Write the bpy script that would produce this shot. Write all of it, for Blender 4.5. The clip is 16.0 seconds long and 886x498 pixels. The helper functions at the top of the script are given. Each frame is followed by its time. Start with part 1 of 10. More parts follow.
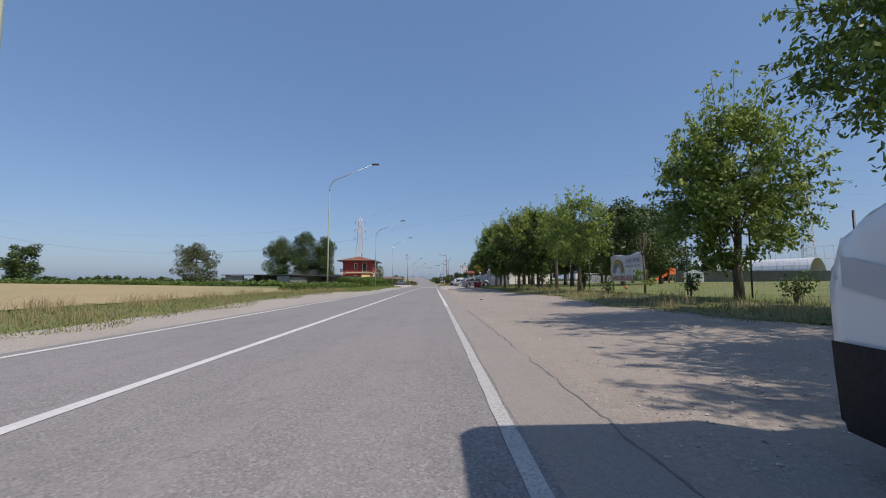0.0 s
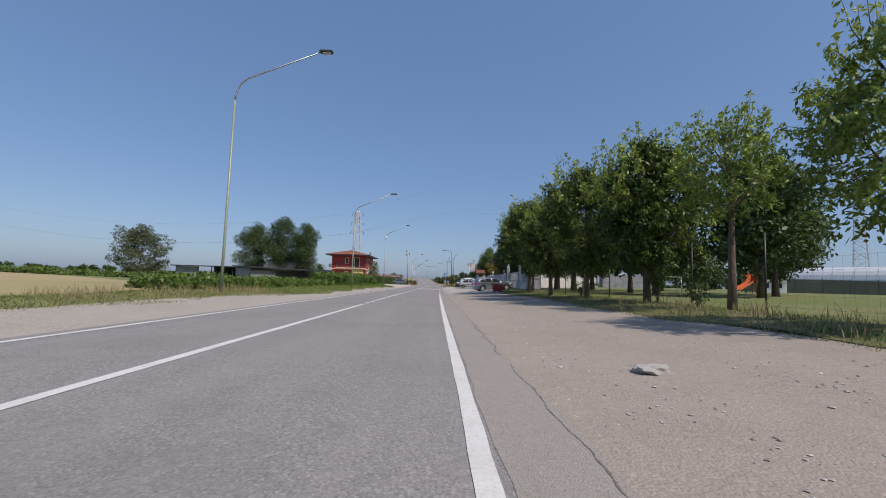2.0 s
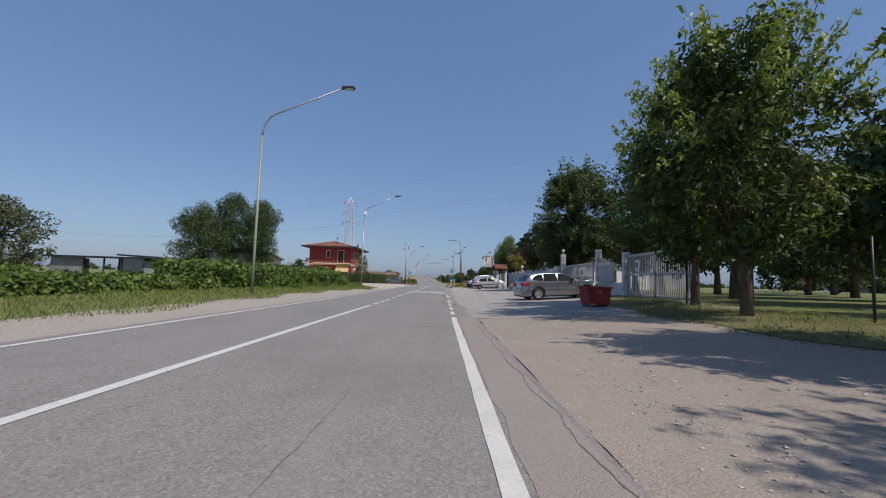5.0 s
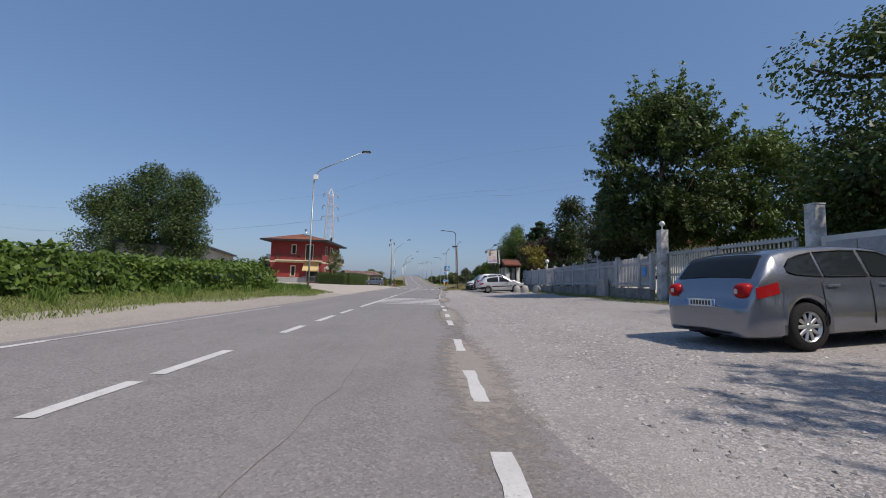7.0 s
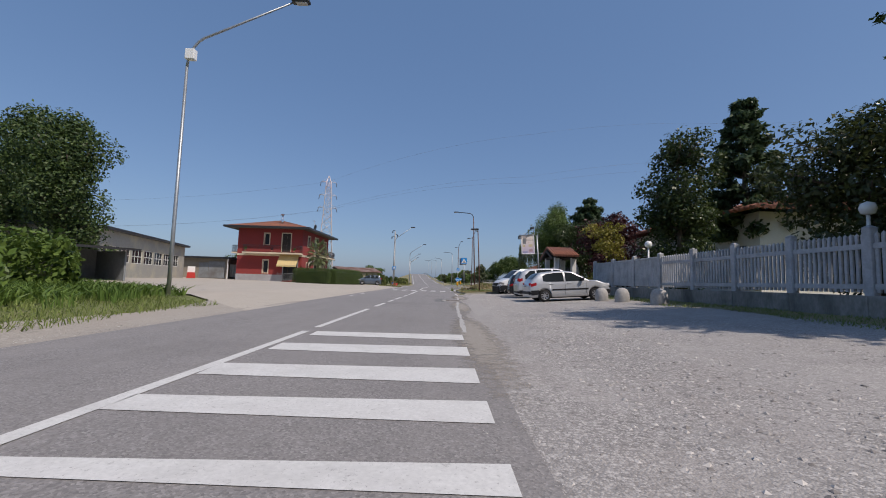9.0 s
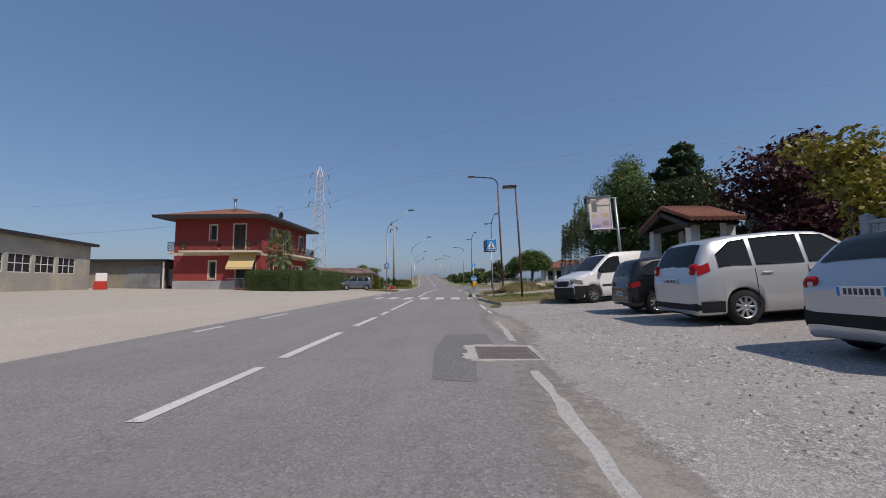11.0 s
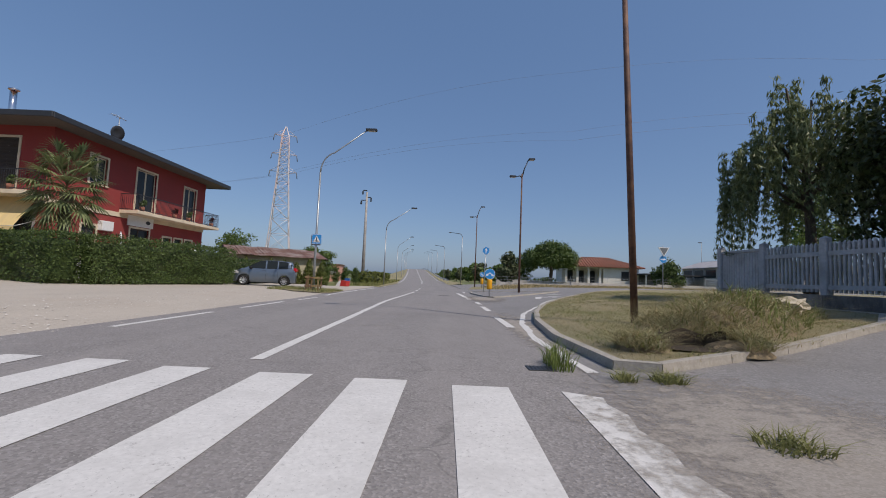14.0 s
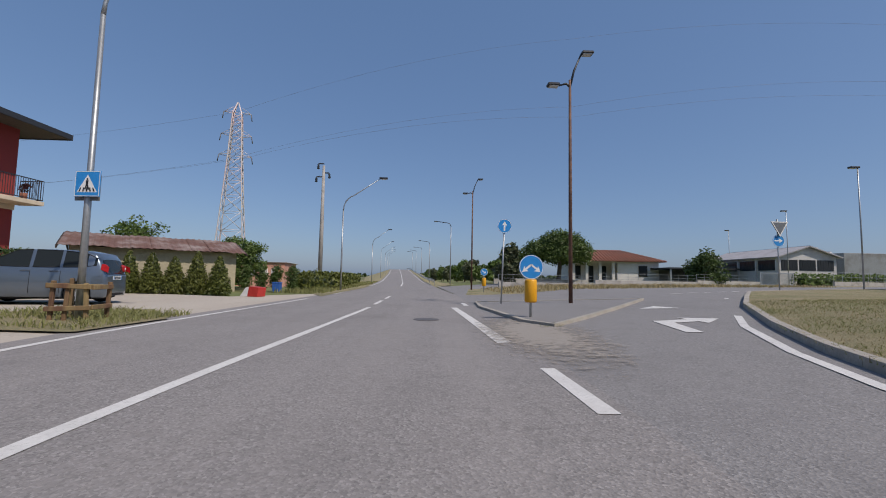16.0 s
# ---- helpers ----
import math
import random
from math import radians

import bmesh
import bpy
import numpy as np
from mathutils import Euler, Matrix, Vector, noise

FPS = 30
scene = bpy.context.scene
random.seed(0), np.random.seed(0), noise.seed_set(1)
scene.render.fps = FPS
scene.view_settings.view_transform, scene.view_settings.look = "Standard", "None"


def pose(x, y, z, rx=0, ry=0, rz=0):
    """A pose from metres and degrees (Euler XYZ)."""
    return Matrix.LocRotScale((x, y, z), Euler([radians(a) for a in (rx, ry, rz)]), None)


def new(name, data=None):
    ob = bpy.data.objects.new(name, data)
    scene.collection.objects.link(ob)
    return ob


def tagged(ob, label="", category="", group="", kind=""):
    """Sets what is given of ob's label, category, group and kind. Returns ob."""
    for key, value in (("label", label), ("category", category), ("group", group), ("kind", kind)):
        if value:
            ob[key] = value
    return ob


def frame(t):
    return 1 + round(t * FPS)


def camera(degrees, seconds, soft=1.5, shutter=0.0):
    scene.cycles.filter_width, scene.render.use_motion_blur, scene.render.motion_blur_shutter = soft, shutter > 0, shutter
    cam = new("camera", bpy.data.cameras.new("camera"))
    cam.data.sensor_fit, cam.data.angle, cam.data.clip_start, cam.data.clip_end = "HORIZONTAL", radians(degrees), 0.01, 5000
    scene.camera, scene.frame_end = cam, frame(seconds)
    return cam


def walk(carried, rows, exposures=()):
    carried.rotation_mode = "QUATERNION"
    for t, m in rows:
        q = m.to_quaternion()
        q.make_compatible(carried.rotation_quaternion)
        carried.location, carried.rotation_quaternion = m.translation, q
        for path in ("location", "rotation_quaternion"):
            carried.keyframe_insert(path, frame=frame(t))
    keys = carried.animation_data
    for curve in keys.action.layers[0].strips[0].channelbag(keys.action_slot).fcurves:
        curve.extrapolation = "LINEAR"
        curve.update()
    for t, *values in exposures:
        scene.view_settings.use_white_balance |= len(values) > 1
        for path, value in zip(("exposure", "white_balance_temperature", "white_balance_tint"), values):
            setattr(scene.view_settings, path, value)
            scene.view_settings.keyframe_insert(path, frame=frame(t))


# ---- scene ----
cam = camera(94.86, 16.0, soft=1.0)
PATH = [
    (0, -0.055, 0.000, 0.994, -1.13, 4.69, -0.04),
    (0.5, 0.015, 4.369, 0.991, -0.60, 4.70, 0.57),
    (1, 0.06, 8.730, 0.996, -1.59, 4.54, 0.57),
    (1.5, 0.075, 13.180, 0.994, -1.40, 4.84, 0.03),
    (2, 0.15, 17.386, 0.988, -0.53, 4.73, 1.75),
    (2.5, 0.090, 21.239, 1.025, -1.19, 4.54, 1.13),
    (3, 0.026, 25.191, 1.001, -0.60, 4.62, -0.11),
    (3.5, 0.020, 29.093, 1.010, -0.98, 4.43, 1.05),
    (4, 0.008, 33.010, 1.020, -0.33, 4.55, 2.31),
    (4.2, 0.009, 34.524, 1.003, 0.71, 4.53, 2.40),
    (6.3, -0.211, 50.257, 1.027, -1.96, 4.56, 0.76),
    (6.5, -0.172, 51.951, 1.015, -1.93, 4.48, 0.97),
    (7, -0.093, 56.061, 0.973, -1.35, 4.74, 1.63),
    (7.5, 0.0, 60.173, 0.998, -2.84, 4.66, 0.44),
    (8, 0.05, 64.354, 1.015, -0.79, 4.50, 1.42),
    (8.5, 0.06, 68.255, 0.981, -0.56, 4.58, 3.27),
    (9, -0.113, 72.133, 1.015, 0.02, 4.51, 1.74),
    (9.2, -0.197, 73.636, 1.004, 0.69, 4.68, 2.55),
    (11.3, -0.249, 90.303, 1.007, 0.91, 4.54, -1.21),
    (11.5, -0.263, 91.863, 1.024, 0.27, 3.79, -2.11),
    (12, -0.321, 95.673, 0.994, -1.02, 4.78, -0.09),
    (12.5, -0.341, 99.414, 0.985, -0.23, 4.30, -0.38),
    (13, -0.434, 102.767, 0.972, -2.37, 5.12, -2.29),
    (13.5, -0.420, 106.330, 0.969, -1.94, 4.40, 2.59),
    (14, -0.401, 110.031, 0.985, 0.33, 4.05, 2.37),
    (14.5, -0.418, 113.499, 0.977, -0.46, 4.29, -1.43),
    (15, -0.341, 116.784, 0.994, -1.58, 4.39, 0.28),
    (15.5, -0.307, 119.923, 0.993, -1.59, 4.10, 0.40),
    (16, -0.319, 123.011, 0.996, -1.75, 4.11, 1.09),
]
walk(cam, [(t, pose(x, y, z, 90 + pitch, 0, yaw) @ pose(0, 0, 0, 0, 0, roll)) for t, x, y, z, yaw, pitch, roll in PATH],
     [(0.0, 0.42, 6750, 14), (2.5, 0.36, 6750, 14), (4.5, 0.3, 6750, 14), (7.5, 0.3, 6750, 14), (9.5, 0.2, 6750, 14), (11.5, 0.1, 6750, 14), (14.0, 0.18, 6750, 14), (16.0, 0.18, 6750, 14)])

# ---------------------------------------------------------------- world and sun
TO_SUN = Vector((1.55, -1.4, 2.65)).normalized()
world = bpy.data.worlds.new("sky")
scene.world = world
world.use_nodes = True
wn = world.node_tree.nodes
wl = world.node_tree.links
sky = wn.new("ShaderNodeTexSky")
sky.sky_type = "NISHITA"
sky.sun_disc = False
sky.sun_elevation = math.asin(TO_SUN.z)
sky.sun_rotation = math.atan2(TO_SUN.x, TO_SUN.y)
sky.altitude = 0
sky.air_density = 1.0
sky.dust_density = 1.3
sky.ozone_density = 3.0
haze = wn.new("ShaderNodeMix")
haze.data_type = "RGBA"
haze.inputs[0].default_value = 0.52
haze.inputs[7].default_value = (0.84, 1.8, 3.68, 1.0)
wl.new(sky.outputs[0], haze.inputs[6])
wl.new(haze.outputs[2], wn["Background"].inputs[0])
wn["Background"].inputs[1].default_value = 0.105
sun_data = bpy.data.lights.new("sun", "SUN")
sun_data.energy = 3.0
sun_data.angle = radians(0.53)
sun_data.color = (1.0, 0.935, 0.85)
sun = new("sun", sun_data)
sun.matrix_world = Matrix.Translation((20, -20, 60)) @ TO_SUN.to_track_quat("Z", "Y").to_matrix().to_4x4()


# ---------------------------------------------------------------- materials
def shader(name):
    m = bpy.data.materials.new(name)
    m.use_nodes = True
    nt = m.node_tree
    return m, nt, nt.nodes["Principled BSDF"]


def add(nt, kind, **props):
    n = nt.nodes.new(kind)
    for k, v in props.items():
        if k == "op":
            n.operation = v
        elif k == "blend":
            n.blend_type = v
            n.data_type = "RGBA"
        elif k == "feature":
            n.feature = v
    return n


def coords(nt, scale=(1, 1, 1)):
    c = nt.nodes.new("ShaderNodeTexCoord")
    m = nt.nodes.new("ShaderNodeMapping")
    m.inputs["Scale"].default_value = scale
    nt.links.new(c.outputs["Object"], m.inputs["Vector"])
    return m.outputs[0]


def noise_fac(nt, vec, scale, detail=4.0, rough=0.6, low=0.35, high=0.65):
    n = nt.nodes.new("ShaderNodeTexNoise")
    n.inputs["Scale"].default_value = scale
    n.inputs["Detail"].default_value = detail
    n.inputs["Roughness"].default_value = rough
    nt.links.new(vec, n.inputs["Vector"])
    r = nt.nodes.new("ShaderNodeMapRange")
    r.inputs["From Min"].default_value = low
    r.inputs["From Max"].default_value = high
    nt.links.new(n.outputs["Fac"], r.inputs["Value"])
    return r.outputs[0]


def mixed(nt, fac, a, b):
    n = nt.nodes.new("ShaderNodeMix")
    n.data_type = "RGBA"
    for value, socket in ((fac, n.inputs[0]), (a, n.inputs[6]), (b, n.inputs[7])):
        if isinstance(value, bpy.types.NodeSocket):
            nt.links.new(value, socket)
        elif isinstance(value, tuple):
            socket.default_value = (*value, 1.0)
        else:
            socket.default_value = value
    return n.outputs[2]


def bump(nt, bsdf, height, strength=0.3, distance=0.01):
    b = nt.nodes.new("ShaderNodeBump")
    b.inputs["Strength"].default_value = strength
    b.inputs["Distance"].default_value = distance
    nt.links.new(height, b.inputs["Height"])
    nt.links.new(b.outputs[0], bsdf.inputs["Normal"])


def surface(name, colour, second=None, rough=0.8, metal=0.0, grain=8.0, stain=0.7, third=None, relief=0.25, depth=0.01, coat=0.0, stretch=(1, 1, 1)):
    """A material with fine grain and broad stains: colour and second mix by grain, third comes in broad patches."""
    m, nt, b = shader(name)
    vec = coords(nt, stretch)
    second = second or tuple(c * 0.8 for c in colour)
    fine = noise_fac(nt, vec, grain, 6.0, 0.65)
    col = mixed(nt, fine, colour, second)
    if third:
        col = mixed(nt, noise_fac(nt, vec, stain, 5.0, 0.6, 0.45, 0.7), col, third)
    nt.links.new(col, b.inputs["Base Color"])
    b.inputs["Roughness"].default_value = rough
    b.inputs["Metallic"].default_value = metal
    b.inputs["Coat Weight"].default_value = coat
    b.inputs["Coat Roughness"].default_value = 0.05
    if relief:
        bump(nt, b, fine, relief, depth)
    return m


def leafy(name, dark, light, warm=None, rough=0.5):
    """Foliage: every leaf its own green, with light passing through."""
    m, nt, b = shader(name)
    g = nt.nodes.new("ShaderNodeNewGeometry")
    col = mixed(nt, g.outputs["Random Per Island"], dark, light)
    o = nt.nodes.new("ShaderNodeObjectInfo")
    col = mixed(nt, mul(nt, o.outputs["Random"], 0.35), col, warm or light)
    nt.links.new(col, b.inputs["Base Color"])
    b.inputs["Roughness"].default_value = rough
    b.inputs["Specular IOR Level"].default_value = 0.35
    t = nt.nodes.new("ShaderNodeBsdfTranslucent")
    nt.links.new(col, t.inputs["Color"])
    mx = nt.nodes.new("ShaderNodeMixShader")
    mx.inputs[0].default_value = 0.28
    nt.links.new(b.outputs[0], mx.inputs[1])
    nt.links.new(t.outputs[0], mx.inputs[2])
    nt.links.new(mx.outputs[0], nt.nodes["Material Output"].inputs[0])
    return m


def mul(nt, a, v):
    n = nt.nodes.new("ShaderNodeMath")
    n.operation = "MULTIPLY"
    nt.links.new(a, n.inputs[0])
    n.inputs[1].default_value = v
    return n.outputs[0]


def asphalt_material(name, base, light, patch):
    """Worn asphalt: coarse pale and dark aggregate, lengthwise wear, broad stains and patches of fine cracks."""
    m, nt, b = shader(name)
    vec = coords(nt)
    v = nt.nodes.new("ShaderNodeTexVoronoi")
    v.inputs["Scale"].default_value = 62.0
    nt.links.new(vec, v.inputs["Vector"])
    grit = noise_fac(nt, vec, 130.0, 4.0, 0.7, 0.3, 0.7)
    col = mixed(nt, grit, base, light)
    spot = nt.nodes.new("ShaderNodeSeparateColor")
    nt.links.new(v.outputs["Color"], spot.inputs[0])
    for channel, low, amount, tone in ((0, 0.55, 0.5, tuple(min(1, c * 1.65) for c in light)), (1, 0.5, 0.5, tuple(c * 0.42 for c in base))):
        r = nt.nodes.new("ShaderNodeMapRange")
        r.inputs["From Min"].default_value = low
        nt.links.new(spot.outputs[channel], r.inputs["Value"])
        col = mixed(nt, mul(nt, r.outputs[0], amount), col, tone)
    streak = coords(nt, (1.6, 0.06, 1))
    col = mixed(nt, mul(nt, noise_fac(nt, streak, 1.0, 5.0, 0.6, 0.42, 0.72), 0.55), col, patch)
    col = mixed(nt, mul(nt, noise_fac(nt, vec, 0.35, 6.0, 0.65, 0.5, 0.75), 0.5), col, tuple(c * 0.78 for c in base))
    col = mixed(nt, mul(nt, noise_fac(nt, vec, 2.6, 7.0, 0.7, 0.52, 0.75), 0.4), col, tuple(c * 0.72 for c in base))
    warp = nt.nodes.new("ShaderNodeTexNoise")
    warp.inputs["Scale"].default_value = 3.5
    warp.inputs["Detail"].default_value = 5.0
    nt.links.new(vec, warp.inputs["Vector"])
    shift = nt.nodes.new("ShaderNodeVectorMath")
    shift.operation = "MULTIPLY_ADD"
    shift.inputs[1].default_value = (0.45, 0.45, 0.0)
    nt.links.new(warp.outputs["Color"], shift.inputs[0])
    nt.links.new(coords(nt, (1.0, 0.62, 1)), shift.inputs[2])
    cell = nt.nodes.new("ShaderNodeTexVoronoi")
    cell.feature = "DISTANCE_TO_EDGE"
    cell.inputs["Scale"].default_value = 1.5
    nt.links.new(shift.outputs[0], cell.inputs["Vector"])
    line = nt.nodes.new("ShaderNodeMapRange")
    line.inputs["From Min"].default_value = 0.02
    line.inputs["From Max"].default_value = 0.004
    nt.links.new(cell.outputs["Distance"], line.inputs["Value"])
    some = nt.nodes.new("ShaderNodeMath")
    some.operation = "MULTIPLY"
    nt.links.new(line.outputs[0], some.inputs[0])
    nt.links.new(noise_fac(nt, coords(nt, (1.0, 0.25, 1)), 0.55, 4.0, 0.6, 0.54, 0.68), some.inputs[1])
    col = mixed(nt, mul(nt, some.outputs[0], 0.42), col, tuple(c * 0.45 for c in base))
    nt.links.new(col, b.inputs["Base Color"])
    b.inputs["Roughness"].default_value = 0.85
    bump(nt, b, v.outputs["Distance"], 0.55, 0.006)
    return m


def gravel_material(name, dark, light, scale, stony=0.6):
    """Loose stones of two sizes, each its own tone with dark gaps between, over broad worn tracks."""
    m, nt, b = shader(name)
    vec = coords(nt)
    mid = tuple((p + q) / 2 for p, q in zip(dark, light))
    fine = noise_fac(nt, vec, 140.0, 3.0, 0.6, 0.3, 0.7)
    col = mixed(nt, mul(nt, fine, 0.5), mid, tuple(c * 0.72 for c in mid))
    heights = []
    for k, (size, share) in enumerate(((scale, 0.75), (scale * 0.5, 0.6))):
        v = nt.nodes.new("ShaderNodeTexVoronoi")
        v.inputs["Scale"].default_value = size
        nt.links.new(vec, v.inputs["Vector"])
        sep = nt.nodes.new("ShaderNodeSeparateColor")
        nt.links.new(v.outputs["Color"], sep.inputs[0])
        tone = mixed(nt, sep.outputs[0], tuple(c * 0.8 for c in dark), tuple(min(0.8, c * 1.15) for c in light))
        gap = nt.nodes.new("ShaderNodeMapRange")
        gap.inputs["From Min"].default_value = 0.42
        gap.inputs["From Max"].default_value = 0.72
        nt.links.new(v.outputs["Distance"], gap.inputs["Value"])
        tone = mixed(nt, mul(nt, gap.outputs[0], 0.75), tone, tuple(c * 0.5 for c in dark))
        if k == 0:
            cover = nt.nodes.new("ShaderNodeMapRange")
            cover.inputs["To Min"].default_value = stony * 0.35
            cover.inputs["To Max"].default_value = stony
            nt.links.new(noise_fac(nt, vec, 0.9, 7.0, 0.7, 0.38, 0.56), cover.inputs["Value"])
            col = mixed(nt, cover.outputs[0], col, tone)
        else:
            here = nt.nodes.new("ShaderNodeMath")
            here.operation = "GREATER_THAN"
            here.inputs[1].default_value = 0.62
            nt.links.new(sep.outputs[1], here.inputs[0])
            col = mixed(nt, mul(nt, here.outputs[0], stony), col, tone)
        heights.append(v.outputs["Distance"])
    track = coords(nt, (0.9, 0.12, 1))
    col = mixed(nt, mul(nt, noise_fac(nt, track, 0.8, 6.0, 0.65, 0.42, 0.6), 0.4), col, tuple(c * 1.05 for c in mid))
    col = mixed(nt, mul(nt, noise_fac(nt, vec, 0.5, 8.0, 0.7, 0.45, 0.65), 0.35), col, tuple(c * 0.84 for c in light))
    col = mixed(nt, mul(nt, noise_fac(nt, coords(nt, (0.7, 0.4, 1)), 0.55, 7.0, 0.7, 0.5, 0.68), 0.5), col, (mid[0] * 0.86, mid[1] * 0.82, mid[2] * 0.8))
    col = mixed(nt, mul(nt, noise_fac(nt, vec, 1.3, 8.0, 0.75, 0.5, 0.78), 0.4), col, tuple(c * 0.95 for c in dark))
    nt.links.new(col, b.inputs["Base Color"])
    b.inputs["Roughness"].default_value = 0.95
    flip = nt.nodes.new("ShaderNodeMath")
    flip.operation = "SUBTRACT"
    flip.inputs[0].default_value = 1.0
    nt.links.new(heights[0], flip.inputs[1])
    bump(nt, b, flip.outputs[0], 0.5, 0.012)
    return m


def paint_material(name, white, worn, road, chips=0.58):
    """Road paint: dirty in broad patches, chipped through to the asphalt in fine flakes and cracks."""
    m, nt, b = shader(name)
    vec = coords(nt)
    col = mixed(nt, noise_fac(nt, vec, 30.0, 5.0, 0.65), white, tuple(c * 0.86 for c in white))
    col = mixed(nt, mul(nt, noise_fac(nt, vec, 2.2, 6.0, 0.7, 0.45, 0.72), 0.7), col, worn)
    col = mixed(nt, mul(nt, noise_fac(nt, vec, 38.0, 8.0, 0.75, chips, chips + 0.08), 0.7), col, road)
    col = mixed(nt, mul(nt, noise_fac(nt, vec, 5.0, 9.0, 0.8, 0.6, 0.68), 0.8), col, road)
    nt.links.new(col, b.inputs["Base Color"])
    b.inputs["Roughness"].default_value = 0.75
    return m


M = {}
M["asphalt"] = asphalt_material("asphalt", (0.2, 0.187, 0.18), (0.25, 0.235, 0.226), (0.275, 0.255, 0.243))
M["asphalt_new"] = asphalt_material("asphalt_new", (0.19, 0.182, 0.178), (0.235, 0.227, 0.222), (0.225, 0.215, 0.21))
M["paint"] = paint_material("road_paint", (0.64, 0.63, 0.605), (0.47, 0.46, 0.44), (0.23, 0.22, 0.212))
M["paint_worn"] = paint_material("faded_road_paint", (0.5, 0.485, 0.46), (0.36, 0.345, 0.33), (0.25, 0.238, 0.226), 0.5)
M["dirt"] = gravel_material("dirt", (0.225, 0.19, 0.157), (0.42, 0.365, 0.312), 46.0, 0.3)
M["gravel"] = gravel_material("gravel", (0.2, 0.188, 0.178), (0.5, 0.47, 0.445), 62.0, 0.9)
M["yard"] = gravel_material("yard_gravel", (0.38, 0.335, 0.28), (0.52, 0.47, 0.4), 42.0, 0.25)
M["verge"] = gravel_material("verge_gravel", (0.28, 0.25, 0.215), (0.44, 0.4, 0.345), 40.0, 0.4)
M["soil"] = surface("field_ground", (0.13, 0.15, 0.05), (0.2, 0.19, 0.08), 1.0, grain=1.2, third=(0.1, 0.14, 0.04), stain=0.05, relief=0.6, depth=0.08)
M["straw"] = surface("stubble_field", (0.4, 0.3, 0.16), (0.33, 0.26, 0.13), 1.0, grain=1.5, third=(0.24, 0.24, 0.1), stain=0.09, relief=0.6, depth=0.08)
M["lawn"] = surface("lawn", (0.11, 0.15, 0.035), (0.15, 0.17, 0.05), 1.0, grain=5, third=(0.2, 0.19, 0.08), stain=0.25, relief=0.7, depth=0.05)
M["verge_green"] = surface("verge_grass", (0.12, 0.14, 0.04), (0.19, 0.18, 0.075), 1.0, grain=22, third=(0.26, 0.22, 0.12), stain=0.5, relief=0.7, depth=0.05)
M["drylawn"] = surface("dry_lawn", (0.28, 0.245, 0.13), (0.35, 0.295, 0.18), 1.0, grain=30, third=(0.2, 0.205, 0.085), stain=0.5, relief=0.7, depth=0.05)
M["concrete"] = surface("concrete", (0.42, 0.4, 0.37), (0.33, 0.31, 0.29), 0.9, grain=18, third=(0.22, 0.21, 0.19), stain=1.3, relief=0.3)
M["kerb"] = surface("kerb_concrete", (0.42, 0.385, 0.335), (0.32, 0.295, 0.255), 0.92, grain=24, third=(0.28, 0.26, 0.22), stain=2.2, relief=0.3)
M["wallstone"] = surface("mossy_concrete", (0.3, 0.29, 0.27), (0.2, 0.19, 0.17), 0.95, grain=9, third=(0.08, 0.08, 0.07), stain=1.1, relief=0.5, stretch=(1, 1, 0.5))
M["galv"] = surface("galvanised_steel", (0.42, 0.44, 0.45), (0.34, 0.36, 0.37), 0.45, 0.7, grain=12, third=(0.3, 0.31, 0.31), relief=0.05)
M["green_steel"] = surface("green_painted_steel", (0.2, 0.26, 0.19), (0.27, 0.31, 0.24), 0.5, 0.2, grain=9, third=(0.33, 0.3, 0.24), relief=0.05)
M["rust_steel"] = surface("brown_rusty_steel", (0.115, 0.06, 0.045), (0.08, 0.042, 0.034), 0.7, 0.2, grain=14, third=(0.23, 0.12, 0.07), stain=2, relief=0.15)
M["dark_steel"] = surface("dark_steel", (0.06, 0.062, 0.065), (0.045, 0.046, 0.05), 0.45, 0.5, grain=20, relief=0.05)
M["bark"] = surface("bark", (0.16, 0.125, 0.09), (0.08, 0.062, 0.048), 0.95, grain=16, third=(0.2, 0.17, 0.13), stain=3, relief=1.0, depth=0.03, stretch=(1, 1, 0.25))
M["red_wall"] = surface("red_render", (0.3, 0.045, 0.04), (0.265, 0.04, 0.036), 0.9, grain=22, third=(0.25, 0.042, 0.038), stain=0.6, relief=0.15, depth=0.004)
M["cream"] = surface("cream_trim", (0.7, 0.6, 0.44), (0.64, 0.54, 0.4), 0.85, grain=16, third=(0.55, 0.46, 0.34), stain=1.2, relief=0.1)
M["plinth"] = surface("grey_plinth", (0.42, 0.41, 0.42), (0.34, 0.33, 0.34), 0.85, grain=9, third=(0.3, 0.29, 0.29), relief=0.2)
M["rooftile"] = surface("terracotta", (0.29, 0.115, 0.07), (0.22, 0.085, 0.055), 0.9, grain=5, third=(0.2, 0.1, 0.07), stain=0.8, relief=0.2)
M["darkwood"] = surface("dark_wood", (0.05, 0.037, 0.028), (0.035, 0.026, 0.02), 0.75, grain=9, relief=0.3, stretch=(1, 1, 6))
M["soffit"] = surface("dark_soffit", (0.13, 0.11, 0.095), (0.1, 0.085, 0.075), 0.8, grain=10, relief=0.1)
M["white_wall"] = surface("white_wall", (0.72, 0.7, 0.66), (0.66, 0.64, 0.6), 0.9, grain=14, third=(0.55, 0.53, 0.5), stain=0.5, relief=0.1)
M["shedwall"] = surface("corrugated_grey", (0.28, 0.3, 0.31), (0.22, 0.235, 0.24), 0.7, 0.2, grain=6, third=(0.17, 0.16, 0.15), stain=0.5, relief=0.1)
M["black"] = surface("black_sheet", (0.02, 0.02, 0.022), (0.03, 0.03, 0.032), 0.6, grain=8, relief=0.1)
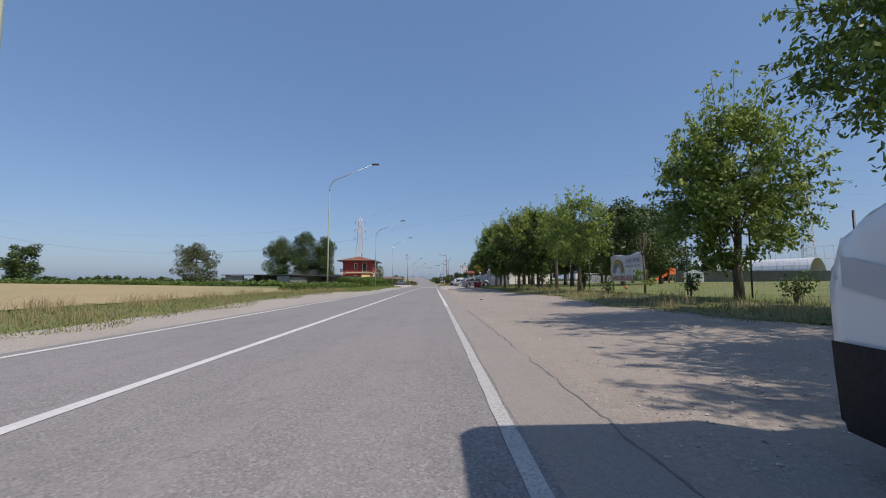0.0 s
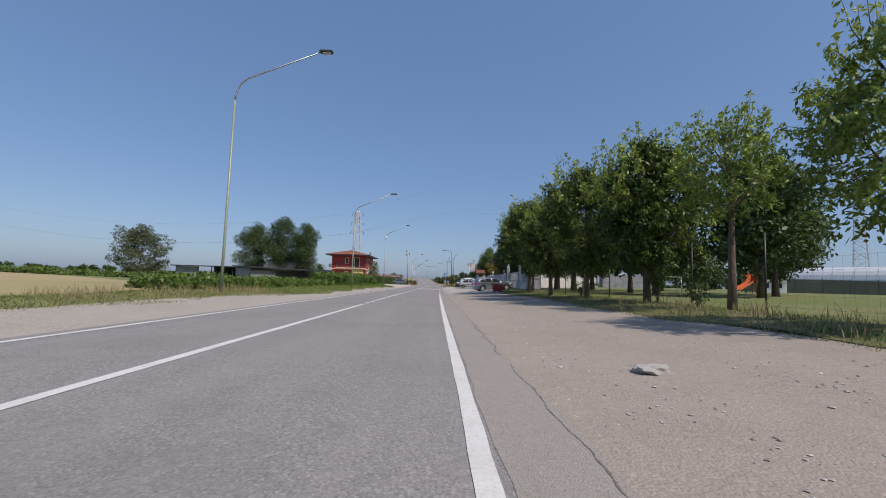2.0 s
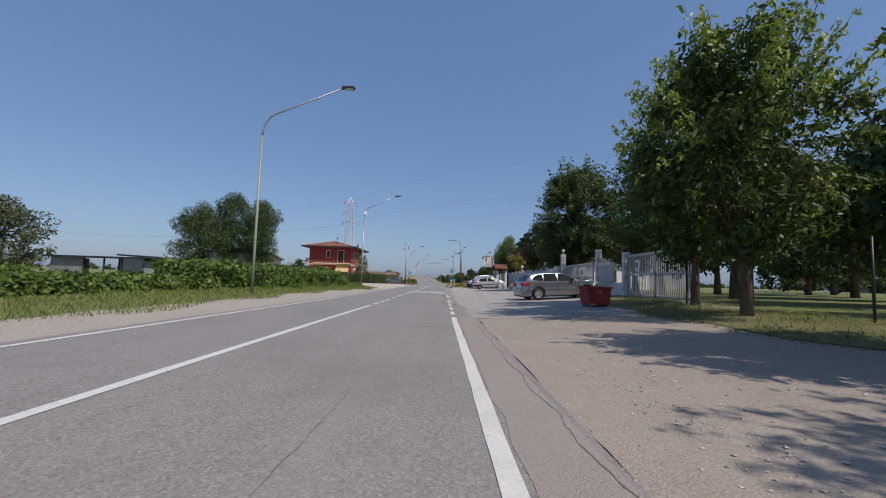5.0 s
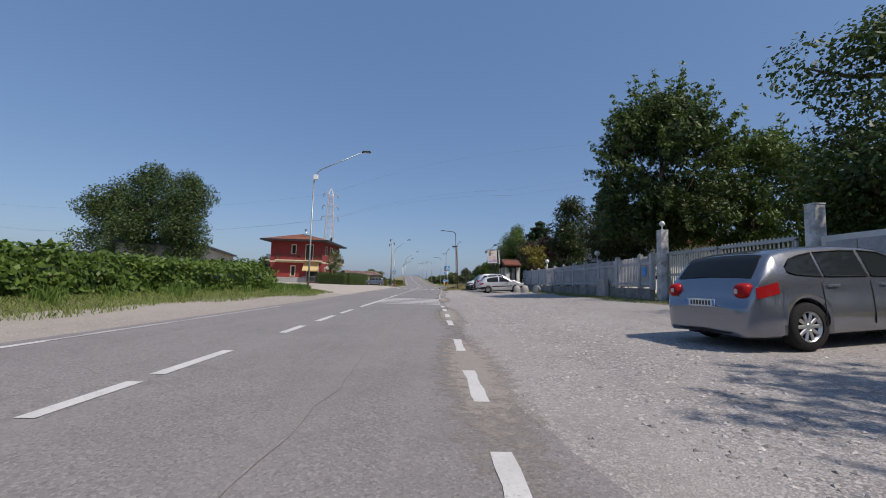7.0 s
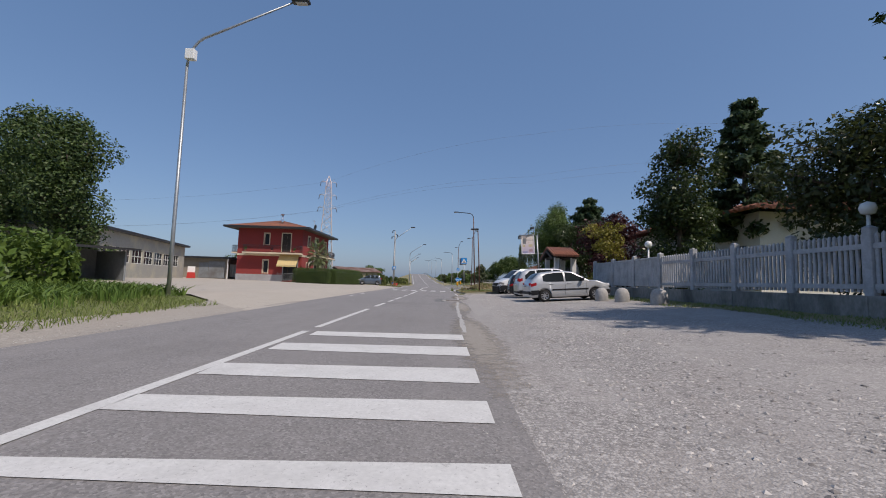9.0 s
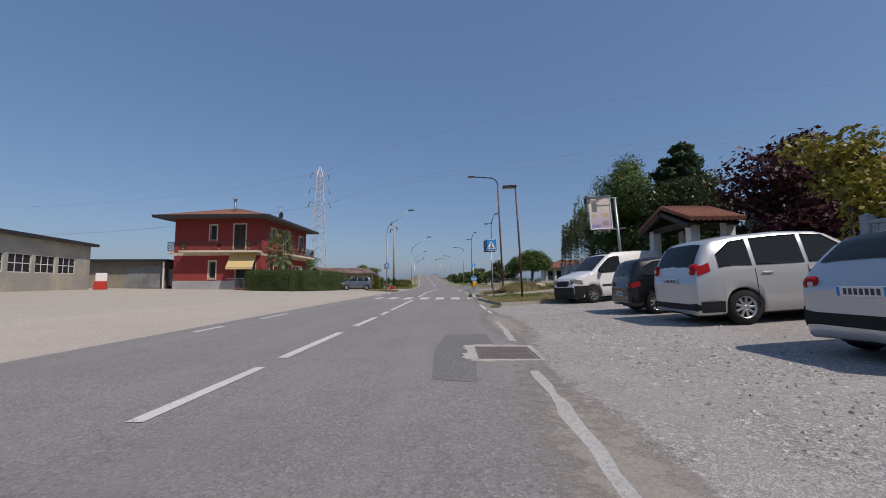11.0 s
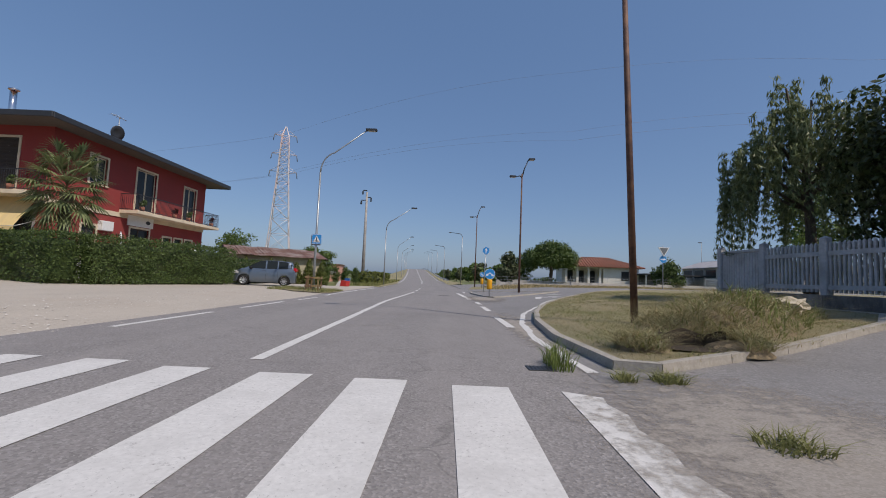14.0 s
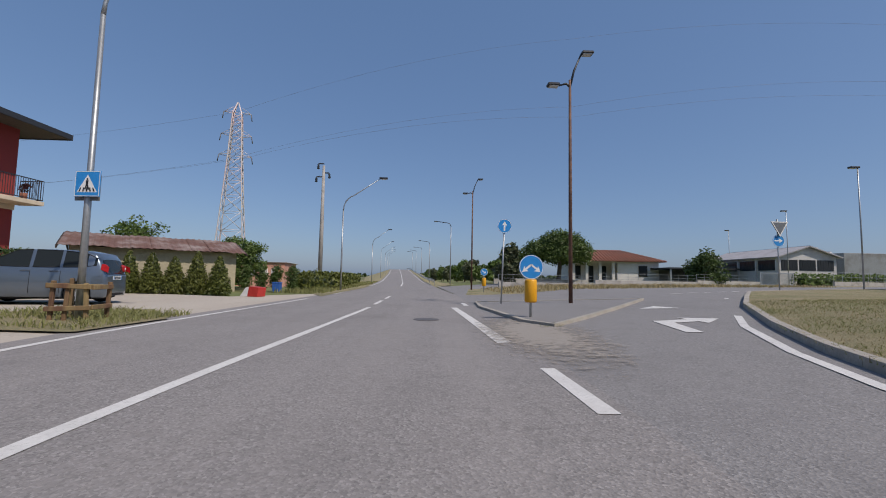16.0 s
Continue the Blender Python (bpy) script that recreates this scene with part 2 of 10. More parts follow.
M["rubber"] = surface("rubber", (0.02, 0.02, 0.02), (0.03, 0.03, 0.03), 0.85, grain=30, relief=0.1)
M["plastic"] = surface("black_plastic", (0.018, 0.018, 0.019), (0.028, 0.028, 0.03), 0.55, grain=40, relief=0.05)
for dull in ("rubber", "plastic"):
    M[dull].node_tree.nodes["Principled BSDF"].inputs["Specular IOR Level"].default_value = 0.15
M["alloy"] = surface("alloy_rim", (0.55, 0.56, 0.57), (0.48, 0.49, 0.5), 0.3, 0.8, grain=20, relief=0.0)
M["chrome"] = surface("chrome", (0.75, 0.75, 0.76), (0.7, 0.7, 0.71), 0.12, 1.0, grain=10, relief=0.0)
M["plate"] = surface("number_plate", (0.72, 0.72, 0.7), (0.66, 0.66, 0.65), 0.4, grain=10, relief=0.0)
M["platebar"] = surface("plate_bars", (0.05, 0.05, 0.06), (0.04, 0.04, 0.05), 0.5, grain=10, relief=0.0)
M["signblue"] = surface("sign_blue", (0.025, 0.26, 0.64), (0.02, 0.23, 0.58), 0.35, grain=9, relief=0.0)
M["signwhite"] = surface("sign_white", (0.78, 0.78, 0.76), (0.72, 0.72, 0.7), 0.35, grain=9, relief=0.0)
M["signblack"] = surface("sign_black", (0.015, 0.015, 0.018), (0.02, 0.02, 0.02), 0.4, grain=9, relief=0.0)
M["signyellow"] = surface("sign_yellow", (0.75, 0.36, 0.01), (0.68, 0.32, 0.01), 0.45, grain=9, relief=0.05)
M["signred"] = surface("sign_red", (0.5, 0.03, 0.03), (0.44, 0.03, 0.03), 0.4, grain=9, relief=0.0)
M["signback"] = surface("sign_back", (0.2, 0.21, 0.22), (0.16, 0.17, 0.18), 0.5, 0.4, grain=9, relief=0.0)
M["yellowcloth"] = surface("yellow_awning", (0.66, 0.5, 0.24), (0.6, 0.45, 0.2), 0.9, grain=12, third=(0.56, 0.43, 0.22), relief=0.1, stretch=(6, 1, 1))
M["whitefence"] = surface("white_concrete_fence", (0.48, 0.48, 0.49), (0.38, 0.38, 0.39), 0.85, grain=14, third=(0.3, 0.3, 0.3), stain=1.6, relief=0.25)
M["bulb"] = surface("opal_globe", (0.75, 0.75, 0.72), (0.7, 0.7, 0.68), 0.25, grain=5, relief=0.0)
M["orange"] = surface("orange_plastic", (0.6, 0.13, 0.03), (0.52, 0.11, 0.03), 0.5, grain=6, relief=0.05)
M["redplastic"] = surface("red_plastic", (0.5, 0.035, 0.025), (0.43, 0.03, 0.025), 0.45, grain=6, relief=0.05)
M["bluepl"] = surface("blue_plastic", (0.03, 0.12, 0.4), (0.03, 0.1, 0.34), 0.45, grain=6, relief=0.05)


def glass_dark(name, colour, rough=0.04):
    m, nt, b = shader(name)
    b.inputs["Base Color"].default_value = (*colour, 1)
    b.inputs["Roughness"].default_value = rough
    b.inputs["Specular IOR Level"].default_value = 0.16
    b.inputs["Coat Weight"].default_value = 0.0
    b.inputs["Coat Roughness"].default_value = 0.03
    return m


def car_paint(name, colour, metal=0.5, rough=0.35, coat=0.8):
    m, nt, b = shader(name)
    vec = coords(nt)
    col = mixed(nt, noise_fac(nt, vec, 900.0, 2.0, 0.5, 0.3, 0.7), colour, tuple(c * 0.85 for c in colour))
    col = mixed(nt, mul(nt, noise_fac(nt, vec, 2.0, 5.0, 0.6, 0.5, 0.8), 0.08), col, (0.3, 0.27, 0.23))
    nt.links.new(col, b.inputs["Base Color"])
    b.inputs["Metallic"].default_value = metal
    b.inputs["Roughness"].default_value = rough
    b.inputs["Coat Weight"].default_value = coat
    b.inputs["Coat Roughness"].default_value = 0.06
    return m


M["glass"] = glass_dark("car_glass", (0.02, 0.025, 0.027))
M["window"] = glass_dark("window_glass", (0.035, 0.04, 0.045), 0.08)
M["lens_red"] = glass_dark("tail_lamp_red", (0.34, 0.014, 0.016), 0.12)
M["lens_clear"] = glass_dark("lamp_lens", (0.5, 0.5, 0.5), 0.12)
M["lens_smoke"] = glass_dark("smoky_lamp_lens", (0.2, 0.2, 0.2), 0.1)
M["dull_steel"] = surface("dull_steel_wheel", (0.2, 0.2, 0.205), (0.15, 0.15, 0.155), 0.5, 0.5, grain=14, relief=0.05)
M["grey_paint"] = car_paint("grey_car_paint", (0.27, 0.29, 0.335), 0.8, 0.26)
M["silver_paint"] = car_paint("silver_car_paint", (0.58, 0.59, 0.6), 0.45)
M["white_paint"] = car_paint("white_car_paint", (0.78, 0.78, 0.78), 0.0, 0.4)
M["black_paint"] = car_paint("black_car_paint", (0.008, 0.008, 0.01), 0.0, 0.25, 0.25)
M["blue_paint"] = car_paint("dark_blue_car_paint", (0.15, 0.19, 0.24), 0.6, 0.3)

# Same species: first tone carries crown shade, the next two carry sunlight.
M["leaf_row_shaded"] = leafy("leaf_fresh_shaded", (0.02, 0.042, 0.01), (0.1, 0.155, 0.032), (0.105, 0.15, 0.032))
M["leaf_fresh_lit"] = leafy("leaf_fresh_lit", (0.06, 0.105, 0.022), (0.22, 0.31, 0.065), (0.24, 0.31, 0.065))
M["leaf_shoot_sunlit"] = leafy("leaf_new_shoots_sunlit", (0.16, 0.23, 0.04), (0.34, 0.42, 0.085), (0.3, 0.38, 0.07))
M["leaf_mid"] = leafy("leaf_summer", (0.055, 0.095, 0.022), (0.16, 0.23, 0.055), (0.14, 0.2, 0.05))
M["leaf_dark"] = leafy("leaf_dark", (0.022, 0.044, 0.014), (0.1, 0.15, 0.042), (0.095, 0.135, 0.04))
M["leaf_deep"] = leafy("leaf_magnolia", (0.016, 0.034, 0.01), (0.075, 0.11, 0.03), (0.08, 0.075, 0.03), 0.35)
M["needle"] = leafy("pine_needles", (0.025, 0.05, 0.025), (0.085, 0.13, 0.055), (0.08, 0.115, 0.045))
M["leaf_purple"] = leafy("leaf_purple", (0.03, 0.01, 0.012), (0.09, 0.025, 0.028), (0.08, 0.03, 0.03))
M["leaf_willow"] = leafy("leaf_willow", (0.085, 0.115, 0.05), (0.25, 0.29, 0.135), (0.22, 0.25, 0.11))
M["leaf_grey"] = leafy("leaf_greyish", (0.05, 0.07, 0.03), (0.13, 0.15, 0.075), (0.14, 0.15, 0.08))
M["leaf_clipped"] = leafy("leaf_clipped_hedge", (0.018, 0.04, 0.012), (0.115, 0.165, 0.045), (0.11, 0.16, 0.04))
M["leaf_palm"] = leafy("leaf_palm", (0.08, 0.11, 0.045), (0.24, 0.28, 0.12), (0.22, 0.25, 0.11))
M["leaf_cut"] = leafy("leaf_cut_weeds", (0.26, 0.25, 0.12), (0.48, 0.45, 0.27), (0.42, 0.38, 0.22), 0.8)
M["leaf_hedge"] = leafy("leaf_hedge", (0.035, 0.065, 0.018), (0.12, 0.175, 0.045), (0.11, 0.16, 0.04))
M["leaf_creeper"] = leafy("leaf_creeper", (0.05, 0.1, 0.015), (0.14, 0.22, 0.04), (0.15, 0.2, 0.05))
M["leaf_cypress"] = leafy("leaf_cypress", (0.055, 0.075, 0.016), (0.16, 0.185, 0.04), (0.17, 0.16, 0.045))
M["leaf_yellow"] = leafy("leaf_yellowish", (0.16, 0.15, 0.02), (0.3, 0.27, 0.05), (0.3, 0.25, 0.05))
M["grass"] = leafy("grass_blades", (0.13, 0.16, 0.05), (0.27, 0.28, 0.1), (0.3, 0.26, 0.12), 0.7)
M["grass_island"] = leafy("island_grass_blades", (0.13, 0.165, 0.055), (0.27, 0.29, 0.11), (0.32, 0.29, 0.14), 0.7)
M["grass_lush"] = leafy("lush_grass", (0.06, 0.12, 0.02), (0.15, 0.24, 0.05), (0.17, 0.23, 0.06), 0.7)
M["grass_bank"] = leafy("bank_grass", (0.09, 0.135, 0.03), (0.24, 0.3, 0.085), (0.27, 0.28, 0.1), 0.7)
M["grass_dry"] = leafy("dry_grass", (0.22, 0.18, 0.085), (0.42, 0.34, 0.18), (0.38, 0.3, 0.16), 0.8)


# ---------------------------------------------------------------- mesh helpers
def finish(name, bm, material, parent=None, smooth=False, label=""):
    me = bpy.data.meshes.new(name)
    bm.normal_update()
    bm.to_mesh(me)
    bm.free()
    mats = material if isinstance(material, (list, tuple)) else [material]
    for m in mats:
        me.materials.append(m)
    if smooth:
        me.shade_smooth()
    ob = new(name, me)
    if parent is not None:
        ob.parent = parent
    if label:
        ob["label"] = label
    return ob


def part(name, bm, material, parent, label="", smooth=False):
    return finish(name, bm, material, parent, smooth, label)


def thing(name, m, label, category, group="", kind=""):
    e = new(name)
    e.empty_display_size = 0.2
    e.matrix_world = m
    return tagged(e, label, category, group, kind)


def box(bm, x0, x1, y0, y1, z0, z1, bevel=0.0, mat=0, turn=None):
    r = bmesh.ops.create_cube(bm, size=1.0)
    vs = r["verts"]
    for v in vs:
        v.co = Vector(((x0 + x1) / 2 + v.co.x * (x1 - x0), (y0 + y1) / 2 + v.co.y * (y1 - y0), (z0 + z1) / 2 + v.co.z * (z1 - z0)))
    faces = list({f for v in vs for f in v.link_faces})
    for f in faces:
        f.material_index = mat
    if bevel:
        edges = list({e for v in vs for e in v.link_edges})
        out = bmesh.ops.bevel(bm, geom=edges, offset=bevel, segments=1, affect="EDGES", clamp_overlap=True)
        vs = list({v for f in out["faces"] for v in f.verts} | {v for v in vs if v.is_valid})
    if turn is not None:
        bmesh.ops.transform(bm, matrix=turn, verts=vs)
    return bm


def boxes(*rows, bevel=0.0):
    bm = bmesh.new()
    for r in rows:
        box(bm, *r, bevel=bevel)
    return bm


def tube(bm, pts, radii, sides=8, cap=True, mat=0):
    """A tube through points; radii one number or one a point."""
    pts = [Vector(p) for p in pts]
    if not isinstance(radii, (list, tuple)):
        radii = [radii] * len(pts)
    rings = []
    side = None
    for i, p in enumerate(pts):
        d = (pts[min(i + 1, len(pts) - 1)] - pts[max(i - 1, 0)]).normalized()
        if side is None:
            side = d.orthogonal().normalized()
        side = (side - d * side.dot(d)).normalized()
        up = d.cross(side)
        rings.append([bm.verts.new(p + radii[i] * (math.cos(a) * side + math.sin(a) * up)) for a in (2 * math.pi * k / sides for k in range(sides))])
    for a, b in zip(rings, rings[1:]):
        for k in range(sides):
            f = bm.faces.new((a[k], a[(k + 1) % sides], b[(k + 1) % sides], b[k]))
            f.material_index = mat
            f.smooth = True
    if cap:
        bm.faces.new(list(reversed(rings[0]))).material_index = mat
        bm.faces.new(rings[-1]).material_index = mat
    return bm


def lathe(bm, profile, sides=16, mat=0, centre=(0, 0, 0)):
    """A turned body: profile of (radius, z)."""
    c = Vector(centre)
    rings = []
    for r, z in profile:
        if r < 1e-5:
            rings.append([bm.verts.new(c + Vector((0, 0, z)))])
        else:
            rings.append([bm.verts.new(c + Vector((r * math.cos(2 * math.pi * k / sides), r * math.sin(2 * math.pi * k / sides), z))) for k in range(sides)])
    for a, b in zip(rings, rings[1:]):
        for k in range(sides):
            j = (k + 1) % sides
            if len(a) == 1 and len(b) == 1:
                continue
            vs = (a[0], b[j], b[k]) if len(a) == 1 else (a[k], a[j], b[0]) if len(b) == 1 else (a[k], a[j], b[j], b[k])
            f = bm.faces.new(vs)
            f.material_index = mat
            f.smooth = True
    return bm


def prism(bm, outline, z0, z1, mat=0, m=None):
    """A slab from a plan outline."""
    n = len(outline)
    lo = [bm.verts.new((x, y, z0)) for x, y in outline]
    hi = [bm.verts.new((x, y, z1)) for x, y in outline]
    fs = [bm.faces.new(list(reversed(lo))), bm.faces.new(hi)]
    for k in range(n):
        fs.append(bm.faces.new((lo[k], lo[(k + 1) % n], hi[(k + 1) % n], hi[k])))
    for f in fs:
        f.material_index = mat
    if m is not None:
        bmesh.ops.transform(bm, matrix=m, verts=lo + hi)
    bmesh.ops.recalc_face_normals(bm, faces=fs)
    return bm


def from_arrays(name, verts, faces, material, parent=None):
    me = bpy.data.meshes.new(name)
    me.from_pydata(verts.tolist() if hasattr(verts, "tolist") else verts, [], faces.tolist() if hasattr(faces, "tolist") else faces)
    me.materials.append(material)
    ob = new(name, me)
    if parent is not None:
        ob.parent = parent
    return ob


def lerp(table, y):
    ys = [p[0] for p in table]
    vs = [p[1] for p in table]
    return float(np.interp(y, ys, vs))



# ---------------------------------------------------------------- the road's lines and the lie of the land, by metres along and across
CENTRE = [(-40, -3.0), (45, -2.92), (60, -2.75), (68, -2.74), (77, -2.66), (90, -2.55), (101, -2.4), (113, -2.42), (119, -2.5), (126, -2.63), (136, -2.28), (145, -2.4), (185, -4.4), (240, -8.5), (330, -16), (420, -24)]
LEFT = [(-40, -5.95), (50, -5.65), (61, -5.5), (74, -5.3), (97, -5.5), (105, -5.6), (123, -5.6), (126, -5.4), (130, -5.75), (145, -5.6), (185, -8.0), (240, -12.2), (330, -19.6), (420, -27.6)]
RIGHT = [(-40, 0.45), (12, 0.44), (22, 0.42), (30, 0.36), (36, 0.34), (54, 0.3), (62, 0.33), (70, 0.37), (75, 0.3), (88, 0.5), (95, 0.8), (101, 0.98), (107, 1.0), (111, 0.8), (119, 1.05), (133, 1.1), (145, 0.9), (185, -0.9), (240, -4.8), (330, -12.4), (420, -20.4)]
RISE = [(0, 0.0), (175, 0.0), (200, 0.35), (250, 2.0), (300, 4.4), (330, 5.0), (360, 4.6), (420, 1.0)]
ACROSS = [(-2500, 14.0), (-200, 2.0), (-60, 0.8), (-15, 0.4), (-9, 0.28), (-6.2, 0.0), (1.2, 0.0), (5.0, 0.2), (7.6, 0.38), (9.0, 0.48), (20, 0.7), (60, 1.1), (200, 2.4), (2500, 14.0)]

DIP = [(-60, 0.0), (-15, 0.34), (-9, 0.24), (-6.2, 0.0)]


def land(x, y=0.0):
    """Height of the ground; the yard side dips towards the junction."""
    return lerp(ACROSS, x) - lerp(DIP, x) * lerp(((100, 0.0), (140, 1.0)), y)


def strip(name, left, right, y0, y1, step, z, material, label, category="road", cols=6, on_land=True, ends=0.0, seed=3):
    """A strip along the road between two lines, with uneven edges."""
    rng = random.Random(seed)
    bm = bmesh.new()
    prev = None
    n = max(1, round((y1 - y0) / step))
    for i in range(n + 1):
        y = y0 + (y1 - y0) * i / n
        a, b = left(y) + rng.uniform(-ends, ends), right(y) + rng.uniform(-ends, ends)
        row = []
        for k in range(cols + 1):
            x = a + (b - a) * k / cols
            row.append(bm.verts.new((x, y, z + (land(x, y) if on_land else lerp(RISE, y)))))
        if prev:
            for k in range(cols):
                bm.faces.new((prev[k], prev[k + 1], row[k + 1], row[k]))
        prev = row
    ob = finish(name, bm, material)
    return tagged(ob, label, category, kind="structure")


def sheet(name, outline, z, material, label, category, cell=1.5, seed=0):
    """A patch of ground with a free outline, laid on the land."""
    bm = bmesh.new()
    f = bm.faces.new([bm.verts.new((x, y, 0)) for x, y in outline])
    x0, x1 = min(p[0] for p in outline), max(p[0] for p in outline)
    for cut in [c for c, _ in ACROSS if x0 < c < x1] + ([x0 + 1.0 * k for k in range(1, int(x1 - x0))] if x1 - x0 < 25 else []):
        geom = bm.verts[:] + bm.edges[:] + bm.faces[:]
        bmesh.ops.bisect_plane(bm, geom=geom, plane_co=(cut, 0, 0), plane_no=(1, 0, 0))
    for cut in (100, 110, 120, 130, 140):
        bmesh.ops.bisect_plane(bm, geom=bm.verts[:] + bm.edges[:] + bm.faces[:], plane_co=(0, cut, 0), plane_no=(0, 1, 0))
    for v in bm.verts:
        v.co.z = land(v.co.x, v.co.y) + z
    bm.normal_update()
    for f in bm.faces:
        if f.normal.z < 0:
            f.normal_flip()
    bmesh.ops.triangulate(bm, faces=bm.faces[:])
    return tagged(finish(name, bm, material), label, category, kind="structure")


def ground_sheet():
    bm = bmesh.new()
    xs = [-2500, -900, -400, -200, -100, -60, -30, -15, -9, -6.2, 1.2, 5.0, 7.6, 9.0, 20, 60, 120, 200, 900, 2500]
    ys = [-800, -300, -100, -40, 0, 40, 80, 100, 110, 120, 130, 140, 160, 200, 240, 280, 330, 400, 500, 800, 1500, 3500]
    grid = [[bm.verts.new((x, y, land(x, y) - 0.06)) for x in xs] for y in ys]
    for a, b in zip(grid, grid[1:]):
        for k in range(len(xs) - 1):
            bm.faces.new((a[k], a[k + 1], b[k + 1], b[k]))
    tagged(finish("ground", bm, M["soil"]), "flat green and dry farmland reaching the horizon", "ground", kind="structure")


def line_mark(name, table, offset, spans, width, label, z=0.0055, step=1.5, ragged=0.0, material=None):
    """Painted lines along the road: one piece for each span."""
    rng = random.Random(7)
    for y0, y1 in spans:
        bm = bmesh.new()
        n = max(1, int((y1 - y0) / step))
        prev = None
        for k in range(n + 1):
            y = y0 + (y1 - y0) * k / n
            x = lerp(table, y) + offset
            h = z + lerp(RISE, y)
            a, b = rng.uniform(-ragged, ragged), rng.uniform(-ragged, ragged)
            row = [bm.verts.new((x - width / 2 + a, y, h)), bm.verts.new((x + width / 2 + b, y, h))]
            if prev:
                bm.faces.new((prev[0], prev[1], row[1], row[0]))
            prev = row
        tagged(finish(name, bm, material or M["paint"]), label, "road marking", kind="structure")


def mark(outline, label, name="road_marking", z=0.0055, material=None):
    bm = bmesh.new()
    bm.faces.new([bm.verts.new((x, y, z + (land(x, y) if x > 1.2 else 0))) for x, y in outline])
    bm.normal_update()
    for f in bm.faces:
        if f.normal.z < 0:
            f.normal_flip()
    tagged(finish(name, bm, material or M["paint"]), label, "road marking", kind="structure")


# ---------------------------------------------------------------- ground, road and markings
ground_sheet()
strip("road", lambda y: lerp(LEFT, y) - (0.35 if y < 90 else 0.5), lambda y: lerp(RIGHT, y) + (0.66 if y < 58 else 0.2 if y < 100 else 0.5), -40, 420, 2.5, 0.0, M["asphalt"], "grey worn asphalt road with long cracks", on_land=False)
strip("dirt_shoulder", lambda y: 0.98, lambda y: 6.3, -40, 66, 1.0, -0.012, M["dirt"], "bare pale dirt shoulder beside the asphalt", "dirt shoulder", cols=8, ends=0.05)
strip("gravel_parking", lambda y: 0.3 if y < 80 else lerp(RIGHT, y) + 0.05, lambda y: 9.4, 52, 104.4, 1.5, -0.006, M["gravel"], "coarse grey gravel parking area", "gravel", cols=8, ends=0.06)
strip("kerb_gutter", lambda y: lerp(RIGHT, y) + 0.09, lambda y: 1.9, 102.6, 110.5, 0.5, 0.0035, M["dirt"], "gritty dirt between the edge line and the kerb", "gutter", cols=4, on_land=False, ends=0.03)
strip("verge_gravel", lambda y: lerp([(-40, -7.0), (12, -7.0), (18, -7.6), (26, -7.9), (36, -7.9), (40, -7.0), (50, -7.1), (60, -7.4), (72, -7.4), (78, -6.9), (82, -6.7), (86, -7.4)], y) - 0.5, lambda y: lerp(LEFT, y) - 0.3, -40, 90, 1.2, -0.01, M["verge"], "pale gravel verge along the road", "gravel", cols=4, ends=0.12)
sheet("yard", [(-5.6, 84), (-9.4, 87), (-14, 92), (-34, 100), (-46, 128), (-40, 150), (-9, 141), (-6.6, 146), (-5.5, 142), (-5.4, 130), (-5.5, 118), (-5.5, 100), (-5.45, 92)], -0.008, M["yard"], "wide pale gravel yard before the red house", "gravel yard")
sheet("lawn", [(8.2, -30), (8.4, 60), (11, 66), (60, 90), (60, -30)], -0.02, M["lawn"], "mown park lawn behind the wire fence", "lawn")
strip("verge_lawn", lambda y: 6.1 + 0.35 * math.sin(y * 0.35) + 0.2 * math.sin(y * 1.3), lambda y: 8.6, -30, 60, 1.0, 0.004, M["verge_green"], "rough green verge under the park trees", "grass", cols=4, ends=0.05)
sheet("stubble_field", [(-11, -30), (-11, 30), (-14, 42), (-40, 60), (-120, 90), (-240, 110), (-240, -30)], -0.02, M["straw"], "harvested straw-coloured stubble field", "field")
line_mark("edge_line", LEFT, 0, [(62, 70.5)], 0.11, "fading white left edge line", ragged=0.03, step=0.3, material=M["paint_worn"])
line_mark("edge_line", LEFT, 0, [(-40, 62), (96.2, 97.3), (99.2, 101.0), (116.5, 119.3), (120.6, 123.3), (124.5, 126.3), (128, 141), (146, 400)], 0.13, "worn white left edge line", ragged=0.012)
line_mark("edge_line", RIGHT, 0, [(-40, 17)], 0.115, "thin faded white right edge line", ragged=0.005, step=0.4, material=M["paint_worn"])
line_mark("edge_line", RIGHT, 0, [(17, 52)], 0.135, "worn white right edge line", ragged=0.006, step=0.4)
line_mark("edge_dash", RIGHT, 0.02, [(y, y + 1.2) for y in (53.0, 55.2, 57.3, 59.5, 62.0, 65.5, 67.7, 70.1, 72.2)], 0.13, "short white dash of the edge line", ragged=0.014, step=0.2)
line_mark("edge_line", RIGHT, 0, [(80.4, 92.6), (94.9, 98.2)], 0.1, "half worn white edge line", ragged=0.03, step=0.3, material=M["paint_worn"])
line_mark("edge_line", RIGHT, 0, [(102.8, 106.4)], 0.12, "white edge line dash", ragged=0.012, step=0.3)
line_mark("edge_line", RIGHT, 0.03, [(100.6, 102.4)], 0.07, "faint worn edge line", ragged=0.03, step=0.15)
line_mark("centre_line", CENTRE, 0, [(-40, 34.5), (35.0, 35.9), (36.3, 37.7), (38.0, 56.2)], 0.14, "white centre line", ragged=0.01)
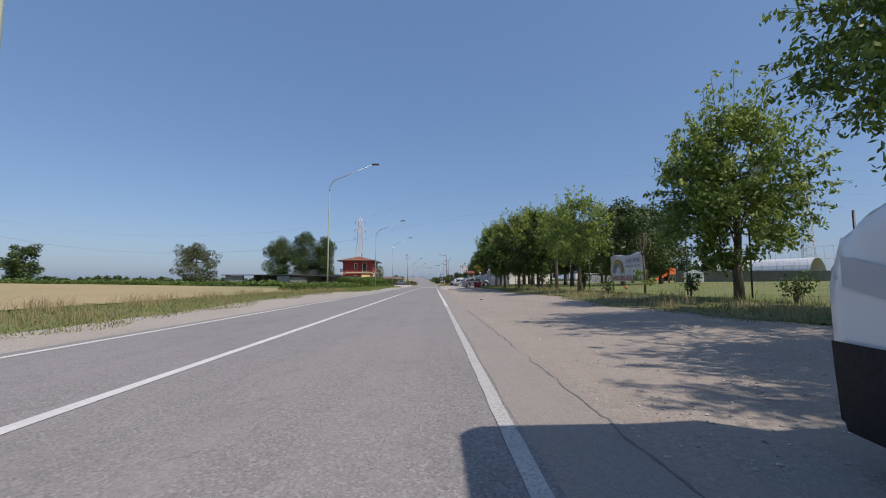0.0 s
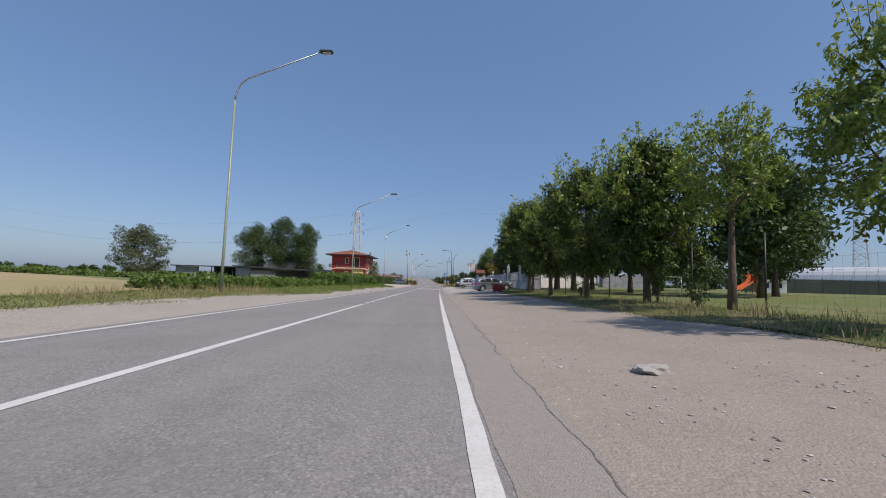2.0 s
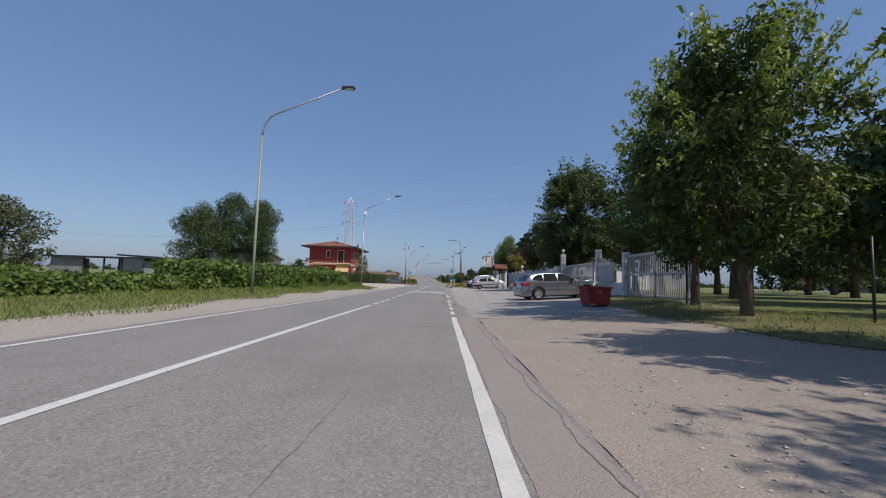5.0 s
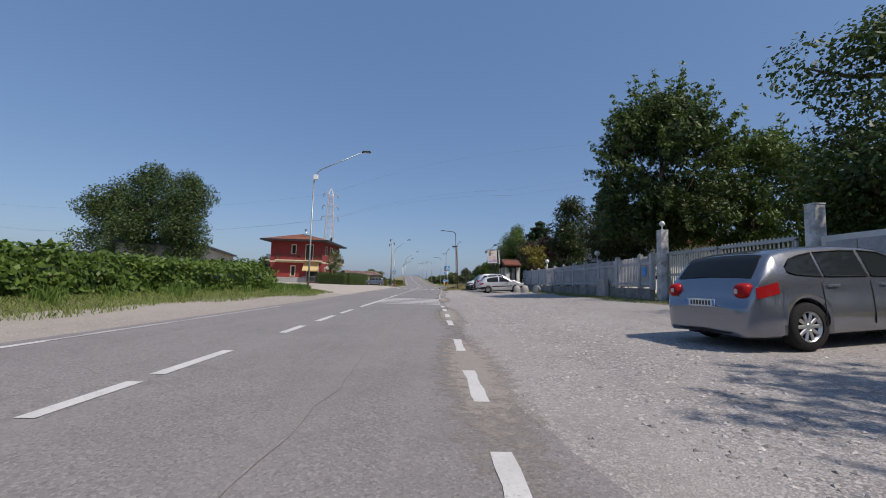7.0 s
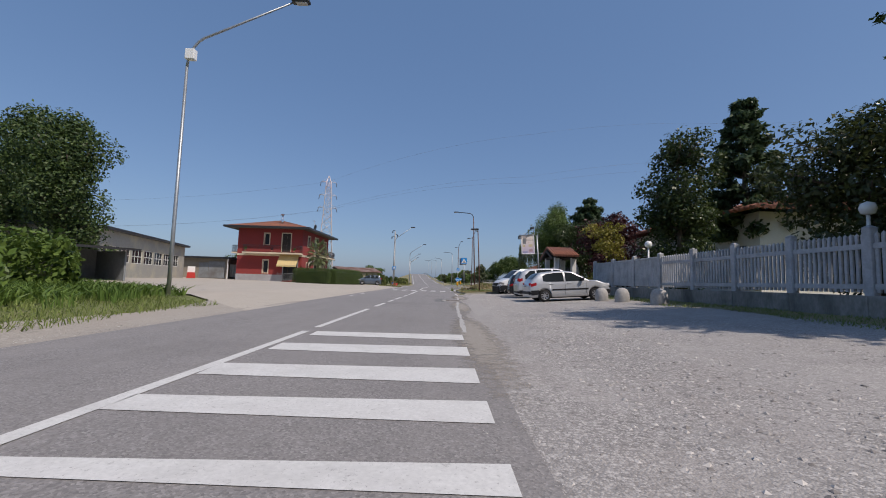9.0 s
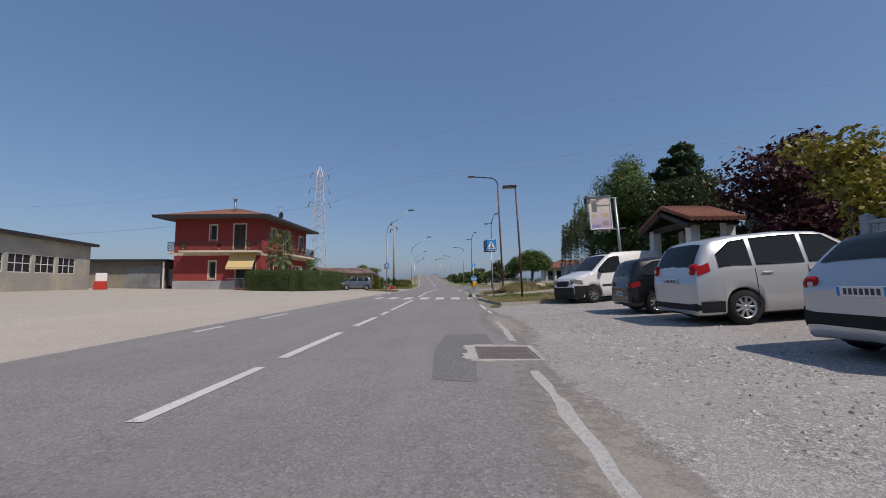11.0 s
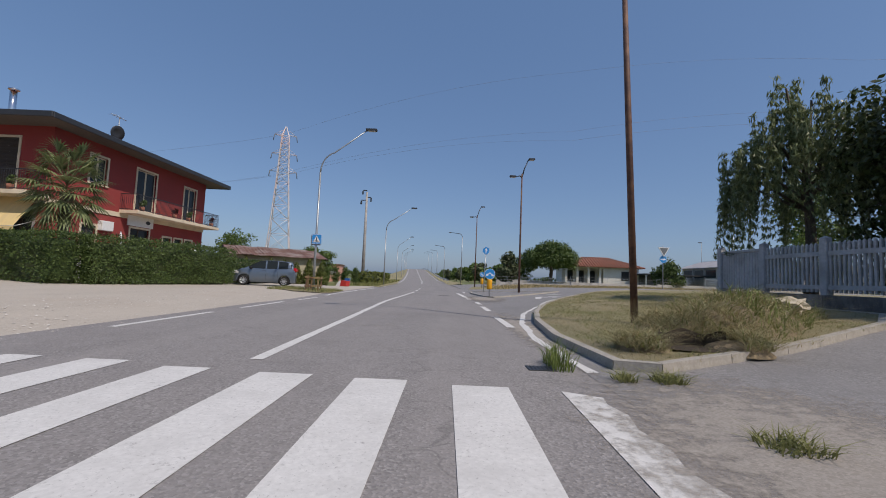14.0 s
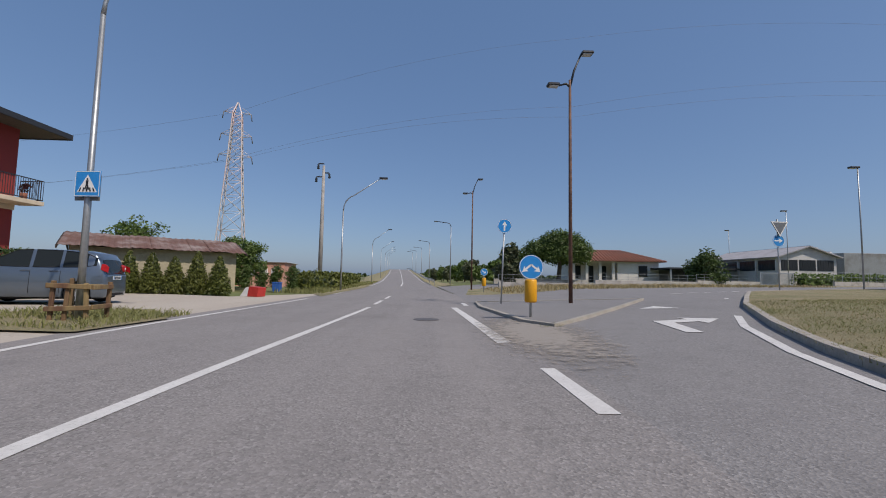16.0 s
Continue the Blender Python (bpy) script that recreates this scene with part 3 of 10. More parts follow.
line_mark("centre_dash", CENTRE, 0, [(57.0, 58.3), (58.9, 59.9), (60.2, 61.6), (63.5, 64.7), (65.7, 67.3), (68.1, 69.75), (71.3, 79.9), (80.5, 86), (87.4, 89.7), (90.9, 92.8), (93.4, 96.1), (97.3, 99.6), (100.5, 101.8), (102.5, 110.6), (114.6, 136.5), (138, 140.5), (142, 144.5), (170, 400)], 0.14, "white dash of the centre line", ragged=0.01)
line_mark("edge_line", RIGHT, 0, [(190, 400)], 0.13, "far white edge line")
for y0, y1, xl in ((74.15, 74.5, -2.55), (75.15, 75.7, -2.6), (76.3, 77.0, -2.58), (77.8, 78.55, -2.5), (79.3, 80.0, -2.42)):
    mark([(xl, y0 + 0.05), (0.3, y0), (0.3, y1), (xl - 0.02, y1 - 0.1)], "wide white bar of a painted traffic island", "road_bar")
for x, y0, y1, w in ((-0.3, 110.96, 113.86, 0.5), (-1.22, 111.03, 113.97, 0.48), (-2.16, 111.2, 114.04, 0.5), (-3.14, 111.4, 114.12, 0.45), (-4.08, 111.72, 114.3, 0.45), (-4.95, 112.1, 114.34, 0.37)):
    mark([(x, y0 + 0.03), (x + w, y0), (x + w + 0.03, y1), (x + 0.01, y1)], "white zebra crossing stripe with cracks", "zebra_stripe")
mark([(0.62, 110.95), (0.94, 111.0), (0.9, 111.25), (0.97, 111.5), (0.93, 111.75), (1.01, 112.0), (0.95, 112.3), (1.02, 112.6), (0.97, 112.9), (1.04, 113.2), (0.98, 113.45), (1.02, 113.65), (0.7, 113.8)], "flaking white stop bar", "stop_line")
for y0, y1 in ((118.7, 120.8), (122.9, 124.9), (126.1, 127.65), (138.0, 139.6)):
    mark([(0.96, y0), (1.14, y0), (1.11, y1), (0.94, y1)], "white dash of the turning lane", "lane_dash")
mark([(0.42, 137.0), (0.62, 137.0), (0.98, 129.8), (1.0, 129.5), (0.75, 129.4)], "white line before the traffic island", "lane_line")

# ---------------------------------------------------------------- street lamps
def curved_lamp(x, y, height, arm, material, label, direction=1, foot=0.0, lean=0.0, box_z=0.0):
    e = thing("street_lamp", pose(x, y, land(x, y) + foot - 0.03, 0, lean, 0), label, "street lamp", "street lamps along the road")
    bm = bmesh.new()
    r = 0.9
    pts = [(0, 0, 0), (0, 0, 2.2), (0, 0, height - 1.5 - r)]
    for k in range(1, 7):
        a = math.pi / 2 * k / 6 * 0.86
        pts.append((direction * r * (1 - math.cos(a)), 0, height - 1.5 - r + r * 1.25 * math.sin(a)))
    bx, bz = pts[-1][0], pts[-1][2]
    pts.append((direction * arm, 0, height))
    part("pole", tube(bm, pts[:3], [0.066, 0.06, 0.046], 10), material, e)
    part("arm", tube(bmesh.new(), pts[2:], [0.046] + [0.04] * 6 + [0.028], 8), M["galv"] if material is M["green_steel"] else material, e)
    hd = bmesh.new()
    box(hd, direction * arm - 0.1, direction * arm + direction * 0.5, -0.12, 0.12, height - 0.05, height + 0.07, 0.03)
    part("lamp_head", hd, M["dark_steel"], e)
    gl = bmesh.new()
    box(gl, direction * arm + direction * 0.05, direction * arm + direction * 0.42, -0.09, 0.09, height - 0.075, height - 0.052)
    part("lamp_lens", gl, M["lens_clear"], e, "clear lens under the lamp head")
    if box_z:
        part("junction_box", boxes((-0.02, 0.3, -0.16, 0.04, box_z, box_z + 0.36), bevel=0.02), M["signwhite"], e, "small white box on the pole")
    return e


LAMP = "tall steel street lamp with a curved arm beside the road"
curved_lamp(-9.2, 8.3, 10.2, 3.6, M["green_steel"], "tall green street lamp with a curved arm")
curved_lamp(-9.3, 35.3, 11.1, 3.8, M["green_steel"], "tall green street lamp with a curved arm")
curved_lamp(-8.6, 58.8, 9.7, 3.7, M["green_steel"], "tall green street lamp with a curved arm")
curved_lamp(-8.9, 85.3, 10.1, 3.5, M["galv"], "grey street lamp with a white junction box", box_z=7.9)
curved_lamp(-7.2, 131.3, 8.7, 2.4, M["galv"], "grey street lamp carrying a crossing sign")
curved_lamp(-6.6, 152.0, 8.1, 2.6, M["galv"], LAMP)

# ---------------------------------------------------------------- foliage
def leaf_cloud(rng, balls, count, size, droop=0.0, long=1.0, shell=0.55):
    """Rhombic leaves scattered in and on a set of balls (x, y, z, r)."""
    b = np.array(balls, float)
    w = b[:, 3] ** 2
    pick = rng.choice(len(b), count, p=w / w.sum())
    d = rng.normal(size=(count, 3))
    d /= np.linalg.norm(d, axis=1)[:, None]
    r = (shell + (1 - shell) * rng.random(count)) * (0.85 + 0.3 * rng.random(count))
    p = b[pick, :3] + d * (r * b[pick, 3])[:, None] * np.array([1, 1, 0.82])
    n = d * 0.7 + rng.normal(size=(count, 3)) * 0.6 + np.array([0, 0, 0.45])
    n /= np.linalg.norm(n, axis=1)[:, None]
    a = rng.normal(size=(count, 3)) + np.array([0, 0, -1.2 * droop])
    a -= n * (a * n).sum(1)[:, None]
    a /= np.linalg.norm(a, axis=1)[:, None] + 1e-9
    c = np.cross(n, a)
    s = (size * (0.65 + 0.7 * rng.random(count)))[:, None]
    v = np.stack([p - a * s * long, p + c * s * 0.55, p + a * s * long, p - c * s * 0.55], 1).reshape(-1, 3)
    f = np.arange(count * 4).reshape(-1, 4)
    return v, f


def limbs(bm, rng, trunk, count, reach, rise, base, sides=5, radius=0.06):
    """Limbs from the trunk's upper half; returns their ends."""
    ends = []
    for k in range(count):
        t = rng.uniform(base, 0.98)
        i = min(int(t * (len(trunk) - 1)), len(trunk) - 2)
        p = trunk[i].lerp(trunk[i + 1], t * (len(trunk) - 1) - i)
        a = 2.4 * k + rng.uniform(-0.5, 0.5)
        r = reach * rng.uniform(0.6, 1.0)
        e = p + Vector((math.cos(a) * r, math.sin(a) * r, rise * rng.uniform(0.4, 1.1)))
        m = p.lerp(e, 0.5) + Vector((0, 0, -0.08 * r))
        tube(bm, [p, m, e], [radius, radius * 0.65, radius * 0.25], sides)
        ends += [m, e]
    return ends


def tree_parts(e, seed, height, spread, clear, leaves, size, leaf, trunk_r=0.16, ball=0.75, limb_count=13, droop=0.0, long=1.0, squash=1.0, top=1.0, extra=(), bark="bark", sway=0.15, shoots=0.0, fill=2.2):
    """Trunk with limbs, and a crown of single leaves, under the thing e."""
    rs = random.Random(seed)
    rng = np.random.default_rng(seed)
    trunk = [Vector((rs.uniform(-sway, sway) * k / 5, rs.uniform(-sway, sway) * k / 5, height * 0.86 * k / 5)) for k in range(6)]
    trunk[0] = Vector((0, 0, -0.1))
    bm = bmesh.new()
    tube(bm, trunk, [trunk_r * 1.35] + [trunk_r * (1 - 0.17 * k) for k in range(1, 6)], 9)
    ends = limbs(bm, rs, trunk, limb_count, spread, height * 0.13 * top, clear / height, radius=trunk_r * 0.45)
    part("trunk", bm, M[bark], e)
    balls = []
    for p in ends:
        balls.append((p.x, p.y, p.z, ball * rs.uniform(0.7, 1.25)))
    mid = (clear + height) / 2
    for k in range(int(limb_count * fill)):
        a, u = rs.uniform(0, 6.283), rs.uniform(-1, 1)
        prof = math.sqrt(max(0.05, 1 - u * u)) * (1.0 - 0.25 * u)
        r = spread * prof * rs.uniform(0.45, 0.95)
        balls.append((math.cos(a) * r, math.sin(a) * r, mid + u * (height - clear) * 0.5 * squash, ball * rs.uniform(0.6, 1.2)))
    for k in range(4):
        balls.append((rs.uniform(-0.3, 0.3) * spread, rs.uniform(-0.3, 0.3) * spread, height - ball * rs.uniform(0.3, 1.2), ball * rs.uniform(0.5, 0.8)))
    balls += list(extra)
    v, f = leaf_cloud(rng, balls, leaves, size, droop, long)
    v[:, 2] = np.maximum(v[:, 2], 0.15)
    from_arrays("crown", v, f, M[leaf], e)
    if shoots:
        tips = []
        for x, y, z, r in balls:
            if z > clear + 0.35 * (height - clear) or rs.random() < 0.25:
                a = rs.uniform(0, 6.283)
                tips.append((x * 1.08 + r * 0.7 * math.cos(a), y * 1.08 + r * 0.7 * math.sin(a), z + r * rs.uniform(0.35, 0.85), r * rs.uniform(0.2, 0.42)))
        v, f = leaf_cloud(rng, tips, int(leaves * shoots), size, droop, long, 0.2)
        from_arrays("shoots", v, f, M["leaf_shoot_sunlit"], e).name = "new_growth"
    return e


def tree(name, x, y, label, category="tree", group="", turn=0.0, **kw):
    e = thing(name, pose(x, y, land(x, y), 0, 0, turn), label, category, group)
    return tree_parts(e, **kw)


def shoot_crown(e, seed, height, spread, clear, core, shoots, tuft, size, leaf, tip, trunk_r=0.16, long=1.35, droop=1.3, rise=0.45, bark="bark"):
    """A tree whose round inner crown bristles with upward shoots, each hung with drooping leaf tufts."""
    rs = random.Random(seed)
    rng = np.random.default_rng(seed)
    mid, half = (clear + height * 0.95) / 2, (height * 0.95 - clear) / 2
    bm = bmesh.new()
    trunk = [Vector((rs.uniform(-0.1, 0.1) * k / 4, rs.uniform(-0.1, 0.1) * k / 4, (clear + half * 1.1) * k / 4)) for k in range(5)]
    trunk[0] = Vector((0, 0, -0.12))
    tube(bm, trunk, [trunk_r * 1.4, trunk_r, trunk_r * 0.85, trunk_r * 0.6, trunk_r * 0.35], 9)
    limbs(bm, rs, trunk, 14, spread * 0.7, half * 0.8, min(0.6, clear / (clear + half)), radius=trunk_r * 0.28)
    part("trunk", bm, M[bark], e)
    inner = []
    for k in range(64):
        u, a, q = rs.uniform(-0.97, 0.9), rs.uniform(0, 6.283), rs.uniform(0.2, 0.86)
        w = math.sqrt(1 - u * u) * spread * q * (1.0 - 0.15 * u)
        inner.append((math.cos(a) * w, math.sin(a) * w, mid + u * half * 0.86, spread * rs.uniform(0.2, 0.32)))
    v, f = leaf_cloud(rng, inner, core, size * 1.25, 0.8, long, 0.25)
    from_arrays("crown", v, f, M[leaf], e)
    twigs = bmesh.new()
    low, high = [], []
    for k in range(shoots):
        u = -0.75 + 1.7 * (k + rs.random()) / shoots
        u = min(0.97, u)
        a = 2.4 * k + rs.uniform(-0.4, 0.4)
        ring = math.sqrt(max(0.02, 1 - u * u)) * (1.0 - 0.12 * u)
        out = Vector((math.cos(a) * ring * spread, math.sin(a) * ring * spread, u * half))
        up = rise * (0.35 + 0.65 * max(0.0, u)) * rs.uniform(0.5, 1.6)
        p0 = Vector((0, 0, mid)) + out * rs.uniform(0.5, 0.65)
        p2 = Vector((0, 0, mid)) + out * rs.uniform(0.86, 1.12) + Vector((0, 0, up))
        p1 = p0.lerp(p2, 0.55) + Vector((math.cos(a), math.sin(a), 0)) * 0.12
        tube(twigs, [p0, p1, p2], [0.016, 0.01, 0.004], 3, cap=False)
        for j in range(6):
            t = 0.25 + 0.15 * j
            p = (p0.lerp(p1, t / 0.55) if t < 0.55 else p1.lerp(p2, (t - 0.55) / 0.45))
            r = (0.3 - 0.13 * t) * rs.uniform(0.75, 1.25) * (0.75 + 0.11 * spread)
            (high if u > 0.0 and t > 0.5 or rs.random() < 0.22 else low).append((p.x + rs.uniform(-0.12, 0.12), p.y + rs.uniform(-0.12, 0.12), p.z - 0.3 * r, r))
    tagged(part("twig", twigs, M[bark], e), kind="stuff")
    # Upper outer tufts take the paler leaf, so sunlit tops are in the colour.
    share = len(high) / (len(high) + len(low))
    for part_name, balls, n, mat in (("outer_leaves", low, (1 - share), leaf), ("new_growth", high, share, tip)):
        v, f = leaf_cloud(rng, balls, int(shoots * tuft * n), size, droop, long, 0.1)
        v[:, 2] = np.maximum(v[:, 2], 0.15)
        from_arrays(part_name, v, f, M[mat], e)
    return e


def blades(name, pts, height, material, label, category, seed=1, width=0.02, lean=0.35):
    """Grass: one bent blade of two quads at each point, as one mass."""
    rng = np.random.default_rng(seed)
    p = np.array(pts, float)
    n = len(p)
    h = (height * (0.5 + rng.random(n)))[:, None]
    a = rng.random(n) * 6.283
    side = np.stack([np.cos(a), np.sin(a), 0 * a], 1) * width
    d = rng.normal(size=(n, 3)) * lean
    d[:, 2] = 1
    v = np.stack([p - side, p + side, p + side * 0.7 + d * h * 0.55 * np.array([0.6, 0.6, 1]), p - side * 0.7 + d * h * 0.55 * np.array([0.6, 0.6, 1]), p + d * h * np.array([1.4, 1.4, 0.95])], 1).reshape(-1, 3)
    i = np.arange(n)[:, None] * 5
    me = bpy.data.meshes.new(name)
    faces = [tuple(r) for r in (i + np.array([0, 1, 2, 3])).tolist()] + [tuple(r) for r in (i + np.array([3, 2, 4])).tolist()]
    me.from_pydata(v.tolist(), [], faces)
    me.materials.append(material)
    return tagged(new(name, me), label, category, kind="stuff")


def scatter(seed, n, x0, x1, y0, y1, keep=None, clump=0.0):
    """Points on the land in a band; x0 and x1 may be functions of y."""
    rng = np.random.default_rng(seed)
    out = []
    ys = y0 + (y1 - y0) * rng.random(n)
    us = rng.random(n)
    for y, u in zip(ys, us):
        a = x0(y) if callable(x0) else x0
        b = x1(y) if callable(x1) else x1
        x = a + (b - a) * u
        if clump and noise.noise(Vector((x * 0.8, y * 0.8, seed))) < clump:
            continue
        if keep and not keep(x, y):
            continue
        out.append((x, y, land(x, y) - 0.03))
    return out


# ---------------------------------------------------------------- the row of park trees
ROW = [(8.4, 0.1, 8.4, 3.0), (8.9, 5.5, 8.6, 3.1), (9.15, 12.2, 6.7, 2.25), (8.55, 24.1, 6.3, 1.95), (8.7, 29.2, 6.2, 1.45), (8.5, 33.6, 7.1, 2.4), (7.9, 38.6, 8.0, 2.7), (7.5, 44.0, 6.8, 2.3), (7.6, 50.6, 8.3, 2.75), (8.8, 54.6, 8.8, 3.0)]
for k, (x, y, h, s) in enumerate(ROW):
    sparse = k == 4
    e = thing("park_tree", pose(x, y, land(x, y), 0, 0, 40 * k), "leafy young tree with a shade-dark inner crown and sunlit-toned drooping shoots" if not sparse else "thin sparse young tree with bright leaf tufts", "tree", "row of park trees")
    # Trees from y 30 on take the shade-darkened leaf, nearer ones the sunlit tone.
    shoot_crown(e, 20 + k, h, s, 2.0 if k < 2 else 0.6 if k == 2 else 1.2 if not sparse else 2.4, core=(16000 if k < 2 else 4200 if k == 3 else 17000 if 30 < y < 45 else 13000) if not sparse else 900, shoots=(110 if k != 3 else 90) if not sparse else 60, tuft=80, size=0.052 if y < 30 else 0.06, leaf="leaf_fresh_lit" if y < 30 else "leaf_row_shaded", tip="leaf_shoot_sunlit", trunk_r=0.1 if sparse else 0.115)
for k, (x, y) in enumerate([(8.9, 24.4), (8.6, 33.0), (8.2, 19.3), (9.2, 14.6), (9.1, 10.2), (8.6, 30.6), (8.4, 40.9)]):
    e = thing("shrub", pose(x, y, land(x, y)), "small wild shrub with yellow-green shoots by the fence", "shrub", "shrubs by the fence")
    rs = random.Random(50 + k)
    bm = bmesh.new()
    balls = []
    for j in range(7):
        a, r, h = rs.uniform(0, 6.28), rs.uniform(0.1, 0.5) * (1.0 if k < 2 else 0.6), rs.uniform(0.5, 1.35) * (1.2 if k < 2 else 0.55)
        end = (math.cos(a) * r, math.sin(a) * r, h)
        tube(bm, [(0, 0, -0.05), (end[0] * 0.4, end[1] * 0.4, h * 0.5), end], [0.02, 0.014, 0.006], 5)
        balls.append((*end, 0.26))
        balls.append((end[0] * 0.6, end[1] * 0.6, h * 0.6, 0.22))
    part("stems", bm, M["bark"], e)
    v, f = leaf_cloud(np.random.default_rng(60 + k), balls, 900 if k < 2 else 260, 0.05, 0.3)
    from_arrays("leaves", v, f, M["leaf_row_shaded"], e)

# ---------------------------------------------------------------- trees behind the white fences
e = thing("broadleaf_tree", pose(12.55, 78.0, land(12.55, 78)), "large dense green tree behind the fence", "tree")
# Paler leaf_mid on the upper tufts paints this tree's sunlit top.
shoot_crown(e, 101, 12.9, 3.85, 1.9, 31000, 170, 95, 0.078, "leaf_dark", "leaf_mid", 0.28, 1.4, 0.3, 0.6)
e = thing("broadleaf_tree", pose(18.3, 79.0, land(18.3, 79)), "tall leafy tree behind the fence", "tree")
shoot_crown(e, 102, 10.6, 3.6, 1.8, 16000, 110, 80, 0.078, "leaf_mid", "leaf_mid", 0.25, 1.4, 0.8, 0.4)
tree("broadleaf_tree", 15.0, 68.5, "dark leafy tree behind the gate wall", seed=103, height=9.6, spread=2.6, clear=1.8, leaves=20000, size=0.095, leaf="leaf_dark", ball=1.2, limb_count=16, trunk_r=0.26)
tree("broadleaf_tree", 14.5, 60.5, "tall dark tree behind the gate", seed=104, height=11.4, spread=2.75, clear=2.0, leaves=20000, size=0.095, leaf="leaf_dark", ball=1.25, limb_count=16, trunk_r=0.26)
tree("magnolia_tree", 12.7, 94.0, "dense dark magnolia with glossy leaves behind the fence", seed=105, height=8.5, spread=1.65, clear=0.8, leaves=20000, size=0.095, leaf="leaf_deep", ball=0.85, limb_count=18, trunk_r=0.2)
tree("broadleaf_tree", 12.8, 84.2, "dark rounded evergreen tree behind the fence", seed=106, height=5.8, spread=2.3, clear=0.8, leaves=20000, size=0.085, leaf="leaf_deep", ball=1.0, limb_count=18, trunk_r=0.2)
tree("purple_maple", 13.0, 103.6, "dark purple leaved maple behind the fence", seed=107, height=5.8, spread=2.2, clear=0.8, leaves=7000, size=0.12, leaf="leaf_purple", ball=0.85, limb_count=14, trunk_r=0.14)
tree("yellow_shrub", 10.9, 99.4, "tall yellow-green shrub behind the fence", "shrub", seed=108, height=4.6, spread=1.1, clear=0.5, leaves=3000, size=0.09, leaf="leaf_yellow", ball=0.5, limb_count=10, trunk_r=0.07)
tree("maple_tree", 12.4, 117.2, "broad green maple behind the white fence", seed=109, height=8.9, spread=2.0, clear=1.0, leaves=25000, size=0.082, leaf="leaf_mid", ball=1.0, limb_count=16, trunk_r=0.2)
tree("broadleaf_tree", 14.0, 121.0, "dark tree behind the white fence", seed=110, height=6.8, spread=2.8, clear=0.8, leaves=18000, size=0.095, leaf="leaf_deep", ball=1.1, limb_count=16, trunk_r=0.2)
tree("broadleaf_tree", 13.8, 112.8, "dark evergreen behind the white fence", seed=111, height=6.6, spread=2.6, clear=0.7, leaves=18000, size=0.09, leaf="leaf_deep", ball=1.0, limb_count=14, trunk_r=0.18)


def pine(x, y, height, spread, seed, label, clear=2.0, leaves=9000, whorls=9, name="pine_tree"):
    e = thing(name, pose(x, y, land(x, y)), label, "pine tree")
    rs = random.Random(seed)
    bm = bmesh.new()
    tube(bm, [(0, 0, -0.1), (0.05, 0.03, height * 0.5), (0, 0, height * 0.97)], [0.24, 0.16, 0.03], 9)
    balls = []
    for k in range(whorls):
        z = clear + (height - clear) * (k + 0.5) / whorls
        reach = spread * (1 - ((z - clear) / (height - clear)) ** 1.5) ** 0.75 * rs.uniform(0.85, 1.1) + 0.25
        for j in range(6):
            a = 1.05 * j + 0.6 * k + rs.uniform(-0.25, 0.25)
            r = reach * rs.uniform(0.7, 1.05)
            tip = Vector((math.cos(a) * r, math.sin(a) * r, z + 0.12 * r + rs.uniform(-0.1, 0.35)))
            tube(bm, [(0, 0, z - 0.25), tip * 0.5 + Vector((0, 0, (z - 0.2) * 0.5)), tip], [0.05, 0.035, 0.012], 5)
            for s in (0.55, 0.8, 1.0):
                balls.append((tip.x * s, tip.y * s, z * (1 - s) + tip.z * s + 0.08, 0.3 + 0.12 * reach * rs.uniform(0.6, 1)))
    balls.append((0, 0, height * 0.97, 0.35))
    part("trunk", bm, M["bark"], e)
    v, f = leaf_cloud(np.random.default_rng(seed), balls, leaves, 0.13, -0.5, 1.5, 0.3)
    from_arrays("crown", v, f, M["needle"], e)


pine(17.6, 95.8, 11.4, 2.0, 120, "tall blue-green pine behind the fence", 3.0, 17000, 11)
pine(15.7, 116.0, 9.5, 2.9, 121, "dense dark pine behind the sign", 1.6, 24000, 12)

# weeping willow: hanging strings of leaves
e = thing("willow_tree", pose(12.1, 124.0, land(12.1)), "weeping willow hanging over the white fence", "willow tree")
rs = random.Random(130)
bm = bmesh.new()
tube(bm, [(0, 0, -0.1), (0.1, 0.05, 2.2), (0.0, 0.1, 5.6)], [0.22, 0.16, 0.07], 9)
balls = []
for k in range(290):
    a = rs.uniform(0, 6.283)
    r = 2.5 * math.sqrt(rs.uniform(0.02, 1.0))
    z = 7.2 - 0.42 * r * r + rs.uniform(-1.6, 0.4) + (rs.uniform(0.3, 1.1) if k % 7 == 0 else 0)
    x0, y0 = math.cos(a) * r, math.sin(a) * r
    if k < 16:
        tube(bm, [(0, 0, 3.2 + rs.random()), (x0 * 0.6, y0 * 0.6, z + 0.3), (x0, y0, z)], [0.06, 0.035, 0.012], 5)
    n = rs.choice((3, 4, 5, 6, 8, 9, 11, 14))
    for j in range(n):
        balls.append((x0 * (1 + 0.012 * j), y0 * (1 + 0.012 * j), z - 0.3 * j, 0.19 * (1 - 0.7 * j / n)))
balls = [b for b in balls if b[2] > 1.6]
part("trunk", bm, M["bark"], e)
v, f = leaf_cloud(np.random.default_rng(131), balls, 28000, 0.043, 2.8, 2.8, 0.1)
from_arrays("crown", v, f, M["leaf_willow"], e)

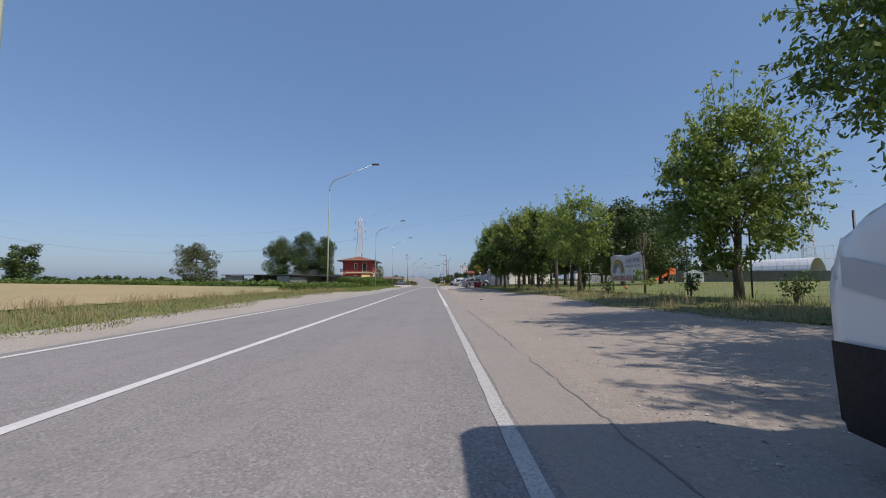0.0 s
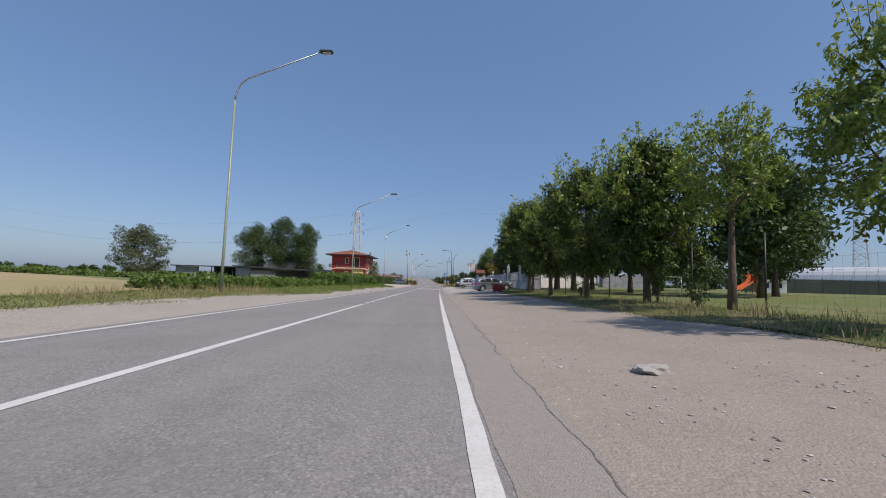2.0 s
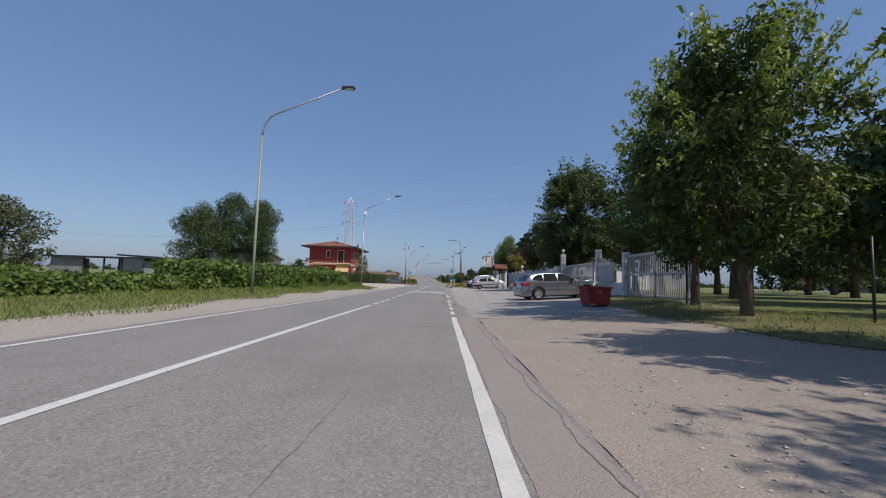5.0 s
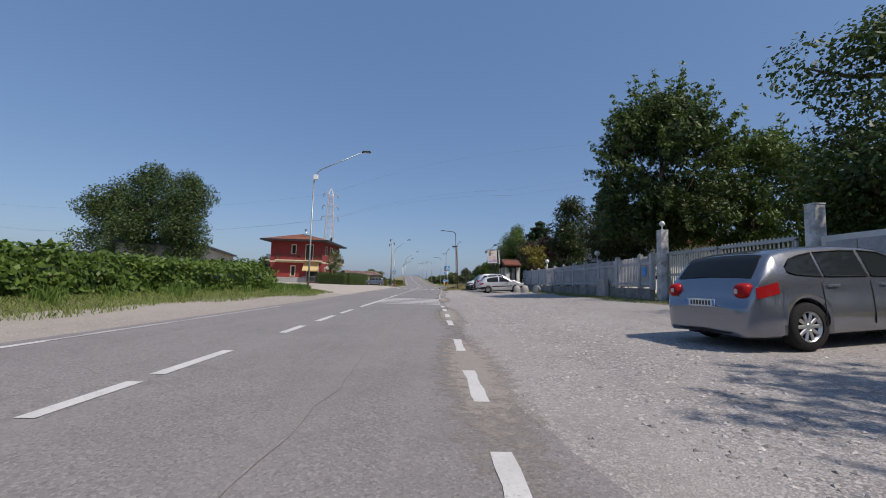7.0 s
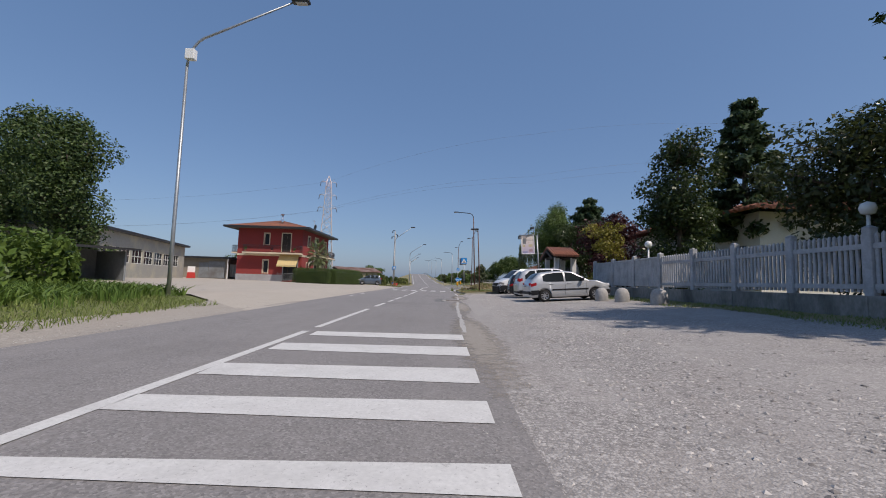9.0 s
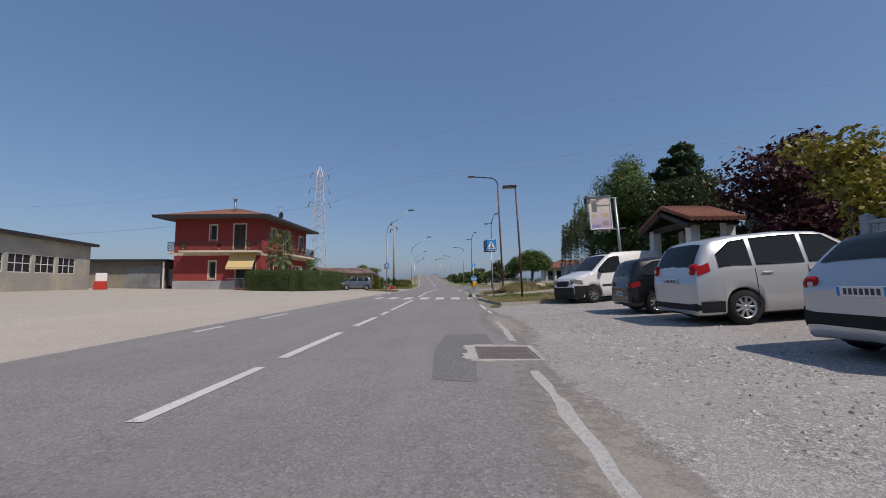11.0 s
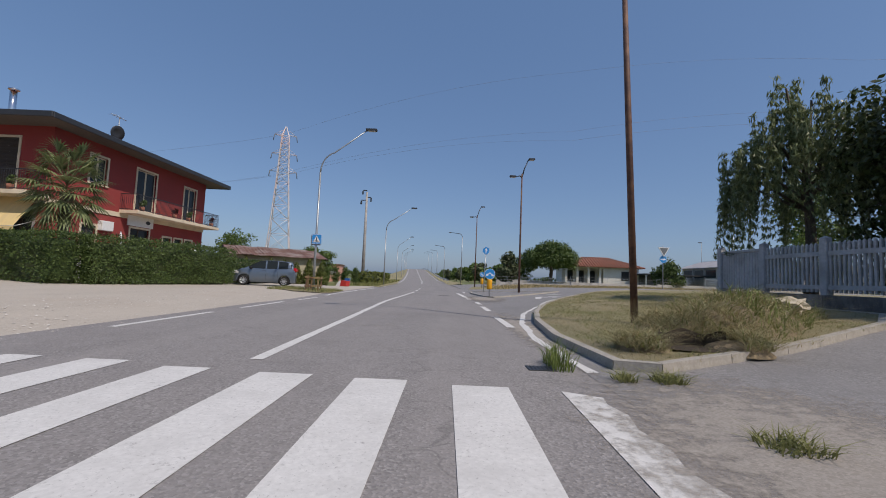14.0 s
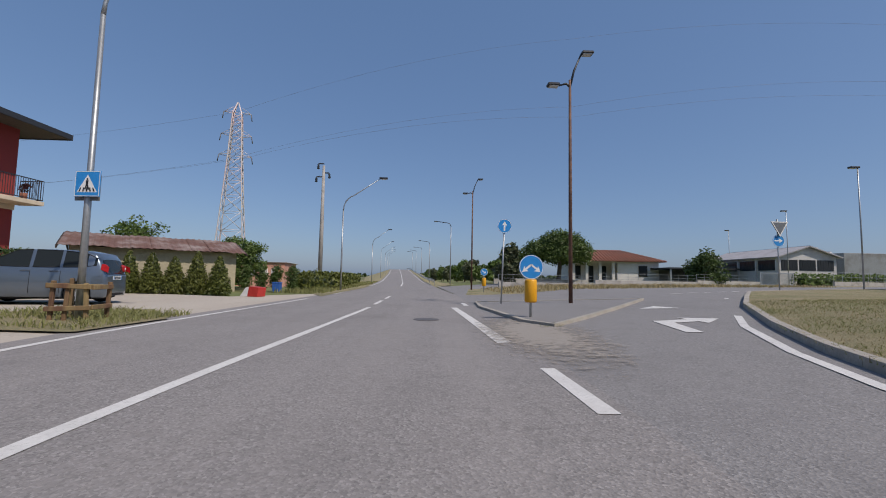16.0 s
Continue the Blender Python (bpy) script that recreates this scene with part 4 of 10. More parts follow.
# ---------------------------------------------------------------- trees on the field side
tree("walnut_tree", -27.2, 101.0, "ivy-grown dark green tree beside the shed", seed=140, height=11.2, spread=2.3, clear=0.8, leaves=22000, size=0.115, leaf="leaf_dark", ball=1.35, limb_count=18, trunk_r=0.25)
tree("walnut_tree", -33.2, 104.0, "large round dark green tree behind the shed", seed=141, height=12.5, spread=3.6, clear=1.2, leaves=24000, size=0.13, leaf="leaf_dark", ball=1.6, limb_count=18, trunk_r=0.3)
tree("walnut_tree", -41.4, 109.0, "large round dark green tree behind the shed", seed=142, height=11.9, spread=3.3, clear=1.2, leaves=22000, size=0.135, leaf="leaf_dark", ball=1.6, limb_count=18, trunk_r=0.3)
tree("field_tree", -50.5, 87.0, "greyish thin-leaved tree at the field edge", seed=143, height=8.4, spread=4.0, clear=0.6, leaves=9000, size=0.16, leaf="leaf_grey", ball=1.1, limb_count=22, trunk_r=0.18)
tree("field_tree", -118, 118, "lone dark tree far out on the field", seed=144, height=10.5, spread=4.2, clear=1.0, leaves=5000, size=0.3, leaf="leaf_dark", ball=1.6, limb_count=12, trunk_r=0.25)
tree("broadleaf_tree", 29.0, 143.0, "tall green tree beyond the side street", seed=146, height=9.0, spread=2.5, clear=1.0, leaves=9000, size=0.13, leaf="leaf_mid", ball=0.95, limb_count=15, trunk_r=0.18)
tree("yard_tree", -39.0, 150.0, "small leafy tree behind the yard", seed=145, height=5.2, spread=2.3, clear=1.0, leaves=3500, size=0.16, leaf="leaf_dark", ball=0.9, limb_count=12, trunk_r=0.14)

# park trees behind the row
for k, (x, y, h, s) in enumerate([(15.5, 46, 7.5, 2.8), (19, 41, 8.0, 3.0), (24, 46, 8.5, 3.2), (29, 52, 9.5, 3.4), (22, 60, 8.5, 3.2), (20, 70, 9.5, 3.6), (28, 68, 9.5, 3.6), (17, 53, 8.0, 2.8), (32, 76, 7.5, 3.6), (40, 82, 7.5, 3.6), (48, 90, 8, 3.8), (24, 80, 8.5, 3.4)]):
    tree("park_tree_far", x, y, "dark shade tree on the park lawn", "tree", "shade trees on the lawn", seed=150 + k, height=h, spread=s, clear=2.0, leaves=9000 if k < 4 else 4500, size=0.15 if k < 4 else 0.22, leaf="leaf_dark", ball=1.2, limb_count=13, trunk_r=0.2)

# umbrella pine and trees by the villa
e = thing("umbrella_pine", pose(17.6, 179.5, land(17.6)), "umbrella pine with a flat round crown beside the villa", "pine tree")
rs = random.Random(180)
bm = bmesh.new()
tube(bm, [(0, 0, -0.1), (0.2, 0, 2.2), (0.1, 0, 4.6)], [0.35, 0.28, 0.2], 9)
balls = []
for k in range(120):
    a, r = rs.uniform(0, 6.283), 4.1 * math.sqrt(rs.random())
    z = 2.5 + 4.7 * math.sqrt(max(0, 1 - (r / 4.6) ** 2)) * rs.uniform(0.3, 1)
    if k < 12:
        tube(bm, [(0.1, 0, 3.8), (math.cos(a) * r * 0.5, math.sin(a) * r * 0.5, 5.2), (math.cos(a) * r, math.sin(a) * r, z)], [0.12, 0.08, 0.03], 5)
    balls.append((math.cos(a) * r, math.sin(a) * r, z - 0.15, 1.25))
part("trunk", bm, M["bark"], e)
v, f = leaf_cloud(np.random.default_rng(181), balls, 20000, 0.15, 0, 1.3, 0.4)
from_arrays("crown", v, f, M["leaf_hedge"], e)
pine(12.0, 192.0, 4.4, 1.4, 182, "dark spruce beside the junction", 0.4, 5000, 9, "spruce_tree")
tree("garden_tree", 14.0, 186.0, "light green garden tree", seed=183, height=4.6, spread=2.0, clear=0.8, leaves=3000, size=0.18, leaf="leaf_row_shaded", ball=0.9, limb_count=10, trunk_r=0.12)
tree("garden_tree", 33.1, 171.5, "round dark shrub-like tree before the factory", seed=184, height=3.9, spread=1.9, clear=0.2, leaves=5000, size=0.16, leaf="leaf_dark", ball=0.9, limb_count=12, trunk_r=0.14)
rs = random.Random(190)
for k in range(16):
    y = 172 + 9.5 * k + rs.uniform(-2, 2)
    x = lerp(RIGHT, y) + rs.uniform(6.5, 10)
    tree("roadside_tree", x, y, "green roadside tree along the ramp" if k % 3 else "yellowing roadside tree along the ramp", "tree", "trees along the ramp", seed=191 + k, height=rs.uniform(2.6, 4.6), spread=rs.uniform(1.2, 2.0), clear=0.6, leaves=2600, size=0.24, leaf="leaf_mid" if k % 3 else "leaf_grey", ball=0.7, limb_count=9, trunk_r=0.12)


def far_woods():
    """Low woods along the horizon, as one mass."""
    rs = random.Random(5)
    rng = np.random.default_rng(5)
    balls = []
    for k in range(900):
        a = math.radians(rs.uniform(-75, 75))
        d = rs.uniform(330, 620)
        x, y = math.sin(a) * d, 60 + math.cos(a) * d
        if abs(x - lerp(CENTRE, min(y, 420))) < 14 and y < 440:
            continue
        h = rs.uniform(1.2, 4.5) * (0.6 + 0.6 * noise.noise(Vector((x * 0.01, y * 0.01, 3))))
        balls.append((x, y, land(x, y) + h * 0.7, max(1.0, h)))
    v, f = leaf_cloud(rng, balls, 24000, 1.25, 0, 1.0, 0.3)
    tagged(from_arrays("far_woods", v, f, M["leaf_dark"]), "low dark woods along the far horizon", "woods", kind="stuff")


far_woods()


# ---------------------------------------------------------------- hedges and cypresses
def hedge(name, pts, width, height, label, leaf, count, size, seed, lumps=0.12, bottom=0.0, core=0.33):
    """A clipped hedge along a line: inner body coloured dark for the shade within, and a coat of leaves."""
    e = thing(name, pose(pts[0][0], pts[0][1], land(*pts[0])), label, "hedge")
    ox, oy = pts[0]
    rs = random.Random(seed)
    bm = bmesh.new()
    rng = np.random.default_rng(seed)
    V, N = [], []
    for (xa, ya), (xb, yb) in zip(pts, pts[1:]):
        L = math.hypot(xb - xa, yb - ya)
        dx, dy = (xb - xa) / L, (yb - ya) / L
        z0 = land(xa, ya) - land(ox, oy)
        m = Matrix.Translation((xa - ox, ya - oy, z0)) @ Matrix.Rotation(math.atan2(dy, dx), 4, "Z")
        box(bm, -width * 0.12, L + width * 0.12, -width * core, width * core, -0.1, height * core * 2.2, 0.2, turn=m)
        n = int(count * L / 10)
        u = rng.random(n) * (L + width * 0.7) - width * 0.35
        face = rng.choice(5, n, p=[0.36, 0.36, 0.18, 0.05, 0.05])
        h = bottom + rng.random(n) * (height - bottom)
        lump = np.array([noise.noise(Vector((a * 0.9, b * 1.3, seed))) for a, b in zip(u, h)]) * lumps
        y = np.where(face == 0, -width / 2 - lump, np.where(face == 1, width / 2 + lump, (rng.random(n) - 0.5) * width))
        z = np.where(face == 2, height + lump, h)
        y = np.where(face > 2, (rng.random(n) - 0.5) * width, y)
        u = np.where(face == 3, -width * 0.35 - lump, np.where(face == 4, L + width * 0.35 + lump, u))
        p = np.stack([xa - ox + dx * u - dy * y, ya - oy + dy * u + dx * y, z0 + z], 1) + rng.normal(size=(n, 3)) * 0.05
        nn = np.stack([np.where(face == 0, dy, np.where(face == 1, -dy, 0)), np.where(face == 0, -dx, np.where(face == 1, dx, 0)), np.where(face == 2, 1.0, 0.25)], 1)
        V.append(p)
        N.append(nn)
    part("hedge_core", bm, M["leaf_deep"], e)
    p, n = np.concatenate(V), np.concatenate(N)
    n = n + rng.normal(size=n.shape) * 0.55
    n /= np.linalg.norm(n, axis=1)[:, None]
    a = rng.normal(size=n.shape)
    a -= n * (a * n).sum(1)[:, None]
    a /= np.linalg.norm(a, axis=1)[:, None]
    c = np.cross(n, a)
    s = (size * (0.6 + 0.8 * rng.random(len(p))))[:, None]
    v = np.stack([p - a * s, p + c * s * 0.55, p + a * s, p - c * s * 0.55], 1).reshape(-1, 3)
    from_arrays("leaves", v, np.arange(len(p) * 4).reshape(-1, 4), M[leaf], e)


hedge("hedge", [(-19.4, 126.9), (-14.9, 125.4)], 1.3, 1.86, "clipped dense green hedge before the red house", "leaf_clipped", 32000, 0.043, 201, 0.26, core=0.4)
hedge("hedge", [(-14.6, 126.3), (-13.2, 133.2)], 1.2, 1.9, "clipped dense green hedge beside the red house", "leaf_clipped", 32000, 0.043, 202, 0.26, core=0.4)
hedge("hedge", [(-14.1, 134.6), (-13.6, 138.6)], 1.0, 1.5, "clipped green hedge beside the parked car", "leaf_clipped", 18000, 0.05, 203, 0.1, core=0.4)
hedge("creeper_hedge", [(-12.6, 36.0), (-11.9, 46.0), (-11.4, 58)], 1.7, 0.52, "low wild bank of broad-leaved creeper along the road", "leaf_creeper", 4600, 0.1, 204, 0.3, core=0.3)
hedge("creeper_hedge", [(-11.4, 58.3), (-10.9, 72), (-10.4, 80.3)], 1.7, 1.2, "wild bank of broad-leaved creeper along the road", "leaf_creeper", 7000, 0.1, 208, 0.4, core=0.3)
hedge("creeper_mound", [(-13.6, 84.8), (-20.5, 92.5)], 2.6, 1.55, "mound of creeper grown over a wall", "leaf_creeper", 15000, 0.11, 205, 0.6, core=0.18)
hedge("field_hedge", [(-24, 62), (-44, 64), (-70, 70), (-100, 84)], 2.4, 0.6, "low green bank at the end of the field", "leaf_creeper", 900, 0.22, 206, 0.5)
hedge("far_hedge", [(-8.6, 149.5), (-7.7, 154.5), (-9.6, 174)], 1.0, 1.15, "row of clipped green hedge beyond the yard", "leaf_cypress", 3000, 0.12, 207, 0.25)
for k in range(8):
    x, y = -16.9 + 0.96 * k, 141.7 + 0.1 * k
    h = 2.0 + 0.16 * math.sin(k * 2.3)
    e = thing("cypress_shrub", pose(x, y, land(x, y)), "small cone-shaped clipped cypress before the barn", "cypress shrub", "row of clipped cypresses")
    bm = bmesh.new()
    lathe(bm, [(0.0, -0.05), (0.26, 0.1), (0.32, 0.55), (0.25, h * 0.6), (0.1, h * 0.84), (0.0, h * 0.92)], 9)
    # The core's dark colour stands in for shade between the cypress leaves.
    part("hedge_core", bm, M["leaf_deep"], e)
    rng = np.random.default_rng(220 + k)
    balls = [(0.26 * math.cos(j * 2.4) * (1 - j / 26), 0.26 * math.sin(j * 2.4) * (1 - j / 26), 0.15 + (h - 0.32) * j / 26, 0.34 * (1 - (j / 30) ** 2)) for j in range(26)]
    v, f = leaf_cloud(rng, balls, 6000, 0.045, -1.2, 1.5, 0.7)
    from_arrays("leaves", v, f, M["leaf_cypress"], e)

# palm before the house
e = thing("palm_tree", pose(-17.3, 127.8, land(-17.3, 127.8) - 0.35), "fan palm with drooping fronds behind the hedge", "palm tree")
rs = random.Random(230)
bm = bmesh.new()
tube(bm, [(0, 0, -0.1), (0.05, 0, 2.1), (0.02, 0.02, 4.2)], [0.22, 0.19, 0.22], 10)
part("trunk", bm, M["bark"], e)
for k in range(40):
    a = 2.4 * k
    up = 1.0 - 1.8 * k / 40
    L = rs.uniform(1.35, 1.8)
    d = Vector((math.cos(a), math.sin(a), 0))
    p0 = Vector((0, 0, 4.1 + 0.55 * (1 - k / 40)))
    p1 = p0 + d * L * 0.62 * max(0.35, 1 - abs(up) * 0.5) + Vector((0, 0, L * 0.75 * up))
    bm = bmesh.new()
    tube(bm, [p0, (p0 + p1) / 2 + Vector((0, 0, 0.08)), p1], 0.014, 4)
    ax = (p1 - p0).normalized()
    side = ax.cross(Vector((0, 0, 1))).normalized()
    for j in range(19):
        b = (j - 9) / 9 * 1.75
        w = (ax * math.cos(b) + side * math.sin(b)).normalized()
        tip = p1 + w * 0.95 + Vector((0, 0, -0.22 - 0.1 * abs(b)))
        t = w.cross(Vector((0, 0, 1))).normalized() * 0.045
        mid = p1 + w * 0.45
        bm.faces.new([bm.verts.new(q) for q in (p1, mid + t, tip, mid - t)])
    part("frond", bm, M["leaf_palm"], e)

# ---------------------------------------------------------------- grass
R_EDGE = lambda y: 5.8 + 0.35 * math.sin(y * 0.35) + 0.2 * math.sin(y * 1.3)
blades("verge_grass", scatter(301, 29000, R_EDGE, 9.2, 2, 60, clump=-0.4), 0.075, M["grass"], "uneven olive verge grass under the park trees", "grass", 1, 0.009, 0.7)
blades("verge_clumps", scatter(341, 9000, lambda y: R_EDGE(y) + 0.6, 9.0, 2, 60, clump=0.12), 0.16, M["grass_lush"], "greener clumps in the verge under the trees", "grass", 21, 0.009, 0.5)
blades("verge_weeds", scatter(302, 3600, lambda y: 6.0 + 0.4 * math.sin(y), 9.0, 3, 36, clump=0.05), 0.32, M["grass_dry"], "tall dry weeds along the wire fence", "grass", 2, 0.01, 0.25)
L_EDGE = lambda y: lerp([(-40, -7.0), (12, -7.0), (18, -7.6), (26, -7.9), (36, -7.9), (40, -7.0), (50, -7.1), (60, -7.4), (72, -7.4), (78, -6.9), (82, -6.7), (86, -7.4)], y) + 0.25 * math.sin(y * 0.9)
blades("roadside_grass", scatter(303, 22000, L_EDGE, lambda y: L_EDGE(y) - 3.2, 40, 85, clump=-0.5), 0.13, M["grass_bank"], "green roadside grass on the bank", "grass", 3, 0.011, 0.55)
blades("dry_weeds", scatter(304, 9000, lambda y: L_EDGE(y) - 0.8, lambda y: L_EDGE(y) - 4.0, 4, 40, clump=0.15), 0.3, M["grass_dry"], "tall dry weeds at the field edge", "grass", 4, 0.007, 0.3)
blades("reeds", scatter(305, 5000, lambda y: L_EDGE(y) - 1.4, lambda y: L_EDGE(y) - 2.6, 62, 84, clump=0.2), 0.36, M["grass_lush"], "green reeds before the creeper", "grass", 5, 0.02, 0.2)
blades("mound_weeds", scatter(306, 6000, -9.0, -14.5, 79, 88.5, keep=lambda x, y: y - 79 < (-8.2 - x) * 1.6 + 8 and y < 88.2 - 0.35 * (x + 14)), 0.3, M["leaf_creeper"], "leafy weeds at the corner of the yard", "weeds", 6, 0.04, 0.5)
blades("field_edge_grass", scatter(307, 18000, L_EDGE, lambda y: L_EDGE(y) - 3.4, 5, 42, clump=-0.45), 0.085, M["grass"], "low olive and dry grass along the field", "grass", 7, 0.01, 0.7)

# ---------------------------------------------------------------- side street, islands and kerbs
sheet("side_road", [(1.15, 113.6), (1.25, 150), (0.5, 172), (6, 176), (34, 158), (60, 168), (60, 154), (34, 146), (16, 138), (9.5, 129), (9.4, 113)], -0.004, M["asphalt_new"], "grey asphalt side street at the junction", "road")
sheet("apron", [(1.2, 110.6), (9.4, 110.6), (9.4, 117.8), (1.2, 115.6)], 0.004, M["asphalt_new"], "worn asphalt drive between two grass islands", "driveway")


def kerbed(outline, name, fill, label, rim=True, top=0.11, kerb_w=0.15, grass_z=0.085):
    """A raised island: kerb stones round an outline and a filled top."""
    n = len(outline)
    cx, cy = sum(p[0] for p in outline) / n, sum(p[1] for p in outline) / n
    inner = []
    for k in range(n):
        p0, p1, p2 = Vector(outline[k - 1]), Vector(outline[k]), Vector(outline[(k + 1) % n])
        d1, d2 = (p1 - p0).normalized(), (p2 - p1).normalized()
        nrm = (Vector((-d1.y, d1.x)) + Vector((-d2.y, d2.x))).normalized()
        q = p1 + nrm * kerb_w
        if (q - Vector((cx, cy))).length > (p1 - Vector((cx, cy))).length:
            q = p1 - nrm * kerb_w
        inner.append((q.x, q.y))
    base = sheet(name, inner, grass_z, fill, label, "grass island" if fill is not M["asphalt_new"] else "traffic island")
    for k in range(n):
        a, b, c, d = outline[k], outline[(k + 1) % n], inner[(k + 1) % n], inner[k]
        L = math.hypot(b[0] - a[0], b[1] - a[1])
        pieces = max(1, round(L / 1.0)) if rim else 1
        for j in range(pieces):
            t0, t1 = j / pieces + 0.006 / L, (j + 1) / pieces - 0.006 / L
            mix = lambda p, q, t: (p[0] + (q[0] - p[0]) * t, p[1] + (q[1] - p[1]) * t)
            quad = [mix(a, b, t0), mix(a, b, t1), mix(d, c, t1), mix(d, c, t0)]
            bm = bmesh.new()
            lo = [bm.verts.new((x, y, land(x, y) - 0.12)) for x, y in quad]
            hi = []
            for i, (x, y) in enumerate(quad):
                ix, iy = (quad[3] if i == 0 else quad[2] if i == 1 else (x, y))
                s = 0.14 if i < 2 else 0.0
                hi.append(bm.verts.new((x + (ix - x) * s, y + (iy - y) * s, land(x, y) + top)))
            bm.faces.new(hi)
            for i in range(4):
                bm.faces.new((lo[i], lo[(i + 1) % 4], hi[(i + 1) % 4], hi[i]))
            bmesh.ops.recalc_face_normals(bm, faces=bm.faces[:])
            finish("kerb_stone", bm, M["kerb"], base)
    return base


ISLAND_A = [(1.75, 104.6), (2.6, 104.75), (3.9, 104.95), (6.0, 105.5), (9.0, 106.6), (9.4, 111.6), (6, 111.5), (3.5, 111.4), (1.6, 111.05), (1.16, 110.6), (1.38, 108.0)]
ISLAND_B = [(1.55, 114.75), (2.0, 114.5), (4.2, 115.5), (7.8, 117.6), (9.5, 119.2), (9.6, 124.6), (13.5, 127), (22, 133), (40, 144), (38, 147), (25, 145.5), (14, 141), (10.2, 136.4), (7.8, 133.4), (5.7, 130.1), (4.5, 127.9), (3.9, 126.5), (3.1, 124.6), (2.2, 121.8), (1.7, 119.5), (1.45, 117)]
kerbed(ISLAND_A, "grass_island_1", M["drylawn"], "dry patchy grass island with a concrete kerb")
kerbed(ISLAND_B, "grass_island_2", M["drylawn"], "large dry grass island with a concrete kerb")
kerbed([(1.75, 132.3), (2.2, 131.2), (3.4, 132.5), (7.3, 137.3), (4.6, 138.8), (1.5, 139.6), (1.35, 137)], "traffic_island", M["asphalt_new"], "triangular asphalt traffic island", top=0.07, grass_z=0.05)
sheet("far_verge", [(1.8, 147), (5, 146), (9, 150), (22, 153), (34, 158), (60, 170), (60, 176), (34, 164), (16, 160), (3, 158)], -0.0, M["drylawn"], "strip of dry grass beyond the side street", "grass")
sheet("verge_left", [(-5.6, 143), (-6.8, 146), (-8, 160), (-11, 185), (-12, 210), (-9, 190), (-6.2, 160)], 0.02, M["drylawn"], "grass verge along the road", "grass")
sheet("sign_verge", [(-6.0, 129.8), (-7.6, 129.6), (-9.3, 131.2), (-9.2, 133.3), (-7.4, 133.8), (-5.9, 132.0)], 0.03, M["drylawn"], "small grass patch round the sign post", "grass")
# embankment of the ramp
bm = bmesh.new()
prev = None
for y in np.arange(172, 421, 6):
    h = lerp(RISE, y)
    l, r = lerp(LEFT, y), lerp(RIGHT, y)
    row = [bm.verts.new(p) for p in ((l - 3 - 2.2 * h, y, land(l - 6) - 0.1), (l - 0.9, y, h - 0.05), (r + 1.0, y, h - 0.05), (r + 3 + 2.2 * h, y, land(r + 8) - 0.1))]
    if prev:
        for k in range(3):
            bm.faces.new((prev[k], prev[k + 1], row[k + 1], row[k]))
    prev = row
tagged(finish("embankment", bm, M["drylawn"]), "grassy embankment carrying the road over a rise", "embankment", kind="structure")
# guard rail along the ramp
e = thing("guard_rail", pose(0, 0, 0), "long steel guard rail along the ramp", "guard rail")
bm = bmesh.new()
pts = [(lerp(RIGHT, y) + 0.75, y, lerp(RISE, y) + 0.62) for y in range(178, 401, 6)]
for z in (-0.1, 0.1):
    tube(bm, [(x, y, zz + z) for x, y, zz in pts], 0.07, 5)
part("rail", bm, M["galv"], e)
for x, y, z in pts[::2]:
    part("post", boxes((x + 0.06, x + 0.14, y - 0.05, y + 0.05, z - 0.9, z + 0.1)), M["galv"], e)

for seed, n, ol, h, mt in ((311, 36000, ISLAND_A, 0.1, "grass"), (312, 28000, ISLAND_A, 0.1, "grass_dry"), (313, 56000, ISLAND_B, 0.06, "grass"), (314, 22000, ISLAND_B, 0.06, "grass_dry")):
    xs, ys = [p[0] for p in ol], [p[1] for p in ol]

    def inside(x, y, ol=ol):
        c = False
        for k in range(len(ol)):
            (xa, ya), (xb, yb) = ol[k - 1], ol[k]
            if (ya > y) != (yb > y) and x < (xb - xa) * (y - ya) / (yb - ya) + xa:
                c = not c
        return c

    pts = [(x, y, z + 0.1) for x, y, z in scatter(seed, n, min(xs) + 0.3, min(max(xs), 16) - 0.2, min(ys) + 0.25, min(max(ys), 134), keep=inside, clump=-0.12 if mt == "grass" else 0.0)]
    blades("island_grass", pts, h, M["grass_island" if mt == "grass" else mt], "short patchy grass on the island" if mt == "grass" else "dry grass stalks on the island", "grass", seed, 0.0055, 0.9)
# rough weeds heaped on the island corner, and tufts at the kerb
rng_h = np.random.default_rng(9)
HEAP = [(3.4, 116.3, 0.32, 0.6), (3.7, 116.4, 0.46, 0.7), (4.2, 116.8, 0.56, 0.8), (4.8, 117.2, 0.54, 0.8), (5.5, 117.8, 0.46, 0.8), (6.3, 118.6, 0.3, 0.75), (7.2, 119.2, 0.16, 0.7), (4.6, 118.2, 0.4, 0.8), (3.6, 117.3, 0.25, 0.6), (2.35, 115.6, 0.1, 0.4), (3.5, 115.5, 0.12, 0.4)]
heap_pts, heap_green = [], []
for hx, hy, hh, hr in HEAP:
    for k in range(900):
        u, a = math.sqrt(rng_h.random()), rng_h.random() * 6.283
        p = (hx + hr * u * math.cos(a), hy + hr * u * math.sin(a), land(hx) + 0.09 + hh * (1 - u * u) + 0.02)
        if ((p[0] - 2.95) / 0.5) ** 2 + ((p[1] - 115.4) / 0.42) ** 2 < 1:
            continue
        (heap_green if rng_h.random() < (0.14 if hx < 4 else 0.42) else heap_pts).append(p)
blades("weed_heap", heap_pts, 0.13, M["leaf_cut"], "heap of dry cut weeds on the island", "weeds", 9, 0.006, 1.5)
blades("heap_weeds", heap_green, 0.15, M["grass"], "green weeds growing over the cut heap", "weeds", 10, 0.009, 0.7)
